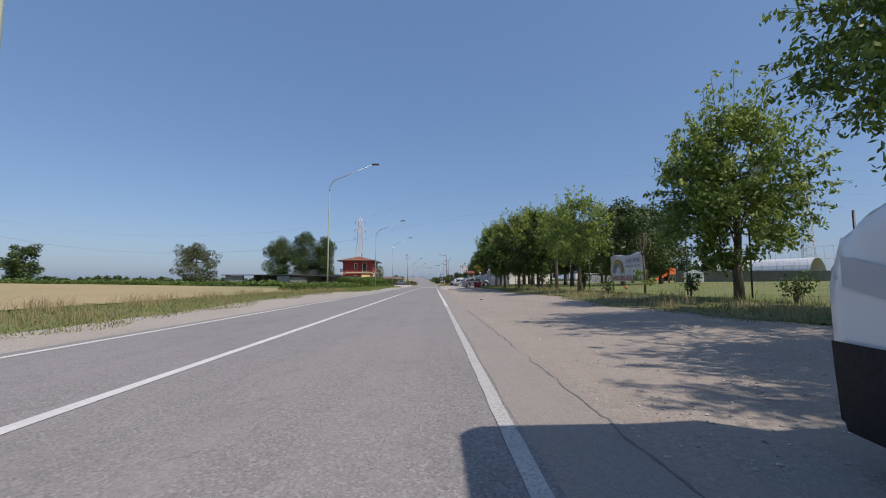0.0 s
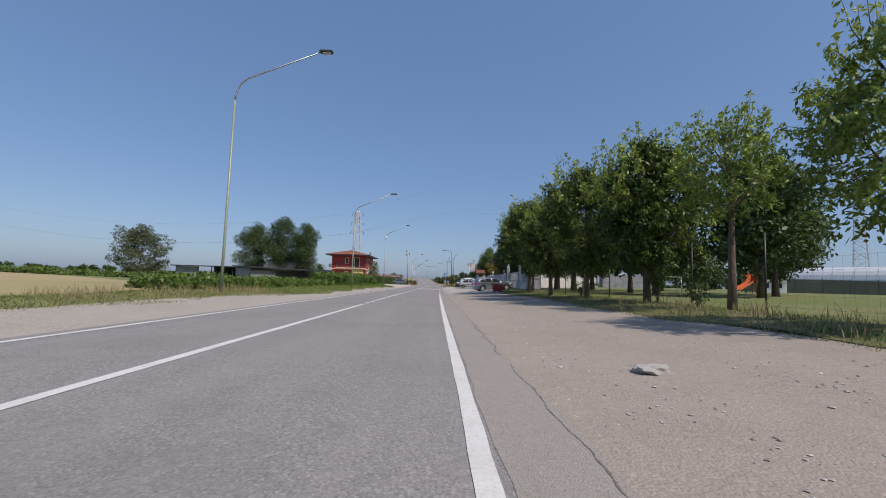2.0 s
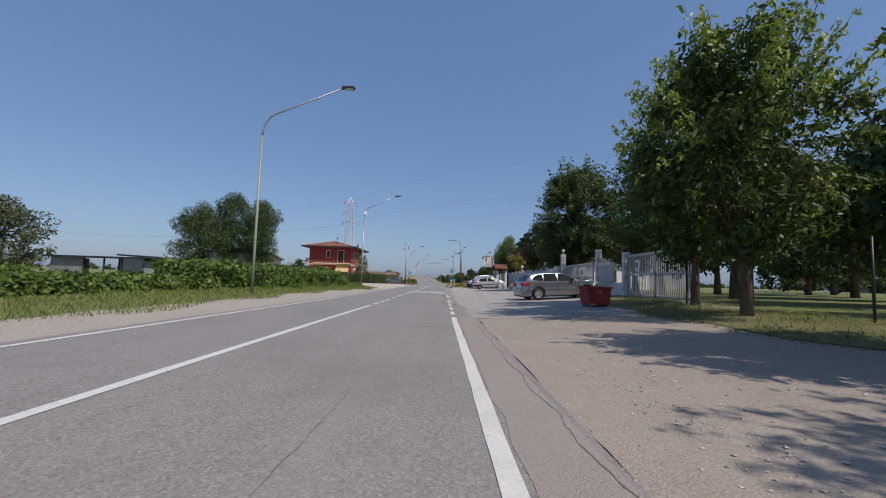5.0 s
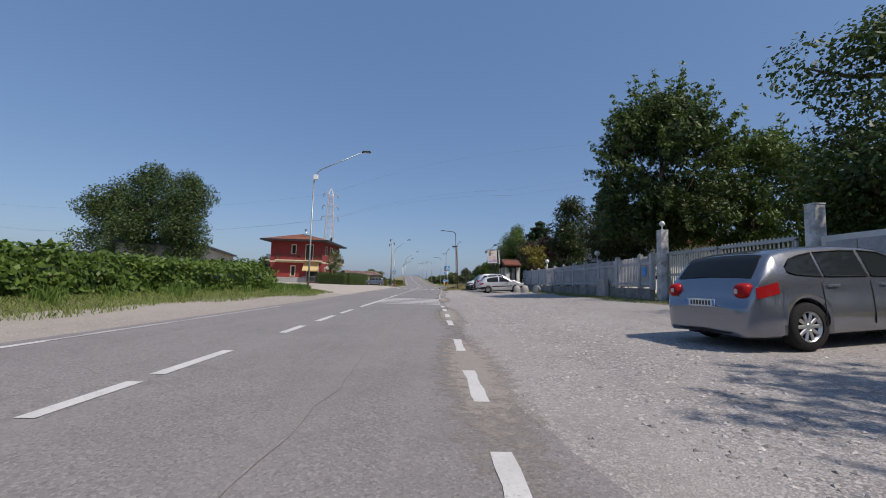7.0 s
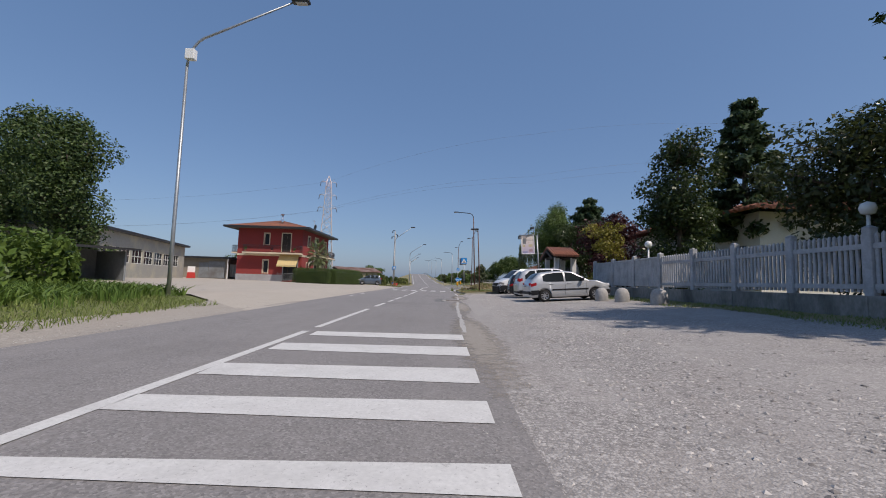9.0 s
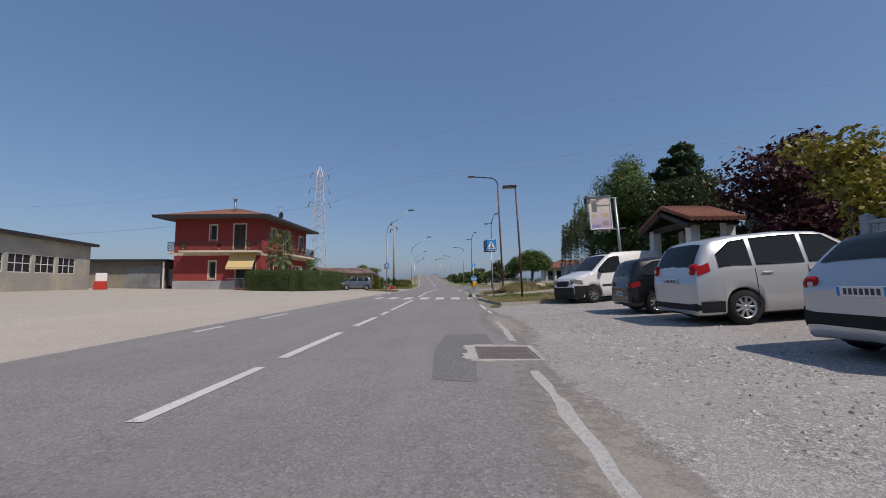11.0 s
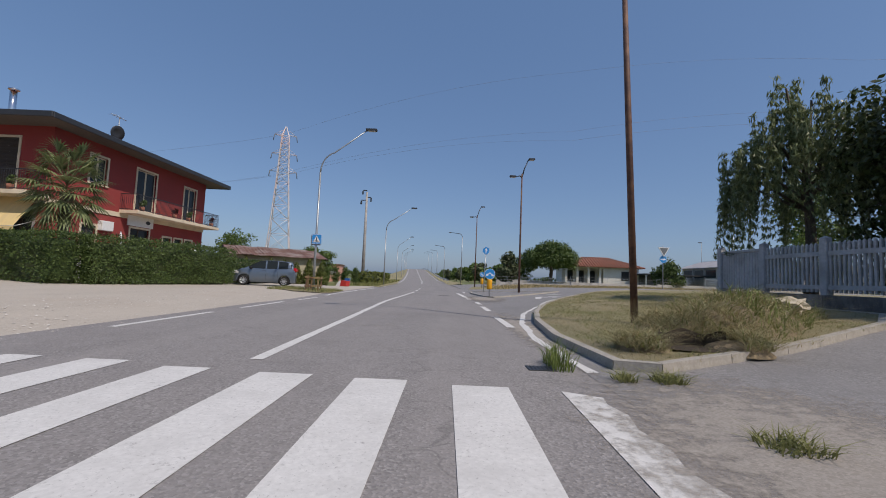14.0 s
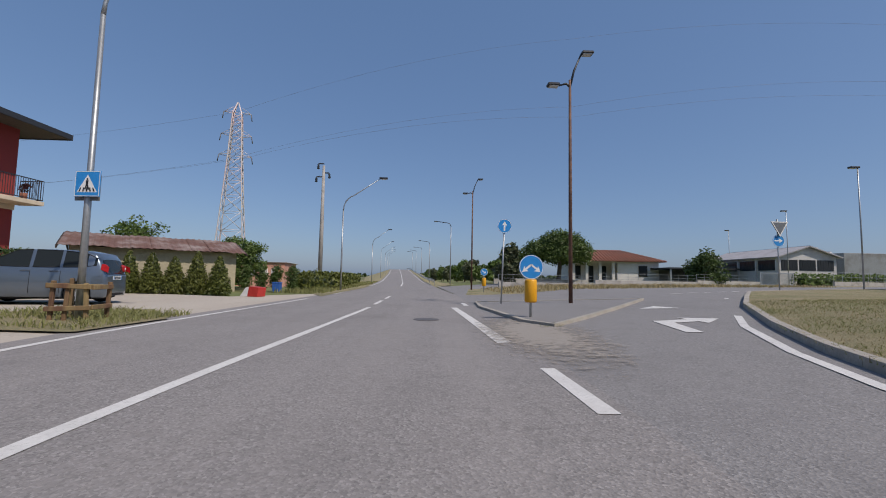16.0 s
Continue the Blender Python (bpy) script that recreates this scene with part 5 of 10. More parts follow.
blades("dead_stalks", heap_pts[::3] + heap_green[::6], 0.24, M["grass_dry"], "long dead stalks lying over the heap", "weeds", 11, 0.004, 2.2)
blades("crest_weeds", [p for p in heap_green[::3] if p[0] > 4.3], 0.25, M["grass_bank"], "tall green weeds on the crest of the heap", "weeds", 16, 0.012, 0.5)
bm = bmesh.new()
for hx, hy, hh, hr in HEAP:
    lathe(bm, [(hr * 1.05, -0.05), (hr * 0.8, hh * 0.35), (hr * 0.45, hh * 0.8), (0.0, hh)], 12, centre=(hx, hy, land(hx) + 0.08))
tagged(finish("earth_heap", bm, surface("heap_earth", (0.3, 0.235, 0.15), (0.2, 0.155, 0.095), 1.0, grain=9, relief=0.8, depth=0.04)), "low heap of earth under cut weeds", "earth heap", kind="stuff")
bm = bmesh.new()
# Flat dark disc and rim carry the hole's inner shade in their colour.
lathe(bm, [(0.42, 0.0), (0.34, 0.012), (0.0, 0.014)], 18)
for v in bm.verts:
    v.co.x *= 1.1 + 0.2 * noise.noise(v.co * 4)
    v.co.y *= 0.62
for k in range(10):
    a0, a1 = 0.1 + 0.29 * k, 0.39 + 0.29 * k
    bm.faces.new([bm.verts.new((0.45 * math.cos(a), 0.28 * math.sin(a), z)) for a, z in ((a0, 0.0), (a1, 0.0), (a1, 0.2 + 0.04 * math.sin(a1 * 5)), (a0, 0.2 + 0.04 * math.sin(a0 * 5)))])
pit = finish("dug_hole", bm, surface("hole_earth_shade", (0.045, 0.034, 0.024), (0.07, 0.054, 0.038), 1.0, grain=12, relief=0.8))
pit.location = (2.95, 115.52, land(2.9) + 0.1)
tagged(pit, "hole dug in the island's earth, its shade painted on a flat disc", "hole", kind="structure")
e = thing("burlap_sack", pose(6.2, 117.9, land(6.2) + 0.44, 0, 0, 25), "crumpled pale sack lying on the weed heap", "sack")
bm = bmesh.new()
bmesh.ops.create_icosphere(bm, subdivisions=3, radius=0.3)
for v in bm.verts:
    v.co = Vector((v.co.x * 1.5, v.co.y * 0.8, v.co.z * 0.55)) * (1 + 0.45 * noise.noise(v.co * 7) + 0.2 * noise.noise(v.co * 17))
part("sack_body", bm, surface("pale_sack", (0.5, 0.44, 0.34), (0.4, 0.35, 0.27), 0.95, grain=20, relief=0.5), e)
e = thing("plastic_bottle", pose(2.9, 109.8, land(2.9) + 0.13, 0, 88, 60), "crushed pale blue plastic bottle in the grass", "bottle")
part("bottle_body", lathe(bmesh.new(), [(0.0, -0.12), (0.035, -0.12), (0.036, -0.03), (0.03, 0.0), (0.036, 0.04), (0.03, 0.09), (0.013, 0.12), (0.013, 0.135), (0.0, 0.135)], 12), surface("pale_blue_plastic", (0.35, 0.55, 0.7), (0.3, 0.5, 0.65), 0.25, grain=9, relief=0.0), e)
part("cap", lathe(bmesh.new(), [(0.0, 0.136), (0.016, 0.136), (0.016, 0.152), (0.0, 0.152)], 10), M["signblue"], e)
for k, (x, y) in enumerate(((2.32, 109.5), (1.95, 108.3), (1.75, 107.6), (3.6, 107.9))):
    e = thing("paper_scrap", pose(x, y, land(x) + 0.12, 6 * k, 8, 40 * k), "crumpled white scrap of paper in the grass", "litter", "paper scraps on the island")
    bm = bmesh.new()
    grid = [[bm.verts.new((0.05 * i - 0.08, 0.05 * j - 0.05, 0.03 * noise.noise(Vector((i * 0.9, j * 0.9, k))))) for i in range(4)] for j in range(3)]
    for j in range(2):
        for i in range(3):
            bm.faces.new((grid[j][i], grid[j][i + 1], grid[j + 1][i + 1], grid[j + 1][i]))
    part("sheet", bm, M["signwhite"], e)
blades("green_tuft", scatter(320, 1400, 3.0, 5.0, 108.4, 110.6) + scatter(329, 300, 1.75, 2.0, 114.05, 114.3) + scatter(330, 180, 1.4, 1.55, 114.15, 114.35) + scatter(331, 260, 1.6, 1.9, 112.45, 112.75) + scatter(322, 160, 1.6, 2.2, 105.6, 106.0) + scatter(332, 300, 1.25, 1.6, 103.5, 104.15) + scatter(323, 30, 1.9, 2.4, 131.2, 131.4), 0.12, M["grass"], "lush green grass tufts at the kerb", "grass", 12, 0.006, 0.7)
blades("green_patch", [(x, y, z + 0.1) for x, y, z in scatter(340, 12000, 1.9, 5.6, 107.9, 111.0, keep=lambda x, y: ((x - 3.6) / 1.7) ** 2 + ((y - 109.5) / 1.4) ** 2 < 1.0 + 0.5 * math.sin(x * 5 + y * 3), clump=-0.1)], 0.14, M["grass_lush"], "lush green grass patch round the wooden post", "grass", 14, 0.008, 0.6)
blades("kerb_tuft", scatter(321, 190, 0.85, 1.08, 114.6, 115.2), 0.28, M["grass_bank"], "tall green tuft growing beside the drain", "grass", 17, 0.006, 0.3)
blades("post_tuft", scatter(324, 2600, -9.1, -6.1, 130.0, 133.2, clump=-0.3), 0.16, M["grass"], "grass round the sign post", "grass", 13, 0.013)
blades("far_verge_grass", scatter(325, 7000, lambda y: 4, lambda y: 34, 147, 159, keep=lambda x, y: 146.5 + 0.33 * (x - 4) < y < 157 + 0.2 * x) , 0.22, M["grass_dry"], "dry grass beyond the side street", "grass", 14, 0.03)
blades("verge_left_grass", scatter(326, 7000, lambda y: lerp(LEFT, y) - 0.6, lambda y: lerp(LEFT, y) - 3.4, 146, 200), 0.25, M["grass"], "green verge along the road", "grass", 15, 0.03)
blades("fence_foot_grass", scatter(327, 9000, lambda y: 7.9 + 0.25 * math.sin(y), 9.25, 64, 97, clump=-0.35) + scatter(328, 3500, 7.0, 10, 57.5, 63.5, clump=-0.2), 0.085, M["grass_bank"], "short grass at the foot of the wall", "grass", 16, 0.012)
sheet("fence_strip", [(8.2, 66), (8.3, 98), (9.4, 98), (9.4, 57), (6.8, 57), (6.6, 60), (8.4, 63)], 0.006, M["drylawn"], "strip of worn grass before the wall", "grass")

# ---------------------------------------------------------------- the red house
HX0, HX1, HY0, HY1, HZ, EAVE = -29.3, -20.1, 129.8, 142.7, 0.0, 7.25
house = thing("red_house", pose(0, 0, land(-24)), "two-storey red rendered house with a tiled hip roof", "house")
hz = land(-24)


def wall_with_openings(name, length, z0, z1, thick, holes, material, parent, m, start=0.0):
    """A wall along local x with rectangular openings (x0, x1, z0, z1); outer face at y=0, inside at y=thick."""
    bm = bmesh.new()
    xs = sorted({start, length, *[h[0] for h in holes], *[h[1] for h in holes]})
    zs = sorted({z0, z1, *[h[2] for h in holes], *[h[3] for h in holes]})
    grid = {}

    def vert(i, j, k):
        key = (i, j, k)
        if key not in grid:
            grid[key] = bm.verts.new((xs[i], thick * k, zs[j]))
        return grid[key]

    def solid(i, j):
        if not (0 <= i < len(xs) - 1 and 0 <= j < len(zs) - 1):
            return False
        cx, cz = (xs[i] + xs[i + 1]) / 2, (zs[j] + zs[j + 1]) / 2
        return not any(h[0] < cx < h[1] and h[2] < cz < h[3] for h in holes)

    for i in range(len(xs) - 1):
        for j in range(len(zs) - 1):
            if not solid(i, j):
                continue
            bm.faces.new((vert(i, j, 0), vert(i + 1, j, 0), vert(i + 1, j + 1, 0), vert(i, j + 1, 0)))
            bm.faces.new((vert(i, j, 1), vert(i, j + 1, 1), vert(i + 1, j + 1, 1), vert(i + 1, j, 1)))
            for di, dj, q in ((-1, 0, ((i, j), (i, j + 1))), (1, 0, ((i + 1, j + 1), (i + 1, j))), (0, -1, ((i + 1, j), (i, j))), (0, 1, ((i, j + 1), (i + 1, j + 1)))):
                if not solid(i + di, j + dj):
                    (a, b), (c, d) = q
                    bm.faces.new((vert(a, b, 0), vert(c, d, 0), vert(c, d, 1), vert(a, b, 1)))
    bmesh.ops.transform(bm, matrix=m, verts=bm.verts[:])
    bmesh.ops.recalc_face_normals(bm, faces=bm.faces[:])
    return part(name, bm, material, parent)


def window_unit(parent, m, x0, x1, z0, z1, shutter=None, panes=2, trim=0.12, trim_mat="cream", frame_mat="cream", name="window"):
    """A window in a wall opening: trim round it, frame, panes and sill as sub-parts."""
    bm = bmesh.new()
    for r in ((x0 - trim, x0, -0.035, 0.05, z0 - trim * 0.5, z1 + trim), (x1, x1 + trim, -0.035, 0.05, z0 - trim * 0.5, z1 + trim), (x0, x1, -0.035, 0.05, z1, z1 + trim)):
        box(bm, *r, bevel=0.008)
    bmesh.ops.transform(bm, matrix=m, verts=bm.verts[:])
    win = part(name, bm, M[trim_mat], parent)
    w = (x1 - x0) / panes
    for k in range(panes):
        a, b = x0 + w * k, x0 + w * (k + 1)
        bm = bmesh.new()
        for r in ((a + 0.003, a + 0.06, 0.1, 0.15, z0, z1), (b - 0.06, b - 0.003, 0.1, 0.15, z0, z1), (a + 0.06, b - 0.06, 0.1, 0.15, z0, z0 + 0.07), (a + 0.06, b - 0.06, 0.1, 0.15, z1 - 0.07, z1)):
            box(bm, *r)
        bmesh.ops.transform(bm, matrix=m, verts=bm.verts[:])
        part("window_frame", bm, M[frame_mat], win)
        bm = boxes((a + 0.06, b - 0.06, 0.12, 0.135, z0 + 0.07, z1 - 0.07))
        bmesh.ops.transform(bm, matrix=m, verts=bm.verts[:])
        part("pane", bm, M["window"], win)
    if shutter:
        n = int((z1 - z0) / 0.13)
        for k in range(n):
            bm = boxes((x0 + 0.004, x1 - 0.004, 0.03, 0.07, z0 + (z1 - z0) * k / n + 0.006, z0 + (z1 - z0) * (k + 1) / n - 0.006))
            bmesh.ops.transform(bm, matrix=m, verts=bm.verts[:])
            part("shutter_slat", bm, M[shutter], win)
    bm = boxes((x0 - trim - 0.02, x1 + trim + 0.02, -0.08, 0.1, z0 - trim * 0.5 - 0.05, z0 - trim * 0.5 - 0.003), bevel=0.008)
    bmesh.ops.transform(bm, matrix=m, verts=bm.verts[:])
    part("window_sill", bm, M[trim_mat], win)


front_m = Matrix.Translation((HX0, HY0, 0))
side_m = Matrix.Translation((HX1, HY0, 0)) @ Matrix.Rotation(math.pi / 2, 4, "Z")
left_m = Matrix.Translation((HX0, HY1, 0)) @ Matrix.Rotation(-math.pi / 2, 4, "Z")
FL, SL = HX1 - HX0, HY1 - HY0
FRONT = [(3.75, 4.45, 4.95, 6.55), (6.3, 7.5, 4.0, 6.6), (3.75, 4.45, 0.95, 2.75), (6.6, 8.6, 0.0, 2.9)]
SIDE = [(2.2, 3.3, 5.0, 6.5), (5.6, 7.3, 4.0, 6.6), (10.3, 11.7, 4.0, 6.45), (2.0, 2.9, 0.9, 2.6), (5.4, 7.0, 0.0, 2.8), (8.4, 9.2, 1.3, 2.5), (9.6, 10.4, 1.3, 2.5), (10.8, 11.6, 1.3, 2.5)]
wall_with_openings("wall", FL, -0.3, EAVE, 0.3, FRONT, M["red_wall"], house, front_m)
wall_with_openings("wall", SL - 0.3, -0.3, EAVE, 0.3, SIDE, M["red_wall"], house, side_m, 0.3)
wall_with_openings("wall", SL - 0.3, -0.3, EAVE, 0.3, [(2, 3, 4.6, 6.2), (7, 8, 4.6, 6.2)], M["red_wall"], house, left_m, 0.3)
part("wall", boxes((HX0, HX1, HY1 - 0.3, HY1, -0.3, EAVE)), M["red_wall"], house)
for h in FRONT[:3]:
    window_unit(house, front_m, *h, shutter="darkwood" if h[3] > 5 and h[1] - h[0] > 1 else None, panes=1 if h[1] - h[0] < 0.8 else 2)
window_unit(house, front_m, *FRONT[3], panes=3, trim_mat="plinth", frame_mat="darkwood")
for k, h in enumerate(SIDE):
    window_unit(house, side_m, *h, panes=1 if h[1] - h[0] < 0.85 else 2, frame_mat="cream" if k < 3 else "darkwood")
for lm, L, gap in ((front_m, FL, (6.5, 8.7)), (side_m, SL, (5.3, 7.1))):
    for x0, x1 in ((-0.03, gap[0]), (gap[1], L + 0.03)):
        bm = boxes((x0, x1, -0.05, 0.02, -0.3, 0.72), bevel=0.01)
        bmesh.ops.transform(bm, matrix=lm, verts=bm.verts[:])
        part("plinth", bm, M["plinth"], house)
    bm = boxes((-0.04, L + 0.04, -0.045, 0.02, 3.35, 3.62), bevel=0.01)
    bmesh.ops.transform(bm, matrix=lm, verts=bm.verts[:])
    part("string_course", bm, M["cream"], house)


def railing(parent, m, x0, x1, z0, z1, posts=0.11, mat="dark_steel"):
    bm = bmesh.new()
    for z in (z0 + 0.06, z1):
        box(bm, x0, x1, -0.02, 0.02, z - 0.02, z + 0.02)
    n = int((x1 - x0) / posts)
    for k in range(n + 1):
        x = x0 + (x1 - x0) * k / n
        box(bm, x - 0.008, x + 0.008, -0.008, 0.008, z0 + 0.06, z1)
    bmesh.ops.transform(bm, matrix=m, verts=bm.verts[:])
    part("railing", bm, M[mat], parent)


def balcony(lm, x0, x1, depth, z):
    bm = boxes((x0, x1, -depth, 0, z - 0.2, z), bevel=0.012)
    bmesh.ops.transform(bm, matrix=lm, verts=bm.verts[:])
    slab = part("balcony", bm, M["cream"], house, "cream balcony slab with a dark iron railing")
    railing(slab, lm @ Matrix.Translation((0, -depth + 0.05, 0)), x0 + 0.05, x1 - 0.05, z, z + 0.98)
    for x in (x0 + 0.05, x1 - 0.05):
        railing(slab, lm @ Matrix.Translation((x, -depth + 0.05, 0)) @ Matrix.Rotation(math.pi / 2, 4, "Z"), 0, depth - 0.05, z, z + 0.98)
    rs = random.Random(int(x0 * 10))
    return slab


balcony(front_m, 1.2, FL + 0.1, 1.15, 3.8)
balcony(side_m, 4.4, SL + 0.3, 1.15, 3.8)
balcony(left_m, SL - 2.2, SL - 0.1, 0.9, 3.8)
# flower pots on the balconies
for lm, xs in ((front_m, (1.6, 5.3, 8.4)), (side_m, (4.9, 7.9, 9.4, 12.3))):
    for k, x in enumerate(xs):
        q = lm @ Vector((x, -1.02, 3.8))
        e = thing("flower_pot", pose(q.x, q.y, hz + q.z), "potted plant with dry red flowers on the balcony", "potted plant", "pots on the balconies")
        part("pot", lathe(bmesh.new(), [(0.0, 0.0), (0.11, 0.0), (0.15, 0.26), (0.13, 0.26), (0.0, 0.22)], 12), M["rooftile"], e)
        v, f = leaf_cloud(np.random.default_rng(400 + k), [(0, 0, 0.45, 0.2), (0.1, 0, 0.6, 0.16)], 220, 0.05)
        from_arrays("foliage", v, f, M["leaf_purple"] if k % 2 else M["leaf_hedge"], e)

# roof: soffit slab and tiled hip with rows of tiles
ox0, ox1, oy0, oy1 = HX0 - 1.4, HX1 + 1.25, HY0 - 1.45, HY1 + 1.3
part("eave_slab", boxes((ox0, ox1, oy0, oy1, EAVE - 0.02, EAVE + 0.1)), M["soffit"], house)
bm = bmesh.new()
for r in ((ox0 - 0.06, ox1 + 0.06, oy0 - 0.08, oy0, EAVE - 0.06, EAVE + 0.22), (ox0 - 0.06, ox1 + 0.06, oy1, oy1 + 0.08, EAVE - 0.06, EAVE + 0.22), (ox0 - 0.08, ox0, oy0, oy1, EAVE - 0.06, EAVE + 0.22), (ox1, ox1 + 0.08, oy0, oy1, EAVE - 0.06, EAVE + 0.22)):
    box(bm, *r, bevel=0.02)
part("gutter", bm, M["dark_steel"], house)


def hip_roof(parent, x0, x1, y0, y1, z, rise, ridge_inset, material, tiles=True, pitch=0.24):
    """Hip roof with the ridge along the longer side; rounded tile rows as one joined mesh."""
    along_y = (y1 - y0) > (x1 - x0)
    if along_y:
        r0, r1 = Vector(((x0 + x1) / 2, y0 + ridge_inset, z + rise)), Vector(((x0 + x1) / 2, y1 - ridge_inset, z + rise))
    else:
        r0, r1 = Vector((x0 + ridge_inset, (y0 + y1) / 2, z + rise)), Vector((x1 - ridge_inset, (y0 + y1) / 2, z + rise))
    c = [Vector((x0, y0, z)), Vector((x1, y0, z)), Vector((x1, y1, z)), Vector((x0, y1, z))]
    quads = ((c[0], c[1], r0, r0), (c[1], c[2], r1, r0), (c[2], c[3], r1, r1), (c[3], c[0], r0, r1)) if along_y else ((c[0], c[1], r1, r0), (c[1], c[2], r1, r1), (c[2], c[3], r0, r1), (c[3], c[0], r0, r0))
    bm = bmesh.new()
    for a, b, t1, t0 in quads:
        vs = [bm.verts.new(a), bm.verts.new(b), bm.verts.new(t1)] + ([bm.verts.new(t0)] if (t1 - t0).length > 1e-4 else [])
        bm.faces.new(vs)
    roof = part("roof", bm, material, parent)
    if tiles:
        bm = bmesh.new()
        for a, b, t1, t0 in quads:
            n = max(4, int((b - a).length / pitch))
            for k in range(n):
                u = (k + 0.5) / n
                p = a.lerp(b, u)
                up = ((t0 + t1) / 2 - (a + b) / 2)
                inward = up - (b - a).normalized() * up.dot((b - a).normalized())
                d0, d1 = (p - a).length, (p - b).length
                L0, L1 = (t0 - a).dot((b - a).normalized()), (b - t1).dot((b - a).normalized())
                s = min(1.0, d0 / max(L0, 1e-3), d1 / max(L1, 1e-3))
                q = p + inward * s
                nrm = (b - a).cross(inward).normalized()
                tube(bm, [p + nrm * 0.02, q + nrm * 0.02], pitch * 0.3, 5)
        part("roof_tiles", bm, material, parent)
    ridge = bmesh.new()
    tube(ridge, [r0, r1], 0.12, 6)
    for q, r in ((c[0], r0), (c[1], r0 if along_y else r1), (c[2], r1), (c[3], r1 if along_y else r0)):
        tube(ridge, [q, r], 0.09, 6)
    part("ridge_tiles", ridge, material, parent)
    return roof


hip_roof(house, ox0, ox1, oy0, oy1, EAVE + 0.1, 1.55, 5.2, M["rooftile"])
bm = bmesh.new()
tube(bm, [(-23.6, 130.9, EAVE + 0.3), (-23.6, 130.9, EAVE + 2.2)], 0.15, 10)
lathe(bm, [(0.15, 0), (0.24, 0.02), (0.24, 0.1), (0.0, 0.2)], 10, centre=(-23.6, 130.9, EAVE + 2.2))
part("chimney_pipe", bm, M["chrome"], house, "shiny steel chimney pipe")
bm = bmesh.new()
tube(bm, [(-19.6, 133.0, EAVE + 0.1), (-19.6, 133.0, EAVE + 1.8)], 0.025, 6)
for k in range(5):
    tube(bm, [(-19.6 - 0.25 + 0.04 * k, 132.5 + 0.22 * k, EAVE + 1.75), (-19.6 + 0.25 - 0.04 * k, 132.5 + 0.22 * k, EAVE + 1.75)], 0.01, 4)
tube(bm, [(-19.6, 132.4, EAVE + 1.75), (-19.6, 133.5, EAVE + 1.75)], 0.014, 4)
part("antenna", bm, M["galv"], house)
bm = bmesh.new()
lathe(bm, [(0.0, 0.0), (0.2, 0.03), (0.42, 0.14), (0.42, 0.16), (0.2, 0.06), (0.0, 0.03)], 18)
bmesh.ops.transform(bm, matrix=Matrix.Translation((-19.5, 132.7, EAVE + 0.75)) @ Matrix.Rotation(radians(100), 4, (0.15, 1.0, 0)), verts=bm.verts[:])
part("satellite_dish", bm, M["dark_steel"], house)
# awning over the door
aw = thing("awning", pose(HX0 + 6.1, HY0, hz), "sloping yellow canvas awning over the house door", "awning")
bm = bmesh.new()
n = 12
for k in range(n):
    a, b = 2.75 * k / n, 2.75 * (k + 1) / n
    vs = [bm.verts.new(p) for p in ((a, -0.06, 3.68), (b, -0.06, 3.68), (b, -1.1, 2.1), (a, -1.1, 2.1))]
    bm.faces.new(vs)
    f = [bm.verts.new(p) for p in ((a, -1.1, 2.1), (b, -1.1, 2.1), (b, -1.11, 1.9), ((a + b) / 2, -1.11, 1.84), (a, -1.11, 1.9))]
    bm.faces.new(f)
part("canvas", bm, M["yellowcloth"], aw)
bm = bmesh.new()
for x in (0.02, 2.73):
    tube(bm, [(x, 0, 2.5), (x, -1.07, 2.08)], 0.02, 6)
tube(bm, [(0, -1.08, 2.09), (2.75, -1.08, 2.09)], 0.025, 6)
part("awning_frame", bm, M["galv"], aw)
part("air_unit", boxes((HX1, HX1 + 0.3, HY0 + 3.0, HY0 + 3.8, 2.4, 2.95), bevel=0.02), M["signwhite"], house, "white air conditioner on the wall")
e = thing("iron_gate", pose(HX0 + 6.3, HY0 - 1.3, hz), "low iron railing before the house door", "railing")
railing(e, Matrix.Identity(4), 0.0, 2.3, 0.0, 0.95, 0.12, "galv")

# ---------------------------------------------------------------- barn, workshop, sheds
barn = thing("barn", pose(-17.6, 143.0, land(-16, 145), 0, 0, 37.0), "long low barn with a rusty tiled roof", "barn")
barn_mat = surface("barn_wall", (0.46, 0.4, 0.27), (0.38, 0.33, 0.23), 0.95, grain=6, third=(0.3, 0.27, 0.2), stain=0.6)
BL = 7.3
part("wall", boxes((0, BL, 0, 0.3, -0.3, 2.15)), barn_mat, barn)
part("wall", boxes((0, BL, 5.1, 5.4, -0.3, 2.15)), barn_mat, barn)
for x in (0, BL - 0.3):
    part("gable_wall", prism(bmesh.new(), [(0.3, -0.3), (5.1, -0.3), (5.1, 2.2), (2.7, 2.75), (0.3, 2.2)], x, x + 0.3, m=Matrix(((0, 0, 1, 0), (1, 0, 0, 0), (0, 1, 0, 0), (0, 0, 0, 1)))), barn_mat, barn)
rust_roof = surface("rusty_tiles", (0.17, 0.09, 0.068), (0.115, 0.062, 0.05), 0.85, grain=4, third=(0.28, 0.23, 0.21), stain=0.9)
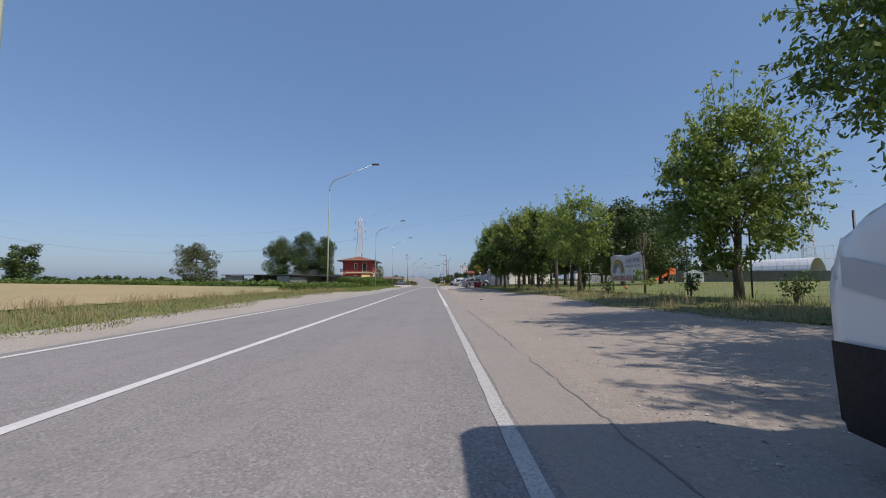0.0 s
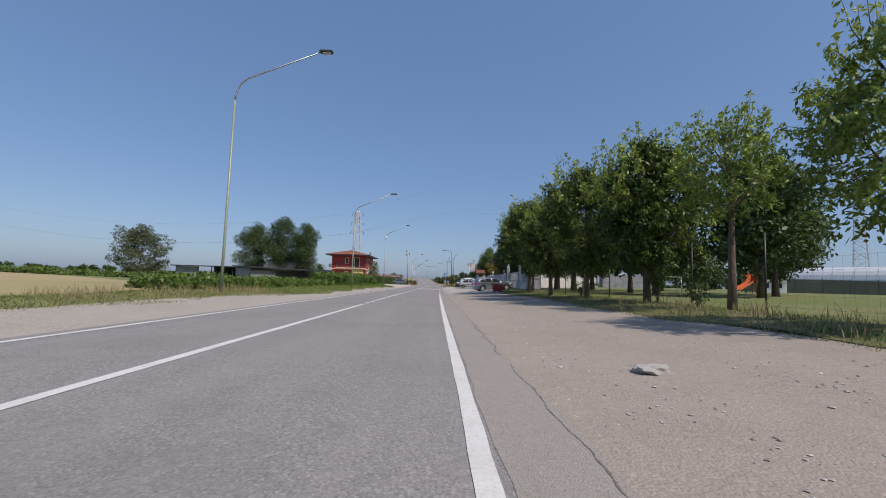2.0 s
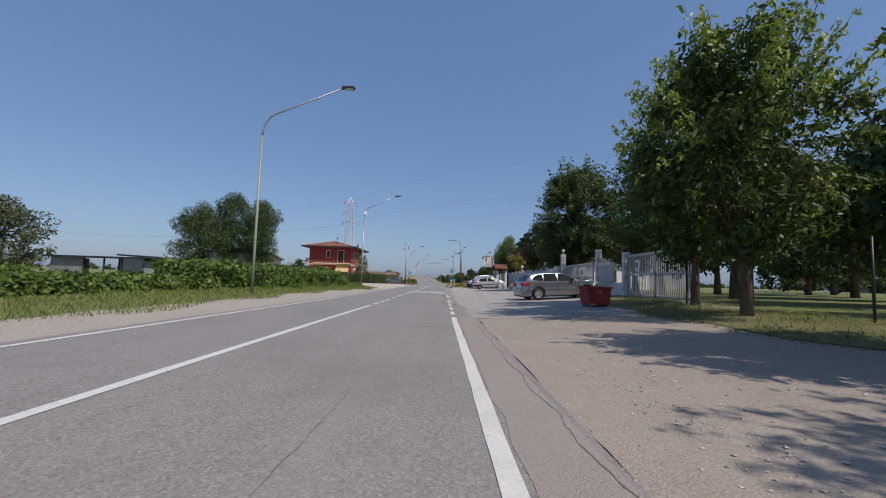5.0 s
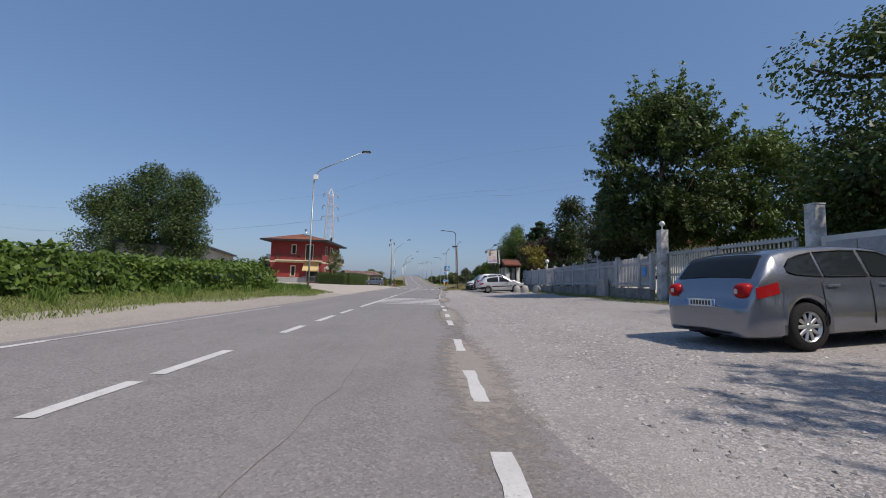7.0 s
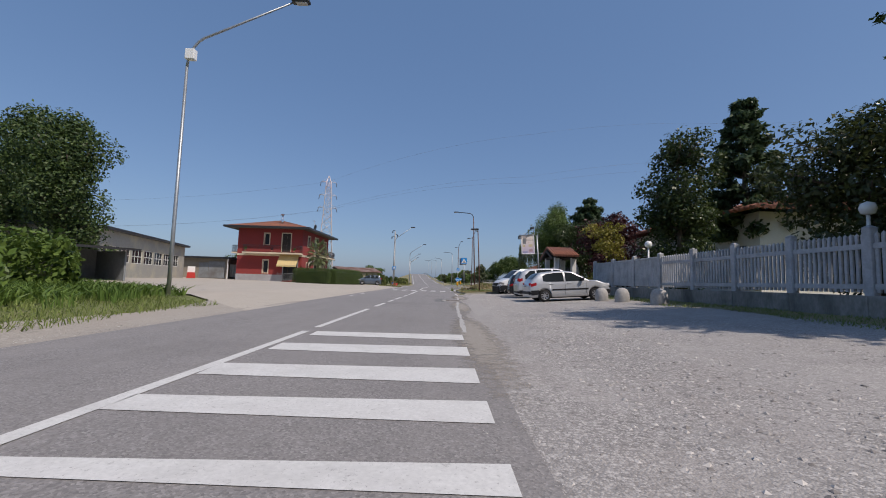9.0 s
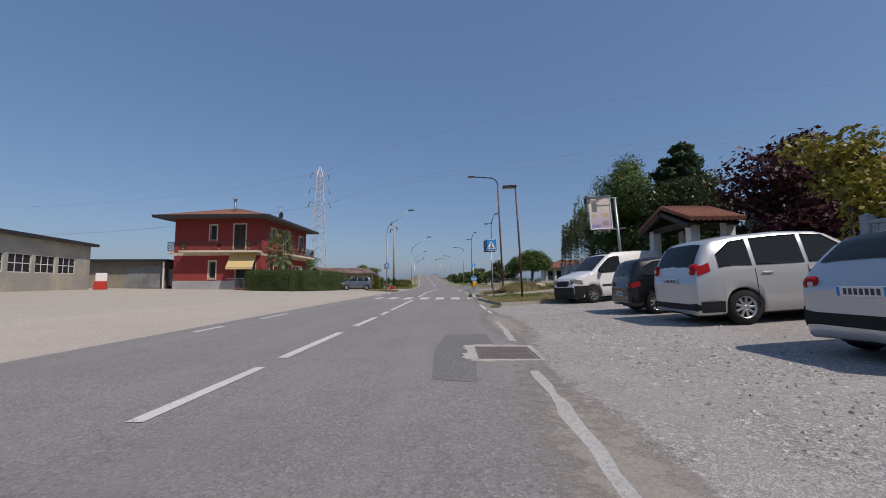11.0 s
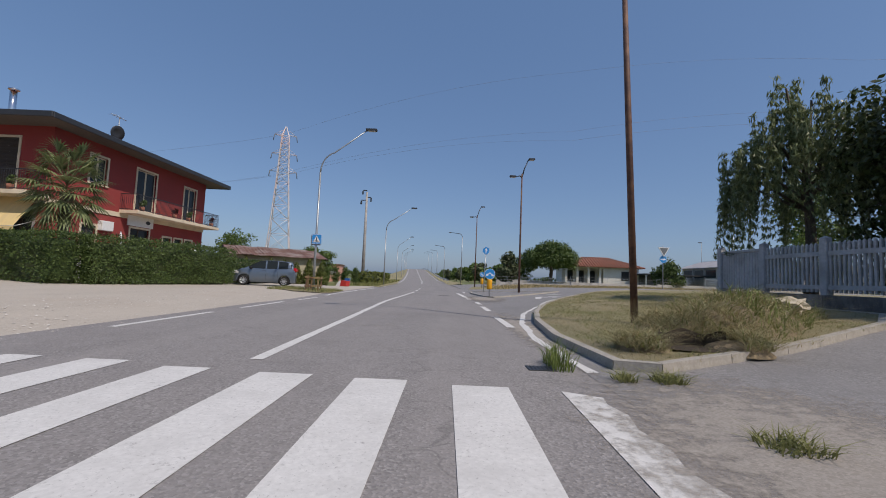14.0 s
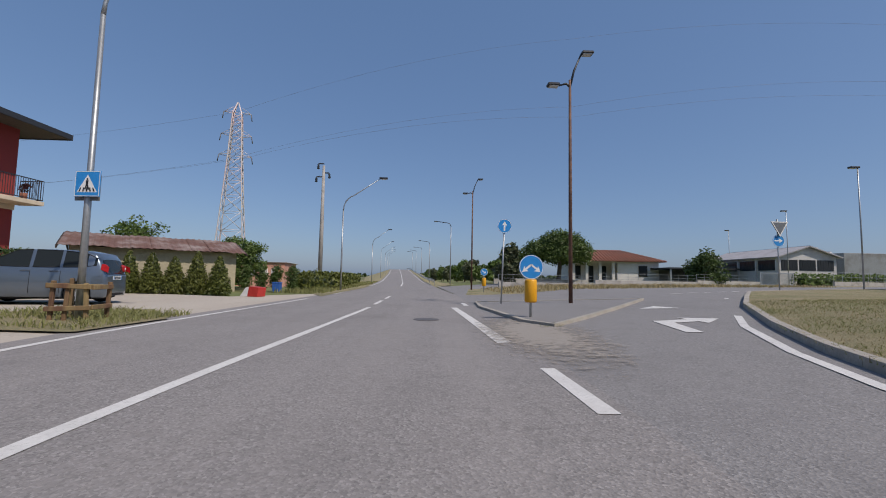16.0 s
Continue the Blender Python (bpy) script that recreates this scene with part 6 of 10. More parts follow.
for side in (0, 1):
    for k in range(9):
        x0, x1 = -0.4 + (BL + 0.8) * k / 9, -0.4 + (BL + 0.8) * (k + 1) / 9 + 0.06
        bm = bmesh.new()
        wob = 0.04 * math.sin(k * 2.1 + side)
        cols = 12
        rows = []
        for end in (0, 1):
            y, z = ((-0.5, 2.15) if end == 0 else (2.72, 2.98)) if side == 0 else ((5.9, 2.15) if end == 0 else (2.68, 2.98))
            rows.append([bm.verts.new((x0 + (x1 - x0) * j / cols, y, z + 0.02 * math.sin(j * math.pi / 2) + wob * 0.5 + 0.006 * (k % 2))) for j in range(cols + 1)])
        for j in range(cols):
            bm.faces.new((rows[0][j], rows[0][j + 1], rows[1][j + 1], rows[1][j]) if side == 0 else (rows[1][j], rows[1][j + 1], rows[0][j + 1], rows[0][j]))
        ext = bmesh.ops.extrude_face_region(bm, geom=bm.faces[:])
        bmesh.ops.translate(bm, vec=(0, 0, 0.02), verts=[g for g in ext["geom"] if isinstance(g, bmesh.types.BMVert)])
        part("roof_sheet", bm, rust_roof, barn)
for x in (-0.46, BL + 0.42):
    bm = bmesh.new()
    prism(bm, [(-0.55, 2.14), (2.7, 2.98), (5.95, 2.14), (5.95, 1.98), (2.7, 2.8), (-0.55, 1.98)], x, x + 0.05, m=Matrix(((0, 0, 1, 0), (1, 0, 0, 0), (0, 1, 0, 0), (0, 0, 0, 1))))
    part("barge_board", bm, M["darkwood"], barn)

ws = thing("workshop", pose(-27.0, 103.8, land(-29), 0, 0, 107), "low grey workshop with a long row of windows", "workshop")
WL = 21.5
holes = [(0.8 + 2.7 * k, 3.1 + 2.7 * k, 1.25, 2.6) for k in range(7)]
wall_with_openings("wall", WL, -0.3, 3.8, 0.25, holes, surface("dirty_concrete", (0.38, 0.37, 0.33), (0.3, 0.29, 0.26), 0.9, grain=7, third=(0.5, 0.45, 0.33), stain=0.5), ws, Matrix.Identity(4))
for h in holes:
    bm = bmesh.new()
    for k in range(4):
        x = h[0] + (h[1] - h[0]) * k / 3
        box(bm, x - 0.03, x + 0.03, 0.08, 0.13, h[2], h[3])
    for z in (h[2] + 0.03, (h[2] + h[3]) / 2, h[3] - 0.03):
        box(bm, h[0], h[1], 0.08, 0.13, z - 0.03, z + 0.03)
    w = part("window", bm, M["white_wall"], ws)
    part("pane", boxes((h[0], h[1], 0.1, 0.11, h[2], h[3])), M["window"], w)
part("wall", boxes((0, 0.25, 0.25, 8, -0.3, 3.8), (WL - 0.25, WL, 0.25, 8, -0.3, 3.8), (0, WL, 8, 8.25, -0.3, 3.8)), M["concrete"], ws)
part("roof", boxes((-0.4, WL + 0.4, -0.5, 8.5, 3.8, 4.05), bevel=0.03), M["dark_steel"], ws)

shed = thing("shed", pose(-30.2, 88.0, land(-30) + 0.2, 0, 0, 1.0), "low shed with grey sheet walls and a black roof", "shed")
part("wall", boxes((-13.5, -13.4, -2.0, 3, -0.3, 1.75), (-13.4, -9.8, -2.1, -2.0, -0.3, 1.7), (-9.8, 0.0, 2.9, 3.0, -0.3, 1.9), (-6, -5.9, -1.8, 2.9, -0.3, 1.75), (-0.1, 0, -2.0, 2.9, -0.3, 1.75)), M["shedwall"], shed)
bm = bmesh.new()
box(bm, -14.0, 0.3, -2.6, 3.3, 1.78, 1.95, turn=Matrix.Rotation(radians(1.2), 4, "X"))
part("roof", bm, M["black"], shed)
for x in (-9.7, -7.5, -4, -2):
    part("post", boxes((x - 0.06, x + 0.06, -2.2, -2.08, -0.3, 1.75)), M["darkwood"], shed)
shed2 = thing("shed", pose(-22.8, 89.0, land(-22) + 0.2, 0, 0, 68), "long low open shed with a dark sheet roof", "shed")
part("wall", boxes((-12, -11.9, 0.4, 3.4, -0.3, 1.6), (-12, 9, 3.3, 3.4, -0.3, 1.7), (2.0, 2.1, 0.6, 3.3, -0.3, 1.6), (8.9, 9.0, 0.4, 3.3, -0.3, 1.6), (-12, -7, 0.4, 0.5, -0.3, 1.4)), M["shedwall"], shed2)
bm = bmesh.new()
box(bm, -12.4, 9.4, -0.2, 3.8, 1.66, 1.8, turn=Matrix.Rotation(radians(3), 4, "X"))
part("roof", bm, M["black"], shed2)

low = thing("low_building", pose(-36.5, 131.0, land(-35), 0, 0, 4), "low flat-roofed garage with grey metal doors", "garage")
part("wall", boxes((-6, 5.2, 0, 0.2, -0.3, 2.7), (5.0, 5.2, 0.2, 5, -0.3, 2.7)), surface("garage_wall", (0.3, 0.26, 0.2), (0.25, 0.22, 0.17), 0.9, grain=6, third=(0.2, 0.17, 0.14)), low)
part("roof", boxes((-6.5, 5.8, -0.8, 5.4, 2.7, 2.95), bevel=0.03), M["dark_steel"], low)
part("door", boxes((1.2, 2.5, -0.06, -0.004, -0.1, 2.1), (2.56, 4.8, -0.06, -0.004, -0.1, 2.3), bevel=0.01), M["shedwall"], low)
part("post", boxes((5.4, 5.52, -0.7, -0.58, -0.3, 2.7)), M["signwhite"], low)
yg = thing("yard_gate", pose(-31.0, 132.0, land(-31)), "grey sheet-metal yard fence beside the house", "metal fence")
for k in range(3):
    part("panel", boxes((-0.3 + 0.62 * k, 0.28 + 0.62 * k, -0.03, 0.03, 0.1, 2.0), bevel=0.01), M["shedwall"], yg)
for x in (-0.36, 1.62):
    part("post", boxes((x - 0.04, x + 0.04, -0.04, 0.04, -0.1, 2.1)), M["galv"], yg)


# ---------------------------------------------------------------- white concrete fences, walls, gate
def picket_panel():
    bm = bmesh.new()
    for k in range(14):
        y = 0.1 + 2.0 * k / 13
        box(bm, -0.03, 0.03, y - 0.042, y + 0.042, 0.06, 1.36, 0.01)
        q = [bm.verts.new((sx * 0.03, y + sy * 0.042, 1.352)) for sx, sy in ((-1, -1), (1, -1), (1, 1), (-1, 1))]
        t = bm.verts.new((0, y, 1.42))
        for i in range(4):
            bm.faces.new((q[i], q[(i + 1) % 4], t))
    for z in (0.2, 1.1):
        box(bm, -0.05, -0.031, 0.02, 2.18, z - 0.06, z + 0.06)
    return bm


M["wall_black"] = surface("black_stained_concrete", (0.13, 0.125, 0.12), (0.08, 0.078, 0.075), 0.95, grain=7, third=(0.3, 0.29, 0.28), stain=1.6, relief=0.5, stretch=(1, 1, 0.5))


def fence_run(name, x, ys, base_z, wall_h, label, solid_from=1e9, turn=0.0, wall="wallstone"):
    e = thing(name, pose(x, ys[0], base_z, 0, 0, turn), label, "fence")
    for k, (a, b) in enumerate(zip(ys, ys[1:])):
        L = b - a
        part("wall", boxes((-0.12, 0.12, a - ys[0] + 0.003, b - ys[0] - 0.003, -0.5, wall_h), bevel=0.015), M[wall], e)
        if a < solid_from:
            bm = picket_panel()
            bmesh.ops.transform(bm, matrix=Matrix.Translation((0, a - ys[0] + 0.06, wall_h)) @ Matrix.Diagonal((1, (L - 0.12) / 2.2, 1, 1)), verts=bm.verts[:])
            part("picket_panel", bm, M["whitefence"], e)
        else:
            bm = bmesh.new()
            for j in range(15):
                y = a - ys[0] + 0.1 + (L - 0.2) * (j + 0.5) / 15
                box(bm, -0.03, 0.03, y - L * 0.028, y + L * 0.028, wall_h + 0.08, wall_h + 1.3, 0.01)
            box(bm, -0.05, 0.05, a - ys[0] + 0.06, b - ys[0] - 0.06, wall_h + 1.302, wall_h + 1.4, 0.015)
            box(bm, 0.032, 0.05, a - ys[0] + 0.06, b - ys[0] - 0.06, wall_h + 0.06, wall_h + 1.302)
            part("slat_panel", bm, M["whitefence"], e)
    for y in ys:
        bm = bmesh.new()
        box(bm, -0.1, 0.1, y - ys[0] - 0.1, y - ys[0] + 0.1, wall_h * 0.9, wall_h + 1.52, 0.02)
        q = [bm.verts.new((sx * 0.1, y - ys[0] + sy * 0.1, wall_h + 1.515)) for sx, sy in ((-1, -1), (1, -1), (1, 1), (-1, 1))]
        t = bm.verts.new((0, y - ys[0], wall_h + 1.58))
        for i in range(4):
            bm.faces.new((q[i], q[(i + 1) % 4], t))
        part("post", bm, M["whitefence"], e)
    return e


fence_run("white_fence", 9.4, [73.45, 74.45, 76.75, 79.0, 81.15, 83.2, 85.35, 87.55, 89.9, 92.3, 94.8, 97.5], 0.48, 0.5, "white concrete picket fence on a mossy wall", 89.0)
fence_run("white_fence", 9.75, [108.4, 110.7, 113.1, 115.2, 117.5, 119.0, 120.9, 123.0, 125.0], 0.5, 0.45, "white concrete picket fence on a dark stained wall", 122.0, wall="wall_black")
fence_run("white_fence", 9.9, [125.25 + 2.25 * k for k in range(8)], 0.5, 0.45, "grey-white slatted fence along the side street", 0.0, -39.7)
e = thing("wall_buttress", pose(9.12, 78.0, 0.46), "tapered grey concrete slab against the wall", "concrete block")
part("block", prism(bmesh.new(), [(-0.62, -0.05), (0.62, -0.05), (0.5, 0.95), (-0.5, 0.95)], -0.1, 0.1, m=Matrix.Rotation(math.pi / 2, 4, "Z") @ Matrix.Rotation(math.pi / 2, 4, "X")), M["concrete"], e)


M["pillar_paint"] = surface("flaking_white_paint", (0.68, 0.68, 0.68), (0.6, 0.6, 0.6), 0.85, grain=10, third=(0.2, 0.19, 0.18), stain=2.2, relief=0.3)


def pillar(x, y, h, label, w=0.16, globe=False):
    z = land(x, y)
    e = thing("gate_pillar", pose(x, y, z), label, "gate pillar", "pillars of the gate")
    bm = bmesh.new()
    box(bm, -w, w, -w, w, -0.2, h, 0.02)
    part("shaft", bm, M["pillar_paint"], e)
    part("cap", boxes((-w - 0.008, w + 0.008, -w - 0.008, w + 0.008, h + 0.002, h + 0.05), bevel=0.015), M["pillar_paint"], e)
    if globe:
        part("globe_lamp", lathe(bmesh.new(), [(0.03, h + 0.08), (0.03, h + 0.2), (0.06, h + 0.22), (0.11, h + 0.29), (0.11, h + 0.36), (0.06, h + 0.43), (0.0, h + 0.44)], 14), M["bulb"], e, "opal glass globe")
    return e


pillar(10.0, 62.6, 2.35, "white rendered gate pillar, square and worn")
pillar(10.0, 66.5, 2.8, "tall flaking white gate pillar")
pillar(9.72, 73.2, 2.95, "tall white gate pillar with a globe lamp", 0.17, True)


def bar_gate(x, y0, y1, h, label, sign_at):
    z = land(x, y0)
    e = thing("metal_gate", pose(x, y0, z), label, "gate")
    L = y1 - y0
    half = L / 2
    for k in range(2):
        a, b = k * half + 0.02, (k + 1) * half - 0.02
        bm = bmesh.new()
        for r in ((a, a + 0.07), (b - 0.07, b)):
            box(bm, -0.035, 0.035, r[0], r[1], 0.05, h)
        for zz in (0.08, h * 0.55, h):
            box(bm, -0.035, 0.035, a, b, zz - 0.05, zz + 0.05)
        leaf_part = part("gate_frame", bm, M["galv"], e)
        n = int((b - a) / 0.15)
        for j in range(1, n):
            y = a + (b - a) * j / n
            part("bar", boxes((-0.012, 0.012, y - 0.024, y + 0.024, 0.1, h + 0.1)), M["whitefence"], leaf_part)
    if sign_at:
        L = sign_at + 1.125
        part("sign_plate", boxes((-0.06, -0.045, L - 1.35, L - 0.9, h - 1.05, h - 0.25), bevel=0.004), M["signwhite"], e, "white no-parking plate")
        bm = bmesh.new()
        lathe(bm, [(0.0, 0.0), (0.17, 0.0), (0.17, 0.006), (0.0, 0.006)], 24)
        bmesh.ops.transform(bm, matrix=Matrix.Translation((-0.062, L - 1.125, h - 0.5)) @ Matrix.Rotation(-math.pi / 2, 4, "Y"), verts=bm.verts[:])
        part("sign_disc", bm, M["signblue"], e)
        bm = bmesh.new()
        for k in range(24):
            a, b = 6.2832 * k / 24, 6.2832 * (k + 1) / 24
            bm.faces.new([bm.verts.new((-0.07, L - 1.125 + r * math.cos(t), h - 0.5 + r * math.sin(t))) for r, t in ((0.17, a), (0.17, b), (0.135, b), (0.135, a))])
        box(bm, -0.071, -0.069, L - 1.29, L - 0.96, h - 0.515, h - 0.485, turn=Matrix.Translation((0, L - 1.125, h - 0.5)) @ Matrix.Rotation(radians(45), 4, "X") @ Matrix.Translation((0, -(L - 1.125), -(h - 0.5))))
        part("sign_ring", bm, M["signred"], e)
        part("sign_text", boxes((-0.064, -0.061, L - 1.27, L - 0.98, h - 0.82, h - 0.78), (-0.064, -0.061, L - 1.3, L - 0.95, h - 0.9, h - 0.87), (-0.064, -0.061, L - 1.25, L - 1.0, h - 0.97, h - 0.945)), M["platebar"], e)
    return e


bar_gate(10.0, 56.6, 62.35, 2.15, "wide grey steel bar gate with white slats", 4.62)
bar_gate(9.8, 66.8, 72.98, 1.95, "white steel bar gate with a dark centre post", 2.0)
e = thing("gate_wall", pose(10.05, 62.85, land(10)), "white rendered wall with a meter cabinet", "wall")
part("wall", boxes((-0.12, 0.12, 1.6, 3.45, -0.3, 1.95), (-0.12, 0.12, 0.0, 1.597, -0.3, 0.75), bevel=0.015), M["white_wall"], e)
part("cabinet_door", boxes((-0.15, -0.121, 1.75, 2.5, 0.4, 1.8), (-0.15, -0.121, 2.53, 3.3, 0.4, 1.8), bevel=0.008), M["whitefence"], e)
part("meter_box", boxes((-0.3, -0.123, 0.75, 1.5, 0.78, 1.45), bevel=0.02), M["whitefence"], e, "grey meter box")

# ---------------------------------------------------------------- porch and restaurant behind
porch = thing("porch", pose(0, 0, land(9.5)), "open porch with a red tiled gable roof", "porch")
X0, X1, Y0, Y1, ZE, ZR = 8.0, 9.95, 102.1, 106.0, 3.0 - land(9.5), 3.72 - land(9.5)
YM = (Y0 + Y1) / 2
for s, ya in ((-1, Y0), (1, Y1)):
    bm = bmesh.new()
    bm.faces.new([bm.verts.new(p) for p in ((X0, ya, ZE), (X1, ya, ZE), (X1, YM, ZR), (X0, YM, ZR))])
    bmesh.ops.solidify(bm, geom=bm.faces[:], thickness=0.12)
    sl = part("roof_slope", bm, M["darkwood"], porch)
    bm = bmesh.new()
    n = 10
    for k in range(n):
        x = X0 + (X1 - X0) * (k + 0.5) / n
        tube(bm, [(x, ya - s * -0.06, ZE + 0.16), (x, YM, ZR + 0.16)], 0.1, 5)
    part("roof_tiles", bm, M["rooftile"], sl)
    part("rafter", boxes((X0 - 0.04, X0 + 0.08, min(ya, YM), max(ya, YM), -0.08, 0.08)), M["darkwood"], sl).matrix_basis = Matrix.Translation((0, (ya + YM) / 2, (ZE + ZR) / 2 - 0.1)) @ Matrix.Rotation(math.atan2(ZR - ZE, YM - ya) if s < 0 else math.atan2(ZR - ZE, YM - ya) + math.pi, 4, "X") @ Matrix.Translation((0, -(min(ya, YM) + max(ya, YM)) / 2, 0))
for x in (8.45, 9.7):
    for y in (102.7, 105.4):
        part("column", boxes((x - 0.17, x + 0.17, y - 0.17, y + 0.17, -0.3, ZE + 0.1), bevel=0.015), M["white_wall"], porch)
for x in (8.45, 9.7):
    part("beam", boxes((x - 0.14, x + 0.14, 102.3, 105.8, ZE - 0.02, ZE + 0.18)), M["darkwood"], porch)
bm = bmesh.new()
lathe(bm, [(0.0, 0.0), (0.14, 0.0), (0.15, 0.06), (0.1, 0.12), (0.12, 0.3), (0.15, 0.5), (0.11, 0.62), (0.14, 0.74), (0.13, 0.84), (0.05, 0.88), (0.085, 0.95), (0.08, 1.04), (0.0, 1.08)], 14)
for v in bm.verts:
    v.co.x += 0.04 * math.sin(v.co.z * 5)
    v.co.y *= 0.75
statue = finish("garden_statue", bm, M["white_wall"])
statue.location = (11.2, 106.3, land(11.2) + 1.15)
tagged(statue, "plain white stone garden statue standing on a pedestal", "statue")
e = thing("pedestal", pose(11.2, 106.3, land(11.2)), "white turned stone pedestal under the statue", "pedestal")
part("shaft", lathe(bmesh.new(), [(0.0, -0.1), (0.24, -0.1), (0.24, 0.12), (0.17, 0.2), (0.13, 0.5), (0.14, 0.8), (0.19, 0.98), (0.23, 1.02), (0.23, 1.15), (0.0, 1.15)], 16), M["white_wall"], e)
e = thing("iron_gate", pose(9.95, 105.9, land(9.95), 0, 0, 42), "dark wrought iron gate leaf standing open", "gate")
part("gate_frame", boxes((0.0, 0.05, -0.025, 0.025, -0.05, 1.9), (1.15, 1.2, -0.025, 0.025, 0.05, 1.9), (0.05, 1.15, -0.02, 0.02, 0.12, 0.17), (0.05, 1.15, -0.02, 0.02, 1.0, 1.05), (0.05, 1.15, -0.02, 0.02, 1.78, 1.83)), M["dark_steel"], e)
for k in range(8):
    part("bar", tube(bmesh.new(), [(0.17 + 0.12 * k, 0, 0.1), (0.17 + 0.12 * k, 0, 1.98)], 0.012, 6), M["dark_steel"], e)
rest = thing("restaurant", pose(0, 0, land(22)), "white restaurant building with a red tiled roof behind trees", "house")
for r in ((17, 17.3, 94, 112, -0.3, 4.6), (17.3, 27, 94, 94.3, -0.3, 4.6), (17.3, 27, 111.7, 112, -0.3, 4.6), (27, 27.3, 94, 112, -0.3, 4.6)):
    part("wall", boxes(r), M["white_wall"], rest)
hip_roof(rest, 15.8, 28.4, 92.8, 113.2, 4.6, 2.0, 6.0, M["rooftile"], True, 0.4)
for k in range(6):
    bm = boxes((16.97, 16.995, 95 + 2.8 * k, 96.2 + 2.8 * k, 1.2, 2.8))
    part("window", bm, M["window"], rest)

# ---------------------------------------------------------------- villa, factory, long walls beyond the junction
villa = thing("villa", pose(29.6, 188, land(30), 0, 0, -6) @ Matrix.Scale(1.17, 4), "white villa with an arched porch and a red hip roof", "house")
for r in ((0.3, 5.8, 0, 0.3, -0.3, 2.9), (5.5, 5.8, 0.3, 8, -0.3, 2.9), (-5.9, 0.3, 2.2, 2.5, -0.3, 2.9), (0.3, 0.6, 0.3, 2.2, -0.3, 2.9), (-5.9, -5.6, 2.5, 8, -0.3, 2.9), (-5.9, 5.8, 8, 8.3, -0.3, 2.9)):
    part("wall", boxes(r), M["white_wall"], villa)
for x in (-5.6, -3.8, -2.0, -0.2):
    part("column", boxes((x - 0.18, x + 0.18, 0.0, 0.36, -0.3, 2.7)), M["white_wall"], villa)
part("beam", boxes((-5.9, 0.297, 0, 0.4, 2.702, 2.95)), M["white_wall"], villa)
for x0, x1, z0 in ((-5.0, -4.2, 0.6), (-3.2, -2.4, 0.1), (-1.4, -0.6, 0.1), (3.2, 4.2, 1.0)):
    back = x1 < 0
    w = part("window", boxes((x0 - 0.08, x1 + 0.08, (2.14 if back else -0.06), (2.19 if back else -0.01), z0 - 0.08, 2.38)), M["darkwood"], villa)
    part("pane", boxes((x0, x1, (2.1 if back else -0.1), (2.135 if back else -0.065), z0, 2.3)), M["window"], w)
hip_roof(villa, -6.6, 6.5, -0.8, 9.0, 2.95, 1.75, 4.4, M["rooftile"], True, 0.45)

fac = thing("factory", pose(45.4, 175.0, land(48, 175), 0, 0, -3), "white gabled industrial hall with bands of windows", "factory")
FW, FD, FE, FR = 7.4, 15.0, 3.7, 5.0
pale = surface("pale_concrete_panel", (0.62, 0.6, 0.57), (0.55, 0.53, 0.5), 0.85, grain=8, third=(0.45, 0.43, 0.4), stain=0.5, relief=0.1)
YZ = Matrix(((1, 0, 0, 0), (0, 0, 1, 0), (0, 1, 0, 0), (0, 0, 0, 1)))
for y in (0.0, FD - 0.25):
    part("gable_wall", prism(bmesh.new(), [(0, -0.3), (FW, -0.3), (FW, FE), (FW / 2, FR), (0, FE)], y, y + 0.25, m=YZ), pale, fac)
for x in (0.0, FW - 0.25):
    part("side_wall", boxes((x, x + 0.25, 0.25, FD - 0.25, -0.3, FE)), pale, fac)
for s_ in (-1, 1):
    bm = bmesh.new()
    L = math.hypot(FW / 2, FR - FE) + 0.5
    box(bm, -0.1, L, -0.5, FD + 0.4, 0.0, 0.14, turn=Matrix.Translation((FW / 2, 0, FR + 0.02)) @ (Matrix.Rotation(math.atan2(FR - FE, FW / 2), 4, "Y") if s_ > 0 else Matrix.Scale(-1, 4, (1, 0, 0)) @ Matrix.Rotation(math.atan2(FR - FE, FW / 2), 4, "Y")))
    bmesh.ops.recalc_face_normals(bm, faces=bm.faces[:])
    part("roof_slope", bm, M["plinth"], fac)
for k in range(3):
    a0 = 0.3 + 2.32 * k
    w = part("window", boxes((a0, a0 + 2.1, -0.05, -0.004, 1.9, 3.3)), M["dark_steel"], fac)
    for j in range(6):
        part("pane", boxes((a0 + 0.05 + 0.34 * j, a0 + 0.36 + 0.34 * j, -0.07, -0.052, 1.96, 3.24)), M["window"], w)
for k in range(4):
    a0 = 0.5 + 3.6 * k
    w = part("window", boxes((-0.05, -0.004, a0, a0 + 3.1, 1.9, 3.3)), M["dark_steel"], fac)
    for j in range(5):
        part("pane", boxes((-0.07, -0.052, a0 + 0.06 + 0.6 * j, a0 + 0.6 + 0.6 * j, 1.96, 3.24)), M["window"], w)
    part("pilaster", boxes((-0.18, -0.004, a0 - 0.32, a0 - 0.1, -0.3, FE)), pale, fac)
part("canopy", boxes((-11.0, -0.6, 6, 13, 2.0, 2.25)), M["dark_steel"], fac)
for x in (-10.8, -7.5, -4):
    part("post", boxes((x, x + 0.2, 6.2, 6.4, -0.3, 2.0)), M["galv"], fac)
part("back_wall", boxes((-10.8, -0.7, 12.5, 12.8, -0.3, 2.0)), M["shedwall"], fac)
e = thing("factory_gate", pose(35.0, 165.6, land(36, 165), 0, 0, 4), "grey steel sliding gate before the factory", "gate")
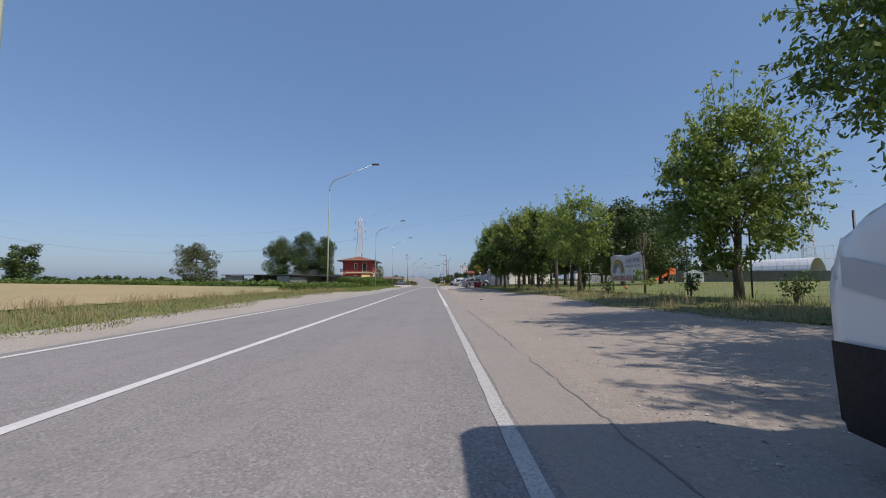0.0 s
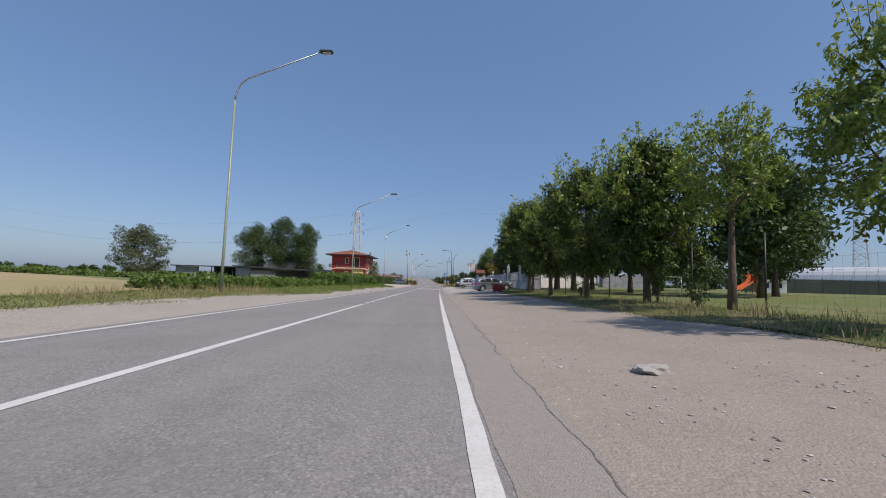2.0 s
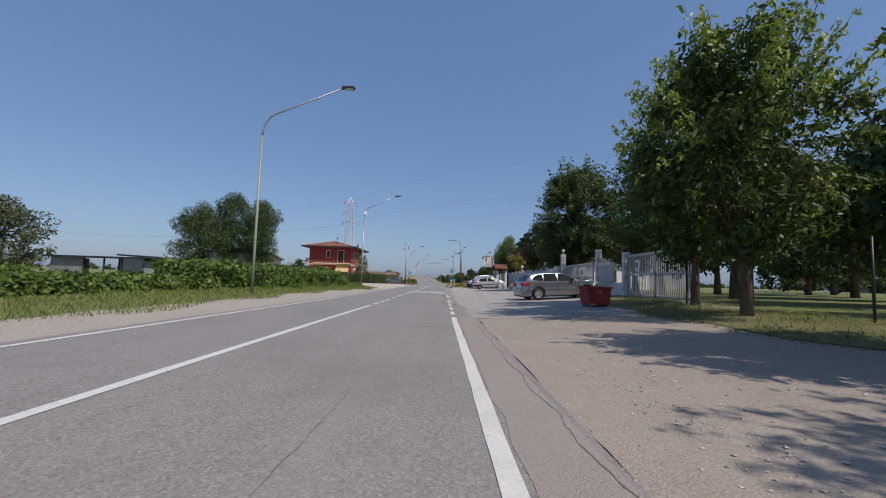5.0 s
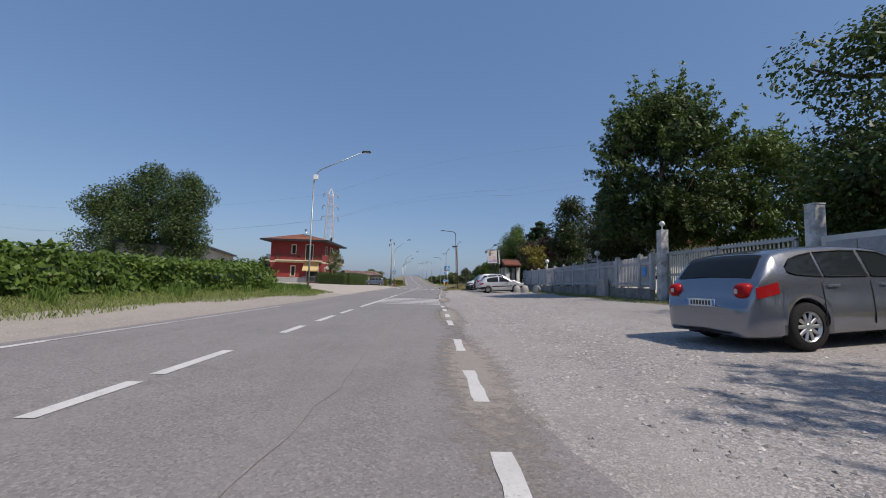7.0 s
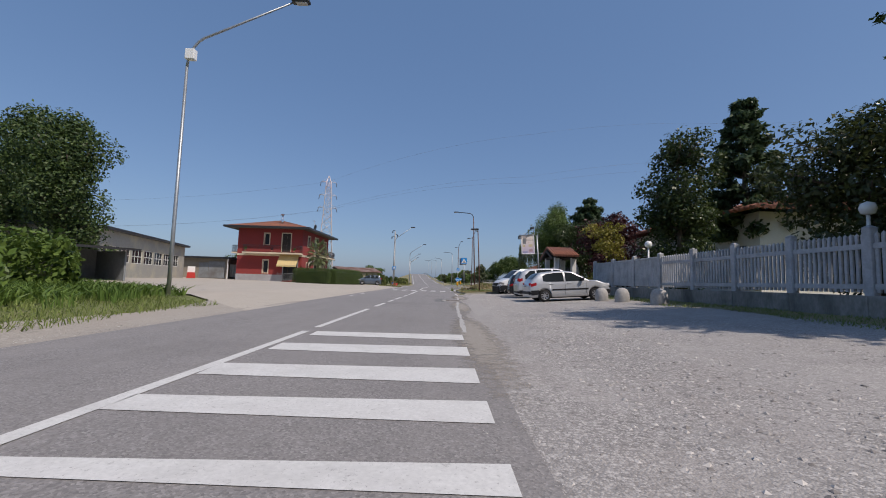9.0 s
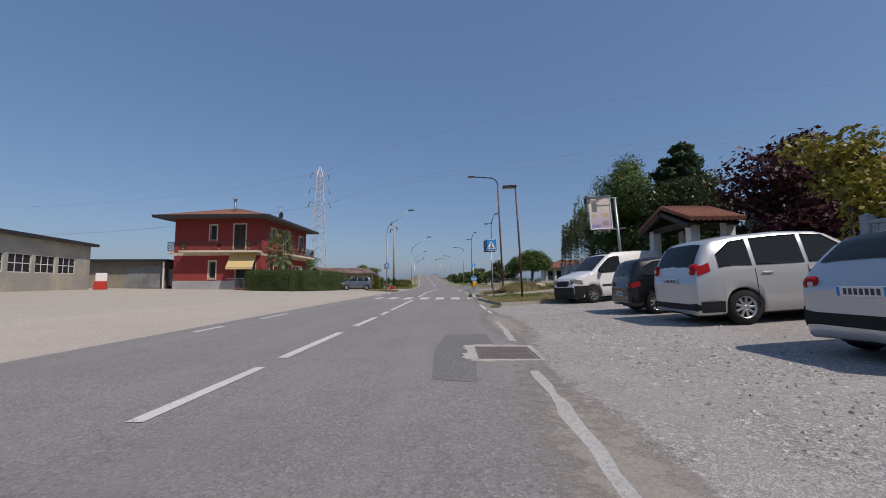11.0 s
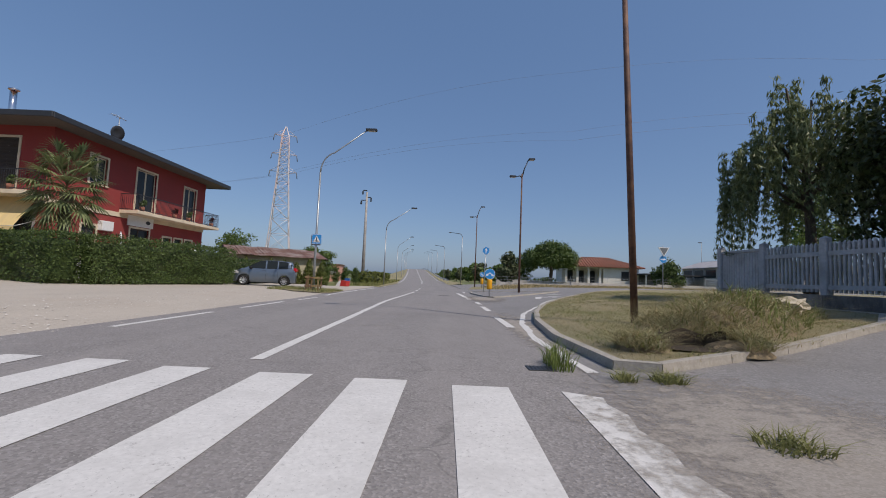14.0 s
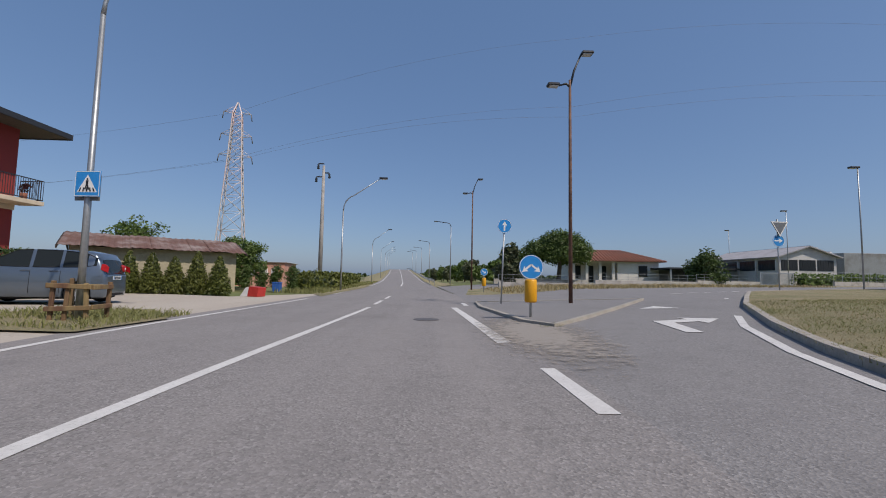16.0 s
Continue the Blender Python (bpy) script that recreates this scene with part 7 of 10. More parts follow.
part("gate_frame", boxes((0, 4, -0.03, 0.03, 0.05, 0.15), (0, 4, -0.03, 0.03, 1.3, 1.4), (0, 0.08, -0.03, 0.03, 0.15, 1.3), (3.92, 4, -0.03, 0.03, 0.15, 1.3)), M["galv"], e)
for k in range(30):
    part("bar", boxes((0.14 + 0.128 * k, 0.17 + 0.128 * k, -0.015, 0.015, 0.15, 1.3)), M["galv"], e)
hall = thing("industrial_plant", pose(72, 190, land(72)), "grey industrial plant with silos and pipes", "factory")
part("hall", boxes((-2, 22, 0, 14, -0.3, 5.4), bevel=0.05), M["shedwall"], hall)
for k, (x, h) in enumerate(((-9, 5.2), (-6.4, 6.3), (-4.0, 5.6))):
    part("silo", lathe(bmesh.new(), [(0.6, -0.3), (0.6, h - 0.6), (0.25, h), (0.0, h)], 14, centre=(x, 0.5, 0)), M["galv"], hall)
part("annex", boxes((-7.8, -2.1, 3, 9, -0.3, 4.2), bevel=0.03), M["white_wall"], hall)
part("duct", tube(bmesh.new(), [(-9, 0.5, 3.6), (-6.4, -0.2, 4.6), (-4, 0.5, 4.2)], 0.22, 8), M["galv"], hall)


hedge("factory_hedge", [(44.5, 171.0), (52, 172.5), (62, 173)], 1.4, 1.3, "unclipped green hedge before the factory", "leaf_mid", 1600, 0.16, 209, 0.4)


def low_wall(name, pts, h, label, mat="white_wall", mesh_h=0.0):
    e = thing(name, pose(pts[0][0], pts[0][1], 0), label, "wall")
    for a, b in zip(pts, pts[1:]):
        L = math.hypot(b[0] - a[0], b[1] - a[1])
        z = land(*a)
        m = Matrix.Translation((a[0] - pts[0][0], a[1] - pts[0][1], z)) @ Matrix.Rotation(math.atan2(b[1] - a[1], b[0] - a[0]), 4, "Z")
        bm = bmesh.new()
        box(bm, 0, L, -0.1, 0.1, -0.4, h, 0.015, turn=m)
        part("wall", bm, M[mat], e)
        if mesh_h:
            bm = bmesh.new()
            n = int(L / 1.4)
            for k in range(n + 1):
                box(bm, L * k / n - 0.012, L * k / n + 0.012, -0.012, 0.012, h, h + mesh_h, turn=m)
            for z2 in (h + 0.1, h + mesh_h * 0.5, h + mesh_h):
                box(bm, 0, L, -0.012, 0.012, z2 - 0.012, z2 + 0.012, turn=m)
            part("railing", bm, M["galv"], e)
    return e


low_wall("garden_wall", [(6, 160.5), (16, 163), (30, 168.5), (42, 174)], 0.5, "low grey garden wall with a thin wire fence", "concrete", 0.7)
low_wall("garden_wall", [(8, 176), (22, 180)], 0.7, "low grey wall by the trees", "concrete", 0.6)
low_wall("factory_fence", [(42.5, 165), (52, 167.5), (60, 169.5)], 0.5, "concrete kerb wall with a steel rail fence", "concrete", 1.0)

# ---------------------------------------------------------------- vehicles
class Shape:
    """A car's outer skin: half-width at any place along it and height on it. x runs forward."""

    def __init__(self, L, W, H, belt, top, axles, wheel_r, sill=0.2, taper=0.2, nose=0.14, tail=0.1):
        self.L, self.W, self.H, self.belt, self.axles, self.wheel_r, self.sill, self.taper = L, W, H, belt, axles, wheel_r, sill, taper
        self.top_table = [(x * L, z) for x, z in top]
        self.nose, self.tail = nose, tail

    def top(self, x):
        return lerp(self.top_table, x)

    def plan(self, x):
        """Half-width at the waist, rounded towards nose and tail."""
        h = self.L / 2
        w = self.W / 2
        d = (h - x) / (self.L * 0.16)
        if d < 1:
            w *= 1 - self.nose * (1 - max(0, d)) ** 2
        d = (x + h) / (self.L * 0.12)
        if d < 1:
            w *= 1 - self.tail * (1 - max(0, d)) ** 2
        return w

    def low(self, x):
        z = self.sill
        for a in self.axles:
            r = self.wheel_r * 1.14
            if abs(x - a) < r:
                z = max(z, self.wheel_r + math.sqrt(r * r - (x - a) ** 2) * 0.98)
        return z

    def half(self, x, z):
        w = self.plan(x)
        if z <= self.belt:
            u = (z - 0.45) / max(0.1, self.belt - 0.45)
            return w * (1 - 0.03 * max(0, u) ** 2 - 0.05 * max(0, (0.45 - z) / 0.3) ** 2)
        u = (z - self.belt) / (self.H - self.belt)
        return w * (0.97 - self.taper * u)

    def stations(self):
        h = self.L / 2
        xs = set(np.linspace(-h, h, 29).tolist())
        for a in self.axles:
            xs |= set((a + self.wheel_r * 1.14 * math.cos(t) for t in np.linspace(0, math.pi, 15)))
        xs |= {x for x, _ in self.top_table if -h <= x <= h}
        return sorted(xs)

    def body(self):
        bm = bmesh.new()
        prev = None
        for x in self.stations():
            lo, tp = self.low(x), self.top(x)
            zs = [lo, lo + 0.04, lo + (min(self.belt, tp) - lo) * 0.4, lo + (min(self.belt, tp) - lo) * 0.75, min(self.belt, tp) - 0.02]
            half = [(0.0, lo + 0.03), (self.half(x, lo) * 0.93, lo)] + [(self.half(x, z), z) for z in zs[1:]]
            if tp > self.belt + 0.03:
                e = tp - 0.07
                half += [(self.half(x, (self.belt + e) / 2), (self.belt + e) / 2), (self.half(x, e), e), (self.half(x, e) * 0.93, tp - 0.022), (self.half(x, e) * 0.6, tp), (0.0, tp + 0.012)]
            else:
                w = self.half(x, tp)
                half += [(w * 0.985, tp - 0.01), (w * 0.96, tp - 0.004), (w * 0.88, tp + 0.008), (w * 0.5, tp + 0.025), (0.0, tp + 0.03)]
            ring = [bm.verts.new((x, y, z)) for y, z in half] + [bm.verts.new((x, -y, z)) for y, z in reversed(half[1:-1])]
            if prev:
                n = len(ring)
                for k in range(n):
                    f = bm.faces.new((prev[k], prev[(k + 1) % n], ring[(k + 1) % n], ring[k]))
                    f.smooth = True
            else:
                first = ring
            prev = ring
        for ring, s in ((first, -1), (prev, 1)):
            zc = sum(v.co.z for v in ring) / len(ring)
            inner = [bm.verts.new((v.co.x + s * 0.035, v.co.y * 0.93, zc + (v.co.z - zc) * 0.9)) for v in ring]
            core = [bm.verts.new((v.co.x + s * 0.05, v.co.y * 0.75, zc + (v.co.z - zc) * 0.72)) for v in ring]
            n = len(ring)
            for a, b in ((ring, inner), (inner, core)):
                for k in range(n):
                    f = bm.faces.new((a[k], a[(k + 1) % n], b[(k + 1) % n], b[k]))
                    f.smooth = True
            bm.faces.new(core)
        bmesh.ops.recalc_face_normals(bm, faces=bm.faces[:])
        return bm

    def side_patch(self, outline, side, off=0.008, n=6):
        """A panel on the flank: outline as (x, z at bottom, z at top) columns."""
        bm = bmesh.new()
        prev = None
        for x, z0, z1 in outline:
            col = []
            for k in range(n + 1):
                z = z0 + (z1 - z0) * k / n
                col.append(bm.verts.new((x, side * (self.half(x, z) + off), z)))
            if prev:
                for k in range(n):
                    f = bm.faces.new((prev[k], col[k], col[k + 1], prev[k + 1]))
                    f.smooth = True
            prev = col
        bmesh.ops.recalc_face_normals(bm, faces=bm.faces[:])
        if sum(f.normal.y * side for f in bm.faces) < 0:
            bmesh.ops.reverse_faces(bm, faces=bm.faces[:])
        return bm

    def top_patch(self, x0, x1, inset=0.12, off=0.012, n=8):
        """A pane lying on the upper skin between two stations."""
        bm = bmesh.new()
        prev = None
        for k in range(n + 1):
            x = x0 + (x1 - x0) * k / n
            z = self.top(x)
            w = self.half(x, max(self.belt, z - 0.07)) - inset
            row = [bm.verts.new((x, w * u, z + off + 0.014 * (1 - u * u) + (0.0 if abs(u) < 0.99 else -0.012))) for u in (-1, -0.66, -0.33, 0, 0.33, 0.66, 1)]
            if prev:
                for j in range(6):
                    f = bm.faces.new((prev[j], prev[j + 1], row[j + 1], row[j]))
                    f.smooth = True
            prev = row
        bmesh.ops.recalc_face_normals(bm, faces=bm.faces[:])
        if sum(f.normal.z for f in bm.faces) < 0:
            bmesh.ops.reverse_faces(bm, faces=bm.faces[:])
        return bm


def wheel(parent, x, y, r, spokes, side, rim_mat="alloy", width=0.2):
    bm = bmesh.new()
    prof = [(r * 0.64, -width / 2), (r * 0.9, -width / 2), (r * 0.98, -width * 0.36), (r, -width * 0.15), (r, width * 0.15), (r * 0.98, width * 0.36), (r * 0.9, width / 2), (r * 0.64, width / 2)]
    lathe(bm, prof, 26)
    m = Matrix.Translation((x, y, r)) @ Matrix.Rotation(math.pi / 2 * -side, 4, "X")
    bmesh.ops.transform(bm, matrix=m, verts=bm.verts[:])
    w = part("wheel", bm, M["rubber"], parent)
    bm = bmesh.new()
    lathe(bm, [(r * 0.66, -width / 2), (r * 0.66, width * 0.44), (r * 0.6, width * 0.44), (r * 0.57, width * 0.2), (0.0, width * 0.1)], 26)
    lathe(bm, [(r * 0.16, width * 0.1), (r * 0.15, width * 0.36), (r * 0.07, width * 0.4), (0.0, width * 0.4)], 14)
    bmesh.ops.transform(bm, matrix=m, verts=bm.verts[:])
    rim = part("rim", bm, M[rim_mat], w)
    bm = bmesh.new()
    for k in range(spokes):
        a = 2 * math.pi * k / spokes
        box(bm, r * 0.12, r * 0.6, -r * 0.075, r * 0.075, width * 0.24, width * 0.38, 0.01, turn=Matrix.Rotation(a, 4, "Z"))
    bmesh.ops.transform(bm, matrix=m, verts=bm.verts[:])
    part("spokes", bm, M[rim_mat], rim)
    bm = bmesh.new()
    lathe(bm, [(r * 0.575, width * 0.205), (0.0, width * 0.12)], 20)
    bmesh.ops.transform(bm, matrix=m, verts=bm.verts[:])
    part("brake_shadow", bm, M["plastic"], rim)


def number_plate(parent, x, z, facing):
    p = part("number_plate", boxes((min(x, x + facing * 0.012), max(x, x + facing * 0.012), -0.26, 0.26, z - 0.055, z + 0.055), bevel=0.003), M["plate"], parent)
    bm = bmesh.new()
    xx = x + facing * 0.0125
    for k in range(7):
        y = -0.17 + 0.056 * k
        box(bm, min(xx, xx + facing * 0.002), max(xx, xx + facing * 0.002), y - 0.018, y + 0.018, z - 0.033, z + 0.033)
    part("plate_bars", bm, M["platebar"], p)
    for y in (-0.2385, 0.2385):
        part("plate_band", boxes((min(xx, xx + facing * 0.002), max(xx, xx + facing * 0.002), y - 0.0165, y + 0.0165, z - 0.05, z + 0.05)), M["signblue"], p)


def lens_dome(x, y, z, rx, ry, rz):
    """A bulging lamp glass set into a corner of the body."""
    bm = bmesh.new()
    bmesh.ops.create_uvsphere(bm, u_segments=18, v_segments=10, radius=1.0)
    for v in bm.verts:
        v.co = Vector((x + rx * math.copysign(abs(v.co.x) ** 0.8, v.co.x), y + ry * math.copysign(abs(v.co.y) ** 0.7, v.co.y), z + rz * math.copysign(abs(v.co.z) ** 0.7, v.co.z)))
    for f in bm.faces:
        f.smooth = True
    return bm


M["reflector"] = glass_dark("lamp_reflector", (0.55, 0.5, 0.48), 0.15)


def car(name, m, label, category, S, paint, windows, screen, rear_screen, spokes=9, trim=None, lamps_rear=None, lamps_front=None, rim="alloy", doors=(), plate_z=(0.5, 0.75), bumper=None, strip_z=None, handles=(), mirror_x=None, van=False):
    e = thing(name, m, label, category)
    part("body", S.body(), M[paint], e)
    h = S.L / 2
    for side in (-1, 1):
        for ol in windows:
            part("side_window", S.side_patch(ol, side, 0.006), M["glass"], e)
            edge = bmesh.new()
            tube(edge, [(x, side * (S.half(x, z1) + 0.008), z1) for x, z0, z1 in ol], 0.011, 4)
            tube(edge, [(x, side * (S.half(x, z0) + 0.008), z0) for x, z0, z1 in ol], 0.011, 4)
            part("window_trim", edge, M["plastic"], e)
        for a in S.axles:
            wheel(e, a, side * (S.W / 2 - 0.115), S.wheel_r, spokes, side, rim)
        for x in doors:
            bm = bmesh.new()
            tube(bm, [(x, side * (S.half(x, z) + 0.0005), z) for z in np.linspace(S.sill + 0.12, S.belt - 0.03, 7)], 0.006, 4)
            part("door_gap", bm, M["plastic"], e)
        for x, z in handles:
            part("door_handle", boxes((x - 0.1, x + 0.1, side * (S.half(x, z) + 0.01) - 0.018, side * (S.half(x, z) + 0.01) + 0.018, z - 0.018, z + 0.018), bevel=0.008), M[paint if not van else "plastic"], e)
        if mirror_x is not None:
            y = side * (S.half(mirror_x, S.belt) + 0.1)
            part("mirror", boxes((mirror_x - 0.06, mirror_x + 0.08, y - 0.1, y + 0.1, S.belt + 0.02, S.belt + 0.17), bevel=0.035), M["plastic" if van or paint != "grey_paint" else "grey_paint"], e)
        if strip_z:
            xs = [x for x in np.linspace(S.axles[0] + S.wheel_r * 1.2, S.axles[1] - S.wheel_r * 1.2, 8)]
            part("side_moulding", S.side_patch([(x, strip_z - 0.035, strip_z + 0.035) for x in xs], side, 0.014, 2), M["plastic"], e)
        for kind, rows in (("tail_lamp", lamps_rear), ("headlamp", lamps_front)):
            for (x0, x1, z0, z1, mat) in rows or ():
                xs = np.linspace(x0, x1, 5)
                part(kind, S.side_patch([(x, z0 + (z1 - z0) * 0.08 * k, z1 - (z1 - z0) * 0.08 * (4 - k)) for k, x in enumerate(xs)], side, 0.012, 4), M[mat], e)
                xe = -h if kind == "tail_lamp" else h
                s = 1 if kind == "headlamp" else -1
                w = S.half(xe, (z0 + z1) / 2)
                lamp = part(kind, lens_dome(xe - s * 0.1, side * w * 0.86, (z0 + z1) / 2, 0.135, w * 0.16, (z1 - z0) * 0.5), M[mat], e)
                part("reflector", lens_dome(xe - s * 0.06, side * w * 0.83, (z0 + z1) / 2, 0.103, w * 0.07, (z1 - z0) * 0.26), M["reflector"], lamp)
    part("windscreen", S.top_patch(*screen), M["glass"], e)
    part("rear_window", S.top_patch(*rear_screen), M["glass"], e)
    number_plate(e, h + 0.05, plate_z[0], 1)
    number_plate(e, -h - 0.05, plate_z[1], -1)
    if bumper:
        for s, (z0, z1, mat) in ((1, bumper[0]), (-1, bumper[1])):
            w = S.half(s * h, (z0 + z1) / 2)
            b = bmesh.new()
            box(b, min(s * (h - 0.1), s * (h + 0.065)), max(s * (h - 0.1), s * (h + 0.065)), -w * 1.01, w * 1.01, z0, z1, 0.06)
            part("bumper", b, M[mat], e)
            for side in (-1, 1):
                xs = np.linspace(s * (h - 0.02), s * (h - 0.5), 6)
                part("bumper_corner", S.side_patch([(x, max(z0, S.low(x) + 0.01), z1) for x in sorted(xs) if z1 > S.low(x) + 0.03], side, 0.03, 3), M[mat], e)
    else:
        part("lower_grille", boxes((h - 0.02, h + 0.045, -0.5, 0.5, 0.28, 0.4), bevel=0.01), M["plastic"], e)
        part("rear_diffuser", boxes((-h - 0.045, -h + 0.02, -0.5, 0.5, 0.24, 0.34), bevel=0.01), M["plastic"], e)
    part("underside", boxes((-h * 0.9, h * 0.9, -S.W * 0.36, S.W * 0.36, 0.15, 0.27), bevel=0.03), M["plastic"], e)
    return e


def ground_pose(x, y, heading, wheelbase=2.5):
    """Stand a car on the land with its nose towards heading (degrees from +x)."""
    a = radians(heading)
    c, n = math.cos(a) * wheelbase / 2, math.sin(a) * wheelbase / 2
    front, back = land(x + c, y + n), land(x - c, y - n)
    dz = (front - back) / wheelbase
    ax = (land(x - math.sin(a) * 0.7, y) - land(x + math.sin(a) * 0.7, y)) / 1.4
    z = (front + back) / 2
    return Matrix.Translation((x, y, z + 0.0)) @ Matrix.Rotation(a, 4, "Z") @ Matrix.Rotation(-math.atan(dz), 4, "Y") @ Matrix.Rotation(math.atan(ax), 4, "X")


# grey hatchback
S = Shape(4.2, 1.75, 1.43, 0.93, [(-0.5, 0.62), (-0.494, 0.74), (-0.482, 0.86), (-0.468, 0.97), (-0.44, 1.12), (-0.41, 1.27), (-0.385, 1.345), (-0.34, 1.385), (-0.24, 1.42), (-0.12, 1.43), (0.0, 1.4), (0.05, 1.36), (0.2, 1.02), (0.3, 0.97), (0.42, 0.88), (0.47, 0.76), (0.5, 0.55)], (-1.28, 1.42), 0.325, taper=0.22, tail=0.16)
car("hatchback", ground_pose(6.12, 62.45, 8.5), "metallic grey five-door hatchback parked on gravel", "car", S, "grey_paint",
    [[(-1.5, 1.07, 1.14), (-1.38, 1.03, 1.24), (-1.2, 1.01, 1.29), (-0.98, 0.99, 1.32)], [(-0.93, 0.99, 1.325), (-0.5, 0.975, 1.34), (-0.22, 0.97, 1.33)], [(-0.15, 0.965, 1.33), (0.15, 0.96, 1.3), (0.42, 0.96, 1.18), (0.66, 0.965, 1.05)]],
    (0.25, 0.8), (-1.94, -1.66), 10, lamps_rear=[(-2.0, -1.72, 0.72, 0.94, "lens_red")], lamps_front=[(1.75, 2.05, 0.62, 0.82, "lens_clear")], doors=(-0.2, 0.78, -1.02), handles=((-0.85, 0.86), (0.05, 0.85)), mirror_x=0.62, plate_z=(0.4, 0.66))
# silver small hatchback
S = Shape(3.84, 1.65, 1.43, 0.9, [(-0.5, 0.8), (-0.488, 0.95), (-0.46, 1.08), (-0.4, 1.28), (-0.36, 1.36), (-0.25, 1.41), (-0.1, 1.43), (0.02, 1.4), (0.06, 1.36), (0.24, 0.97), (0.34, 0.92), (0.44, 0.78), (0.48, 0.68), (0.5, 0.5)], (-1.25, 1.19), 0.29)
car("small_hatchback", ground_pose(6.0, 92.3, 2), "silver small hatchback parked beside the concrete balls", "car", S, "silver_paint",
    [[(-1.3, 0.98, 1.2), (-1.1, 0.95, 1.3), (-0.7, 0.94, 1.34), (-0.3, 0.94, 1.35)], [(-0.22, 0.94, 1.35), (0.1, 0.94, 1.32), (0.4, 0.94, 1.16), (0.65, 0.95, 1.03)]],
    (0.27, 0.88), (-1.78, -1.42), 7, lamps_rear=[(-1.9, -1.62, 0.72, 0.92, "lens_red")], lamps_front=[(1.5, 1.84, 0.6, 0.78, "lens_clear")], doors=(-0.26, 0.75), handles=((-0.9, 0.83), (-0.05, 0.83)), mirror_x=0.55, strip_z=0.55, bumper=((0.28, 0.5, "plastic"), (0.32, 0.55, "plastic")))
# tall silver-white family car
S = Shape(4.2, 1.76, 1.68, 1.04, [(-0.5, 0.85), (-0.495, 1.06), (-0.475, 1.27), (-0.44, 1.51), (-0.41, 1.6), (-0.3, 1.66), (-0.1, 1.68), (0.05, 1.64), (0.1, 1.58), (0.28, 1.08), (0.36, 1.0), (0.44, 0.88), (0.48, 0.74), (0.5, 0.55)], (-1.3, 1.28), 0.315)
car("compact_mpv", ground_pose(6.42, 96.33, 0), "silver-white tall family car parked nose to the fence", "car", S, "silver_paint",
    [[(-1.7, 1.08, 1.3), (-1.4, 1.1, 1.53), (-1.1, 1.08, 1.56)], [(-1.02, 1.08, 1.565), (-0.5, 1.07, 1.58), (-0.15, 1.07, 1.58)], [(-0.07, 1.07, 1.58), (0.3, 1.07, 1.54), (0.7, 1.02, 1.24), (0.95, 1.03, 1.12)]],
    (0.45, 1.16), (-2.07, -1.84), 9, lamps_rear=[(-2.08, -1.86, 0.93, 1.17, "lens_red")], lamps_front=[(1.7, 2.03, 0.66, 0.86, "lens_clear")], doors=(-0.11, 0.9, -1.06), handles=((-0.85, 0.92), (0.0, 0.92)), mirror_x=0.8, bumper=((0.26, 0.44, "silver_paint"), (0.26, 0.46, "plastic")), plate_z=(0.42, 0.84))
# black city car
S = Shape(3.34, 1.51, 1.42, 0.9, [(-0.5, 0.7), (-0.495, 0.9), (-0.48, 1.06), (-0.44, 1.3), (-0.41, 1.37), (-0.25, 1.41), (0.0, 1.42), (0.06, 1.39), (0.27, 0.98), (0.36, 0.93), (0.45, 0.82), (0.485, 0.7), (0.5, 0.5)], (-1.08, 1.1), 0.275)
car("city_car", ground_pose(5.98, 98.85, -3), "small black city car parked on gravel", "car", S, "black_paint",
    [[(-1.3, 0.98, 1.18), (-1.05, 0.95, 1.3), (-0.6, 0.94, 1.33), (-0.25, 0.94, 1.34)], [(-0.16, 0.94, 1.34), (0.15, 0.94, 1.31), (0.5, 0.95, 1.14), (0.75, 0.96, 1.03)]],
    (0.3, 0.88), (-1.64, -1.43), 9, lamps_rear=[(-1.65, -1.45, 0.66, 0.84, "lens_red")], lamps_front=[(1.35, 1.62, 0.56, 0.74, "lens_clear")], doors=(-0.2, 0.8), handles=((-0.02, 0.82),), mirror_x=0.6, bumper=((0.28, 0.48, "plastic"), (0.3, 0.52, "black_paint")), plate_z=(0.42, 0.52))
# white van
S = Shape(4.1, 1.71, 1.86, 1.06, [(-0.5, 1.0), (-0.497, 1.62), (-0.485, 1.78), (-0.45, 1.83), (-0.2, 1.86), (0.0, 1.855), (0.07, 1.82), (0.11, 1.76), (0.16, 1.62), (0.3, 1.17), (0.35, 1.1), (0.43, 1.02), (0.475, 0.92), (0.5, 0.72)], (-1.26, 1.3), 0.32, taper=0.13, nose=0.2)
car("delivery_van", ground_pose(6.1, 104.4, 195.2), "white delivery van with black bumpers facing the road", "van", S, "white_paint",
    [[(0.02, 1.12, 1.68), (0.3, 1.1, 1.67), (0.5, 1.09, 1.62), (0.72, 1.09, 1.46), (0.95, 1.1, 1.27), (1.02, 1.12, 1.2)]],
    (0.5, 1.2), (-2.045, -2.03), 8, rim="dull_steel", lamps_rear=[(-2.04, -1.95, 0.85, 1.2, "lens_red")], lamps_front=[(1.72, 2.0, 0.7, 0.92, "lens_smoke")], doors=(0.0, 1.05, -0.95), handles=((0.15, 0.98), (-0.85, 0.98)), mirror_x=0.92, strip_z=0.62, bumper=((0.17, 0.66, "plastic"), (0.25, 0.6, "plastic")), plate_z=(0.45, 0.7), van=True)
van = bpy.data.objects["delivery_van"]
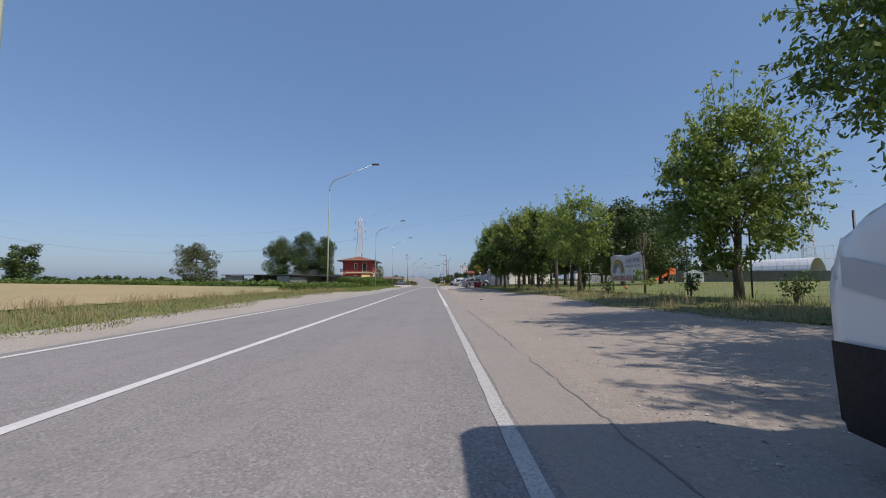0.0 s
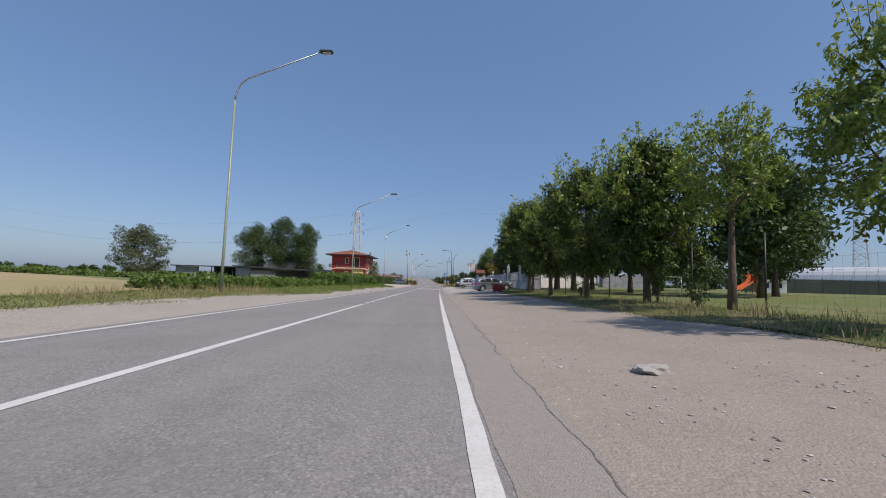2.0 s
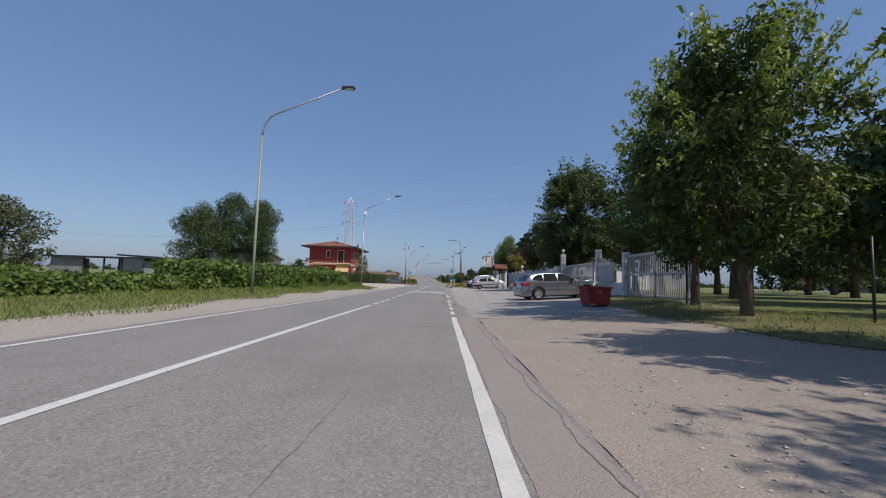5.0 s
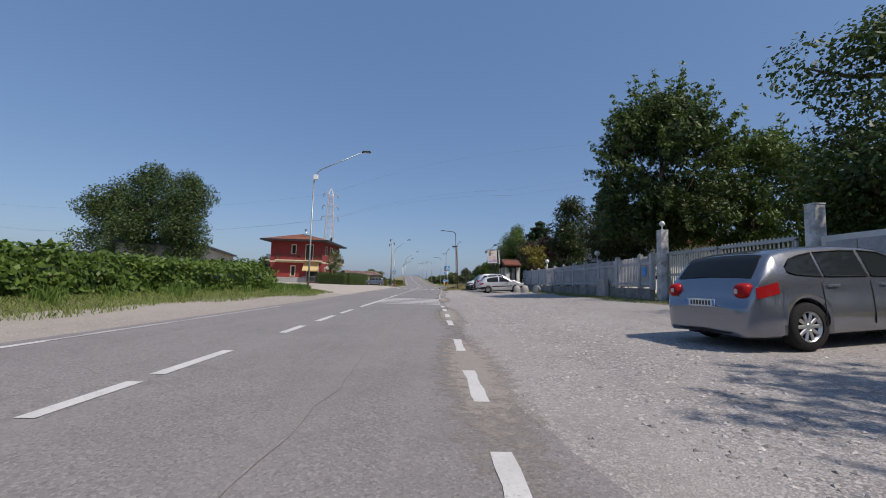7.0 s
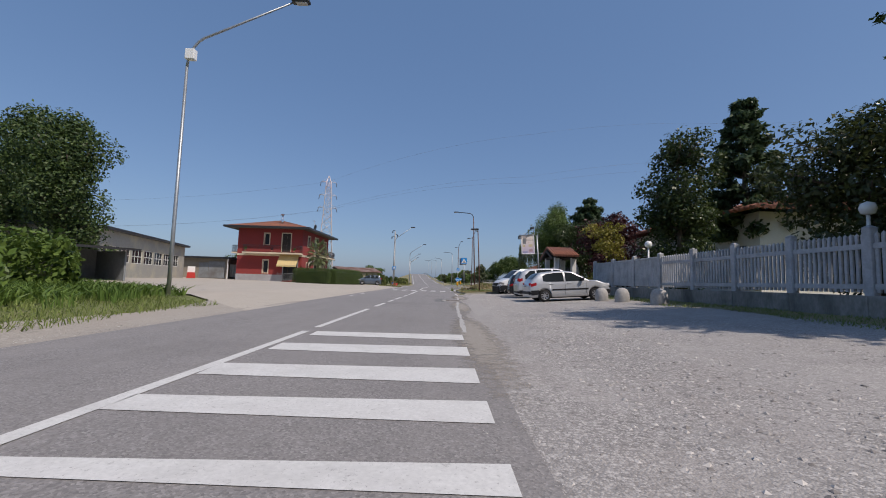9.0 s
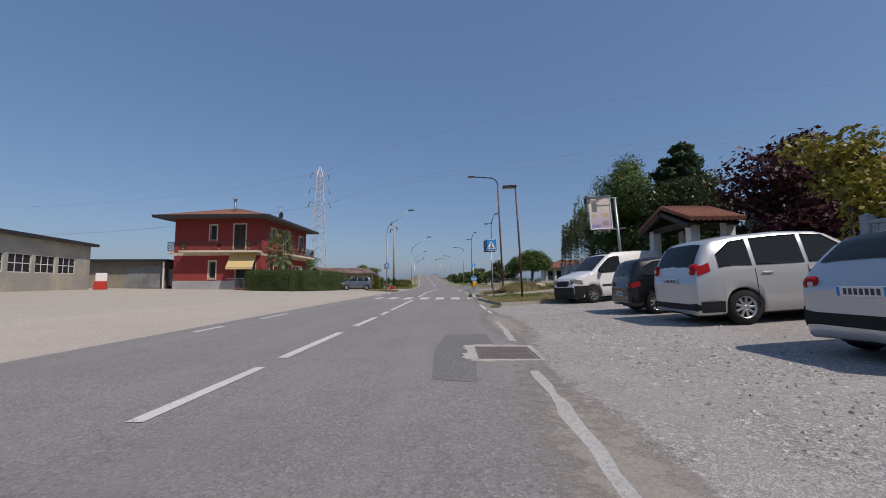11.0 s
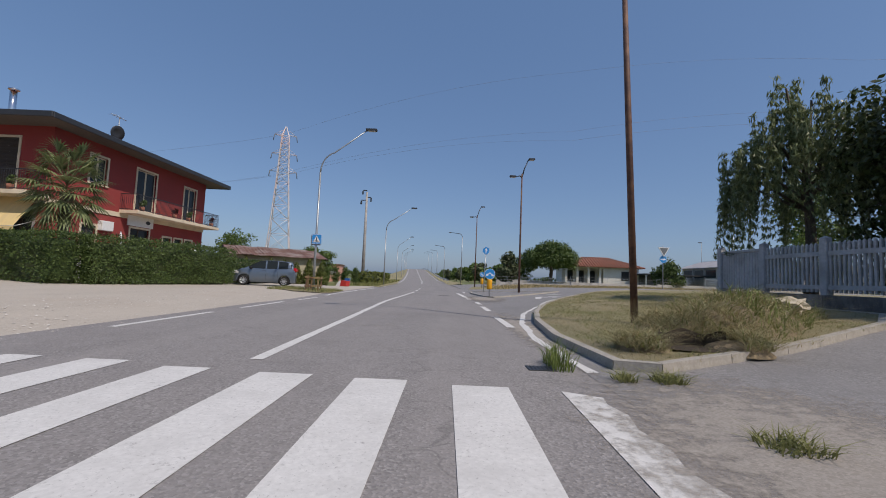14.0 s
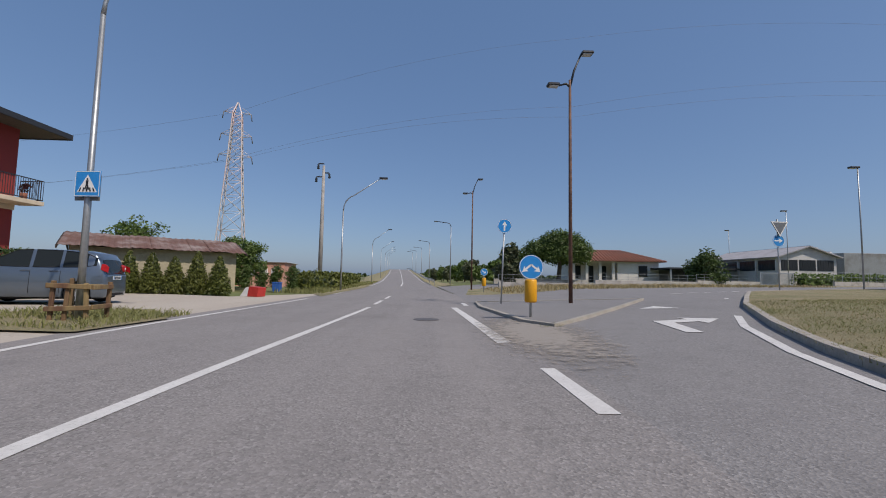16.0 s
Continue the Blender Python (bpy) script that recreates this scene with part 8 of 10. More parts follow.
part("grille", boxes((2.0, 2.135, -0.4, 0.4, 0.64, 0.86), bevel=0.04), M["plastic"], van)
part("roof_bar", boxes((0.3, 0.36, -0.66, 0.66, 1.8, 1.85), (-0.6, -0.54, -0.68, 0.68, 1.83, 1.87), (-1.5, -1.44, -0.68, 0.68, 1.82, 1.86), bevel=0.01), M["plastic"], van)
# dark small car by the hedge
S = Shape(3.35, 1.62, 1.5, 0.95, [(-0.5, 0.85), (-0.49, 1.05), (-0.46, 1.3), (-0.43, 1.45), (-0.35, 1.5), (-0.1, 1.52), (0.03, 1.5), (0.08, 1.46), (0.32, 1.05), (0.4, 0.96), (0.46, 0.82), (0.5, 0.55)], (-1.1, 1.14), 0.295)
car("city_car", ground_pose(-11.3, 135.0, 196), "dark blue-grey small car parked beside the hedge", "car", S, "blue_paint",
    [[(-1.5, 1.1, 1.3), (-1.2, 1.05, 1.44), (-0.75, 1.03, 1.48)], [(-0.68, 1.03, 1.485), (-0.3, 1.02, 1.49), (-0.1, 1.02, 1.49)], [(-0.02, 1.02, 1.49), (0.3, 1.02, 1.46), (0.65, 1.03, 1.24), (0.88, 1.04, 1.12)]],
    (0.34, 1.1), (-1.72, -1.56), 8, lamps_rear=[(-1.78, -1.6, 0.9, 1.15, "lens_red")], lamps_front=[(1.42, 1.76, 0.66, 0.86, "lens_clear")], doors=(-0.06, 0.85, -0.72), handles=((-0.58, 0.92), (0.05, 0.92)), mirror_x=0.75, plate_z=(0.42, 0.75))
# tall white van at the start of the walk
S = Shape(5.2, 1.9, 2.9, 1.15, [(-0.5, 1.2), (-0.498, 2.6), (-0.47, 2.85), (0.0, 2.9), (0.1, 2.75), (0.25, 1.85), (0.31, 1.55), (0.4, 1.42), (0.46, 1.3), (0.485, 1.18), (0.5, 0.95)], (-1.6, 1.65), 0.34, taper=0.06, nose=0.1)
car("camper_van", ground_pose(2.88, -0.52, 90, 3.2), "tall white camper van with black bumper on the shoulder", "van", S, "white_paint",
    [[(0.35, 1.25, 1.95), (0.8, 1.25, 1.85), (1.2, 1.28, 1.5)]], (0.6, 1.55), (-2.597, -2.59), 8, rim="galv", lamps_rear=[(-2.58, -2.4, 1.0, 1.5, "lens_red")], lamps_front=[(2.2, 2.5, 0.86, 1.08, "lens_clear")], doors=(0.25, 1.4), handles=((0.4, 1.1),), mirror_x=1.2, strip_z=None, bumper=((0.2, 0.66, "plastic"), (0.3, 0.6, "plastic")), plate_z=(0.45, 0.8), van=True)


# ---------------------------------------------------------------- signs, poles and street furniture on the right
def plain_lamp(x, y, h, label, double=False, lean=0.0, arm=0.9, material="rust_steel", bend=True):
    e = thing("street_lamp", pose(x, y, land(x, y), 0, lean, 0), label, "street lamp", "street lamps along the road")
    if double:
        pts = [(0, 0, -0.1), (0, 0, h * 0.5), (0, 0, h)]
        part("pole", tube(bmesh.new(), pts, [0.07, 0.06, 0.045], 10), M[material], e)
        for s, L, r in ((1, 0.42, 1.0), (-1, 0.4, -0.22)):
            bm = tube(bmesh.new(), [(0, 0, h - 0.25), (s * L * 0.35, 0, h - 0.05 + r * 0.4), (s * L, 0, h + r)], [0.045, 0.04, 0.03], 7)
            arm_part = part("arm", bm, M["dark_steel"], e)
            part("lamp_head", boxes((min(s * L, s * (L + 0.42)), max(s * L, s * (L + 0.42)), -0.14, 0.14, h + r - 0.03, h + r + 0.07), bevel=0.025), M["dark_steel"], arm_part)
            part("lamp_lens", boxes((min(s * (L + 0.04), s * (L + 0.36)), max(s * (L + 0.04), s * (L + 0.36)), -0.11, 0.11, h + r - 0.055, h + r - 0.032)), M["lens_clear"], arm_part)
    elif bend:
        r = 0.55
        pts = [(0, 0, -0.1), (0, 0, h * 0.5), (0, 0, h - r)]
        part("pole", tube(bmesh.new(), pts, [0.075, 0.066, 0.05], 10), M[material], e)
        cur = [(0, 0, h - r)] + [(-r * (1 - math.cos(t)), 0, h - r + r * math.sin(t)) for t in np.linspace(0.25, 1.4, 5)] + [(-arm - 0.9, 0, h + 0.14)]
        part("arm", tube(bmesh.new(), cur, 0.045, 8), M["dark_steel"], e)
        part("lamp_head", boxes((-arm - 1.35, -arm - 0.85, -0.13, 0.13, h + 0.1, h + 0.2), bevel=0.03), M["dark_steel"], e)
        part("lamp_lens", boxes((-arm - 1.3, -arm - 0.95, -0.1, 0.1, h + 0.075, h + 0.098)), M["lens_clear"], e)
    else:
        pts = [(0, 0, -0.1), (0.02, 0, h * 0.5), (0, 0, h)]
        part("pole", tube(bmesh.new(), pts, [0.055, 0.05, 0.038], 10), M[material], e)
        part("lamp_head", boxes((-0.62, 0.06, -0.16, 0.16, h, h + 0.12), bevel=0.03), M["dark_steel"], e)
        part("lamp_lens", boxes((-0.58, -0.12, -0.13, 0.13, h - 0.024, h - 0.002)), M["lens_clear"], e)
    return e


plain_lamp(3.15, 107.7, 5.5, "slim rusty brown lamp post with a flat lamp head", bend=False, lean=-2.6)
plain_lamp(3.6, 118.6, 8.8, "tall rusty brown street lamp with a curved arm", lean=-2.2)
plain_lamp(4.55, 137.0, 8.0, "tall brown street lamp with two arms", double=True)
plain_lamp(3.1, 156.5, 8.2, "tall brown street lamp with a short arm", double=True)
plain_lamp(2.3, 176.0, 8.2, "far grey street lamp", material="galv")
plain_lamp(30.1, 150.7, 8.6, "grey street lamp by the side street", bend=False, material="galv")
plain_lamp(41.5, 169.3, 8.7, "grey street lamp by the factory gate", bend=False, material="galv")
plain_lamp(49.3, 189.0, 8.8, "grey street lamp behind the factory wall", bend=False, material="galv")
for k in range(5):
    y = 186 + 30 * k
    curved_lamp(lerp(LEFT, y) - 1.2, y, 8.2 + lerp(RISE, y), 2.4, M["galv"], LAMP)
for k in range(4):
    y = 205 + 32 * k
    plain_lamp(lerp(RIGHT, y) + 1.8, y, 7.8 + lerp(RISE, y), "far grey street lamp on the ramp", material="galv")


def disc(bm, r, z0, z1, n=32):
    lathe(bm, [(0.0, z0), (r, z0), (r, z1), (0.0, z1)], n)
    for f in bm.faces:
        f.smooth = False
    return bm


FACE = Matrix.Rotation(math.pi / 2, 4, "X")


def flat_shape(points, y, thick=0.003):
    """A thin plate in the sign's face, seen from -y."""
    bm = bmesh.new()
    prism(bm, points, -thick, 0.0, m=Matrix.Translation((0, y, 0)) @ Matrix.Rotation(math.pi / 2, 4, "X"))
    return bm


def ring_band(points, inner, y):
    bm = bmesh.new()
    n = len(points)
    for k in range(n):
        a, b, c, d = points[k], points[(k + 1) % n], inner[(k + 1) % n], inner[k]
        bm.faces.new([bm.verts.new((p[0], y, p[1])) for p in (a, b, c, d)])
    return bm


def crossing_face(parent, z, s, y=-0.02):
    """Blue crossing sign: white triangle, striped road and a plain walking mark."""
    part("panel", boxes((-s, s, y, y + 0.02, z - s, z + s), bevel=0.006), M["signblue"], parent)
    part("panel_border", ring_band([(-s * 0.97, z - s * 0.97), (s * 0.97, z - s * 0.97), (s * 0.97, z + s * 0.97), (-s * 0.97, z + s * 0.97)], [(-s * 0.92, z - s * 0.92), (s * 0.92, z - s * 0.92), (s * 0.92, z + s * 0.92), (-s * 0.92, z + s * 0.92)], y - 0.002), M["signwhite"], parent)
    part("triangle", flat_shape([(-s * 0.8, z - s * 0.66), (s * 0.8, z - s * 0.66), (0, z + s * 0.72)], y - 0.0005), M["signwhite"], parent)
    bm = bmesh.new()
    for k in (-2, -1, 0, 1, 2):
        x = k * s * 0.24
        prism(bm, [(x - s * 0.055 + k * s * 0.05, z - s * 0.6), (x + s * 0.055 + k * s * 0.05, z - s * 0.6), (x + s * 0.03, z - s * 0.3), (x - s * 0.04, z - s * 0.3)], 0, 0.003, m=Matrix.Translation((0, y - 0.004, 0)) @ Matrix.Rotation(math.pi / 2, 4, "X"))
    prism(bm, [(-s * 0.1, z + s * 0.25), (s * 0.1, z + s * 0.25), (s * 0.06, z - s * 0.05), (s * 0.2, z - s * 0.45), (s * 0.08, z - s * 0.45), (0, z - s * 0.15), (-s * 0.1, z - s * 0.45), (-s * 0.2, z - s * 0.42), (-s * 0.07, z - s * 0.05)], 0, 0.003, m=Matrix.Translation((0, y - 0.005, 0)) @ Matrix.Rotation(math.pi / 2, 4, "X"))
    box(bm, -s * 0.06, s * 0.06, y - 0.008, y - 0.005, z + s * 0.29, z + s * 0.42, 0.002)
    part("pictogram", bm, M["signblack"], parent)


def crossing_sign(x, y, zc, s, label, turn=0.0, post=True, lean=0.0):
    e = thing("crossing_sign", pose(x, y, land(x, y) + 0.08, 0, lean, turn), label, "road sign")
    if post:
        part("post", tube(bmesh.new(), [(0, 0.04, -0.15), (0, 0.04, zc)], 0.03, 10), M["galv"], e)
    crossing_face(e, zc, s)
    part("second_panel", boxes((-s - 0.08, s - 0.08, 0.08, 0.1, zc - s - 0.06, zc + s - 0.06), bevel=0.006), M["signback"], e, "dark back of the panel facing the other way")
    return e


crossing_sign(1.9, 109.0, 2.78, 0.3, "blue pedestrian crossing sign on a leaning steel post", 6, lean=-2.0)
crossing_sign(-7.14, 131.2, 2.62, 0.26, "blue pedestrian crossing sign on the lamp post", -4, post=False)


def arrow_points(cx, cz, s, d):
    """An arrow of length 2s pointing along the direction d in the face."""
    d = Vector(d).normalized()
    n = Vector((-d.y, d.x))
    c = Vector((cx, cz))
    ps = [c - d * s + n * s * 0.16, c + d * s * 0.2 + n * s * 0.16, c + d * s * 0.05 + n * s * 0.55, c + d * s, c + d * s * 0.05 - n * s * 0.55, c + d * s * 0.2 - n * s * 0.16, c - d * s - n * s * 0.16]
    return [(p.x, p.y) for p in ps]


def round_sign(x, y, z, r, label, arrows, post_top=None, turn=0.0, bollard=False, lean=0.0):
    e = thing("direction_sign", pose(x, y, land(x, y) + 0.06, 0, lean, turn), label, "road sign")
    part("post", tube(bmesh.new(), [(0, 0.04, -0.15), (0, 0.04, post_top or z + r * 0.5)], 0.03, 10), M["galv"], e)
    bm = disc(bmesh.new(), r, 0, 0.015)
    bmesh.ops.transform(bm, matrix=Matrix.Translation((0, 0.0, z)) @ Matrix.Rotation(math.pi / 2, 4, "X"), verts=bm.verts[:])
    part("disc", bm, M["signblue"], e)
    circ = lambda q: [(q * math.cos(6.2832 * k / 32), z + q * math.sin(6.2832 * k / 32)) for k in range(32)]
    part("border", ring_band(circ(r * 0.98), circ(r * 0.93), -0.017), M["signwhite"], e)
    for a in arrows:
        part("arrow", flat_shape(arrow_points(*a), -0.0165), M["signwhite"], e)
    if bollard:
        bm = bmesh.new()
        lathe(bm, [(0.0, 0.34), (0.13, 0.34), (0.15, 0.38), (0.15, 0.86), (0.13, 0.9), (0.0, 0.9)], 18)
        bmesh.ops.transform(bm, matrix=Matrix.Translation((0, 0.04, 0)), verts=bm.verts[:])
        part("reflector_tube", bm, M["signyellow"], e, "yellow plastic reflector tube")
    return e


round_sign(2.15, 132.9, 1.2, 0.3, "round blue double-arrow sign above a yellow tube", [(-0.11, 1.17, 0.15, (-0.75, -0.6)), (0.11, 1.17, 0.15, (0.75, -0.6))], bollard=True)
round_sign(2.3, 137.9, 2.85, 0.26, "round blue sign with a white up arrow", [(0, 2.85, 0.18, (0, 1))], lean=2.0)
round_sign(17.2, 142.9, 2.5, 0.3, "round blue arrow sign under a give-way sign", [(0, 2.5, 0.22, (1, 0))], post_top=3.6)
e = thing("give_way_sign", pose(17.2, 142.8, land(17.2) + 0.06), "triangular sign with a pale rim and a face coloured dark as if shaded", "road sign")
T = lambda q: [(-q, 3.2 + q * 0.577), (0, 3.2 - q * 1.155), (q, 3.2 + q * 0.577)]
part("panel", flat_shape(T(0.45), 0.0, 0.015), M["signback"], e)
part("rim", ring_band(T(0.44), T(0.36), -0.018), M["signwhite"], e)
# The grey sign-back colour stands in for shade on the sign's face.
part("face", flat_shape(T(0.36), -0.016, 0.001), M["signback"], e)
round_sign(3.4, 151.0, 1.3, 0.25, "far round blue arrow sign above a yellow tube", [(0, 1.3, 0.18, (0.8, -0.5))], bollard=True)

# sign board of the restaurant on a leaning steel post
e = thing("hanging_sign", pose(8.95, 109.9, land(9), 0, -4.5, 12), "framed picture board hanging from a steel post", "sign board")
part("post", tube(bmesh.new(), [(0, 0, -0.2), (0, 0, 5.05)], 0.075, 10), M["galv"], e)
part("arm", tube(bmesh.new(), [(0.15, 0, 5.0), (-1.75, 0, 5.12)], 0.03, 8), M["galv"], e)
part("arm", tube(bmesh.new(), [(0.5, 0, 3.35), (-1.2, 0, 3.3)], 0.025, 8), M["galv"], e)
part("frame", boxes((-1.6, -1.54, -0.05, 0.05, 3.36, 5.1), (-0.36, -0.3, -0.05, 0.05, 3.36, 5.1), (-1.54, -0.36, -0.05, 0.05, 5.04, 5.1), (-1.54, -0.36, -0.05, 0.05, 3.36, 3.42), bevel=0.008), M["signwhite"], e)
M["faded_yellow"] = surface("faded_yellow_print", (0.56, 0.48, 0.3), None, 0.6, grain=6, relief=0)
M["faded_red"] = surface("faded_red_print", (0.4, 0.27, 0.3), None, 0.6, grain=6, relief=0)
M["faded_blue"] = surface("faded_blue_print", (0.3, 0.3, 0.48), None, 0.6, grain=6, relief=0)
pm, nt, b = shader("poster_print")
vec = coords(nt)
sep = nt.nodes.new("ShaderNodeSeparateXYZ")
nt.links.new(vec, sep.inputs[0])
rng_ = nt.nodes.new("ShaderNodeMapRange")
rng_.inputs["From Min"].default_value, rng_.inputs["From Max"].default_value = 3.5, 4.6
nt.links.new(sep.outputs[2], rng_.inputs["Value"])
col = mixed(nt, rng_.outputs[0], (0.42, 0.36, 0.5), (0.66, 0.6, 0.55))
col = mixed(nt, mul(nt, noise_fac(nt, vec, 3.0, 4.0, 0.6, 0.5, 0.7), 0.5), col, (0.5, 0.3, 0.24))
nt.links.new(col, b.inputs["Base Color"])
b.inputs["Roughness"].default_value = 0.5
part("poster", boxes((-1.54, -0.36, -0.02, 0.02, 3.42, 5.04)), pm, e)
part("side_panel", boxes((-0.3, -0.26, -0.03, 0.36, 3.4, 5.06)), M["dark_steel"], e)
part("cover_strip", boxes((-1.64, -0.24, -0.09, 0.38, 5.1, 5.15), bevel=0.008), M["galv"], e)
lamp = part("spotlight", boxes((-2.0, -1.72, -0.5, -0.28, 4.72, 5.0), bevel=0.03), M["dark_steel"], e, "black spotlight on a short arm")
part("spotlight_arm", tube(bmesh.new(), [(-1.5, 0, 5.12), (-1.75, -0.2, 5.14), (-1.86, -0.38, 4.98)], 0.018, 6), M["dark_steel"], lamp)
part("spotlight_glass", boxes((-1.97, -1.75, -0.52, -0.502, 4.74, 4.9)), M["signback"], lamp)
part("poster_shape", boxes((-1.42, -1.12, -0.026, -0.021, 4.3, 4.82)), M["signback"], e)
part("poster_text", boxes((-1.46, -1.24, -0.026, -0.021, 4.02, 4.2)), M["faded_yellow"], e)
part("poster_text", boxes((-0.88, -0.5, -0.026, -0.021, 4.02, 4.24)), M["faded_yellow"], e)
part("poster_text", boxes((-0.86, -0.5, -0.026, -0.021, 3.56, 3.8)), M["faded_red"], e)
part("poster_shape", boxes((-1.5, -1.0, -0.026, -0.021, 3.46, 3.62)), M["faded_blue"], e)
for s in (-1, 1):
    for c0, r0 in ((0.18, 0.13), (0.42, 0.09)):
        part("scroll", tube(bmesh.new(), [(-0.95 + s * c0 + r0 * (1 - k / 22) * math.cos(k * 0.5), 0, 3.2 + r0 * (1 - k / 22) * math.sin(k * 0.5)) for k in range(18)], 0.012, 4), M["galv"], e)
for k in range(3):
    part("scroll", tube(bmesh.new(), [(-1.3 + 0.12 * k + 0.07 * math.cos(t), 0, 5.22 + 0.07 * math.sin(t)) for t in np.linspace(0, 5.2, 12)], 0.01, 4), M["galv"], e)
bm = bmesh.new()
tube(bm, [(-1.2, 0, 5.1), (-0.95, -0.2, 5.4), (-0.6, -0.35, 5.7)], 0.02, 6)
box(bm, -0.75, -0.4, -0.5, -0.2, 5.62, 5.8, 0.03)
part("flood_lamp", bm, M["dark_steel"], e)

# concrete bollards with rounded tops, garden globe lamps
for k, (x, y, s) in enumerate(((7.95, 87.3, 1.0), (7.5, 89.4, 0.95), (7.1, 90.6, 0.92))):
    e = thing("concrete_bollard", pose(x, y, land(x)), "rounded weathered concrete bollard on the grass edge", "bollard", "concrete bollards")
    part("body", lathe(bmesh.new(), [(0.31 * s, -0.1), (0.31 * s, 0.22), (0.29 * s, 0.38), (0.22 * s, 0.51), (0.11 * s, 0.575), (0.0, 0.59)], 20), M["concrete"], e)
for k, (x, y) in enumerate(((10.2, 92.5), (10.6, 82.3))):
    e = thing("garden_lamp", pose(x, y, land(x)), "garden lamp post with a white globe", "garden lamp", "globe lamps behind the fence")
    part("post", tube(bmesh.new(), [(0, 0, -0.1), (0, 0, 2.5)], 0.04, 8), M["signwhite"], e)
    part("globe", lathe(bmesh.new(), [(0.06, 2.5), (0.14, 2.53), (0.18, 2.66), (0.14, 2.79), (0.0, 2.85)], 14), M["bulb"], e)

# iron manhole grate in a concrete frame at the edge of the road
M["grate_iron"] = surface("worn_grate_iron", (0.2, 0.17, 0.155), (0.14, 0.12, 0.11), 0.7, 0.2, grain=25, third=(0.23, 0.18, 0.15), stain=3, relief=0.2)
e = thing("drain_grate", pose(0.5, 93.8, land(0.5)), "rusty drain grate in a broken concrete frame", "drain grate")
M["frame_concrete"] = surface("pale_broken_concrete", (0.5, 0.47, 0.43), (0.4, 0.375, 0.345), 0.95, grain=22, third=(0.3, 0.28, 0.26), stain=3, relief=0.5)
rs = random.Random(88)
for x0, y0, x1, y1, ox, oy in ((-0.4, -0.515, -0.4, 0.515, -0.2, 0.0), (-0.56, 0.52, 0.4, 0.52, 0.0, 0.16), (0.4, -0.5, 0.4, 0.6, 0.09, 0.0), (-0.5, -0.52, 0.44, -0.52, 0.0, -0.12)):
    inner = [(x0 + (x1 - x0) * k / 9, y0 + (y1 - y0) * k / 9) for k in range(10)]
    outer = [(x + ox * rs.uniform(0.55, 1.2), y + oy * rs.uniform(0.55, 1.2)) for x, y in inner]
    part("concrete_frame", prism(bmesh.new(), inner + outer[::-1], -0.05, 0.012), M["frame_concrete"], e)
part("pit", boxes((-0.38, 0.38, -0.5, 0.5, -0.05, -0.04)), M["black"], e)
for k in range(16):
    part("bar", boxes((-0.37, 0.37, -0.49 + 0.062 * k, -0.455 + 0.062 * k, -0.03, 0.008)), M["grate_iron"], e)
for k in range(13):
    part("cross_bar", boxes((-0.365 + 0.059 * k, -0.34 + 0.059 * k, -0.48, 0.48, -0.034, 0.006)), M["grate_iron"], e)
# turning arrow and give-way triangle painted on the side street
mark([(4.08, 129.9), (4.34, 129.85), (4.66, 131.2), (5.2, 131.25), (5.2, 130.95), (5.8, 131.5), (5.2, 132.0), (5.2, 131.65), (4.42, 131.6)], "white right-turn arrow painted on the side street", "road_arrow")
mark([(5.6, 134.4), (6.3, 134.9), (6.5, 133.9)], "white give-way triangle painted on the side street", "road_triangle")
KERB_LINE = [(114.6, 1.28), (117.0, 1.2), (119.5, 1.43), (121.8, 1.9), (124.6, 2.93)]
rs = random.Random(44)
bm = bmesh.new()
prev = None
for k in range(34):
    y = 114.6 + 0.3 * k
    x, w = lerp(KERB_LINE, y), 0.13 - 0.02 * (y > 122)
    xa, xb = x - w / 2 + rs.uniform(-0.012, 0.012), x + w / 2 + rs.uniform(-0.03, 0.03)
    row = [bm.verts.new((q, y, land(q, y) + 0.007)) for q in (xa, xb)]
    if prev:
        bm.faces.new((prev[0], prev[1], row[1], row[0]))
    prev = row
tagged(finish("kerb_line", bm, M["paint"]), "flaking white line along the kerb", "road marking", kind="structure")
for k in range(7):
    x, y = 10.5 + 1.1 * k, 140.8 + 0.55 * k
    mark([(x, y), (x + 0.6, y + 0.3), (x + 0.52, y + 0.45), (x - 0.08, y + 0.15)], "white give-way dash across the side street", "give_way_dash")
mark([(2.92, 124.5), (3.02, 124.5), (3.66, 126.42), (4.26, 127.94), (5.45, 130.24), (9.86, 136.64), (9.78, 136.74), (5.35, 130.34), (4.16, 128.04), (3.56, 126.52)], "white line along the curved kerb", "kerb_line")

# ---------------------------------------------------------------- far pylons and their wires
M["pylon"] = surface("pale_painted_steel", (0.62, 0.6, 0.6), (0.5, 0.48, 0.48), 0.6, 0.2, grain=2, third=(0.6, 0.4, 0.38), stain=0.12, relief=0.0)
M["wire"] = surface("wire", (0.16, 0.165, 0.17), (0.12, 0.12, 0.125), 0.6, 0.4, grain=3, relief=0.0)


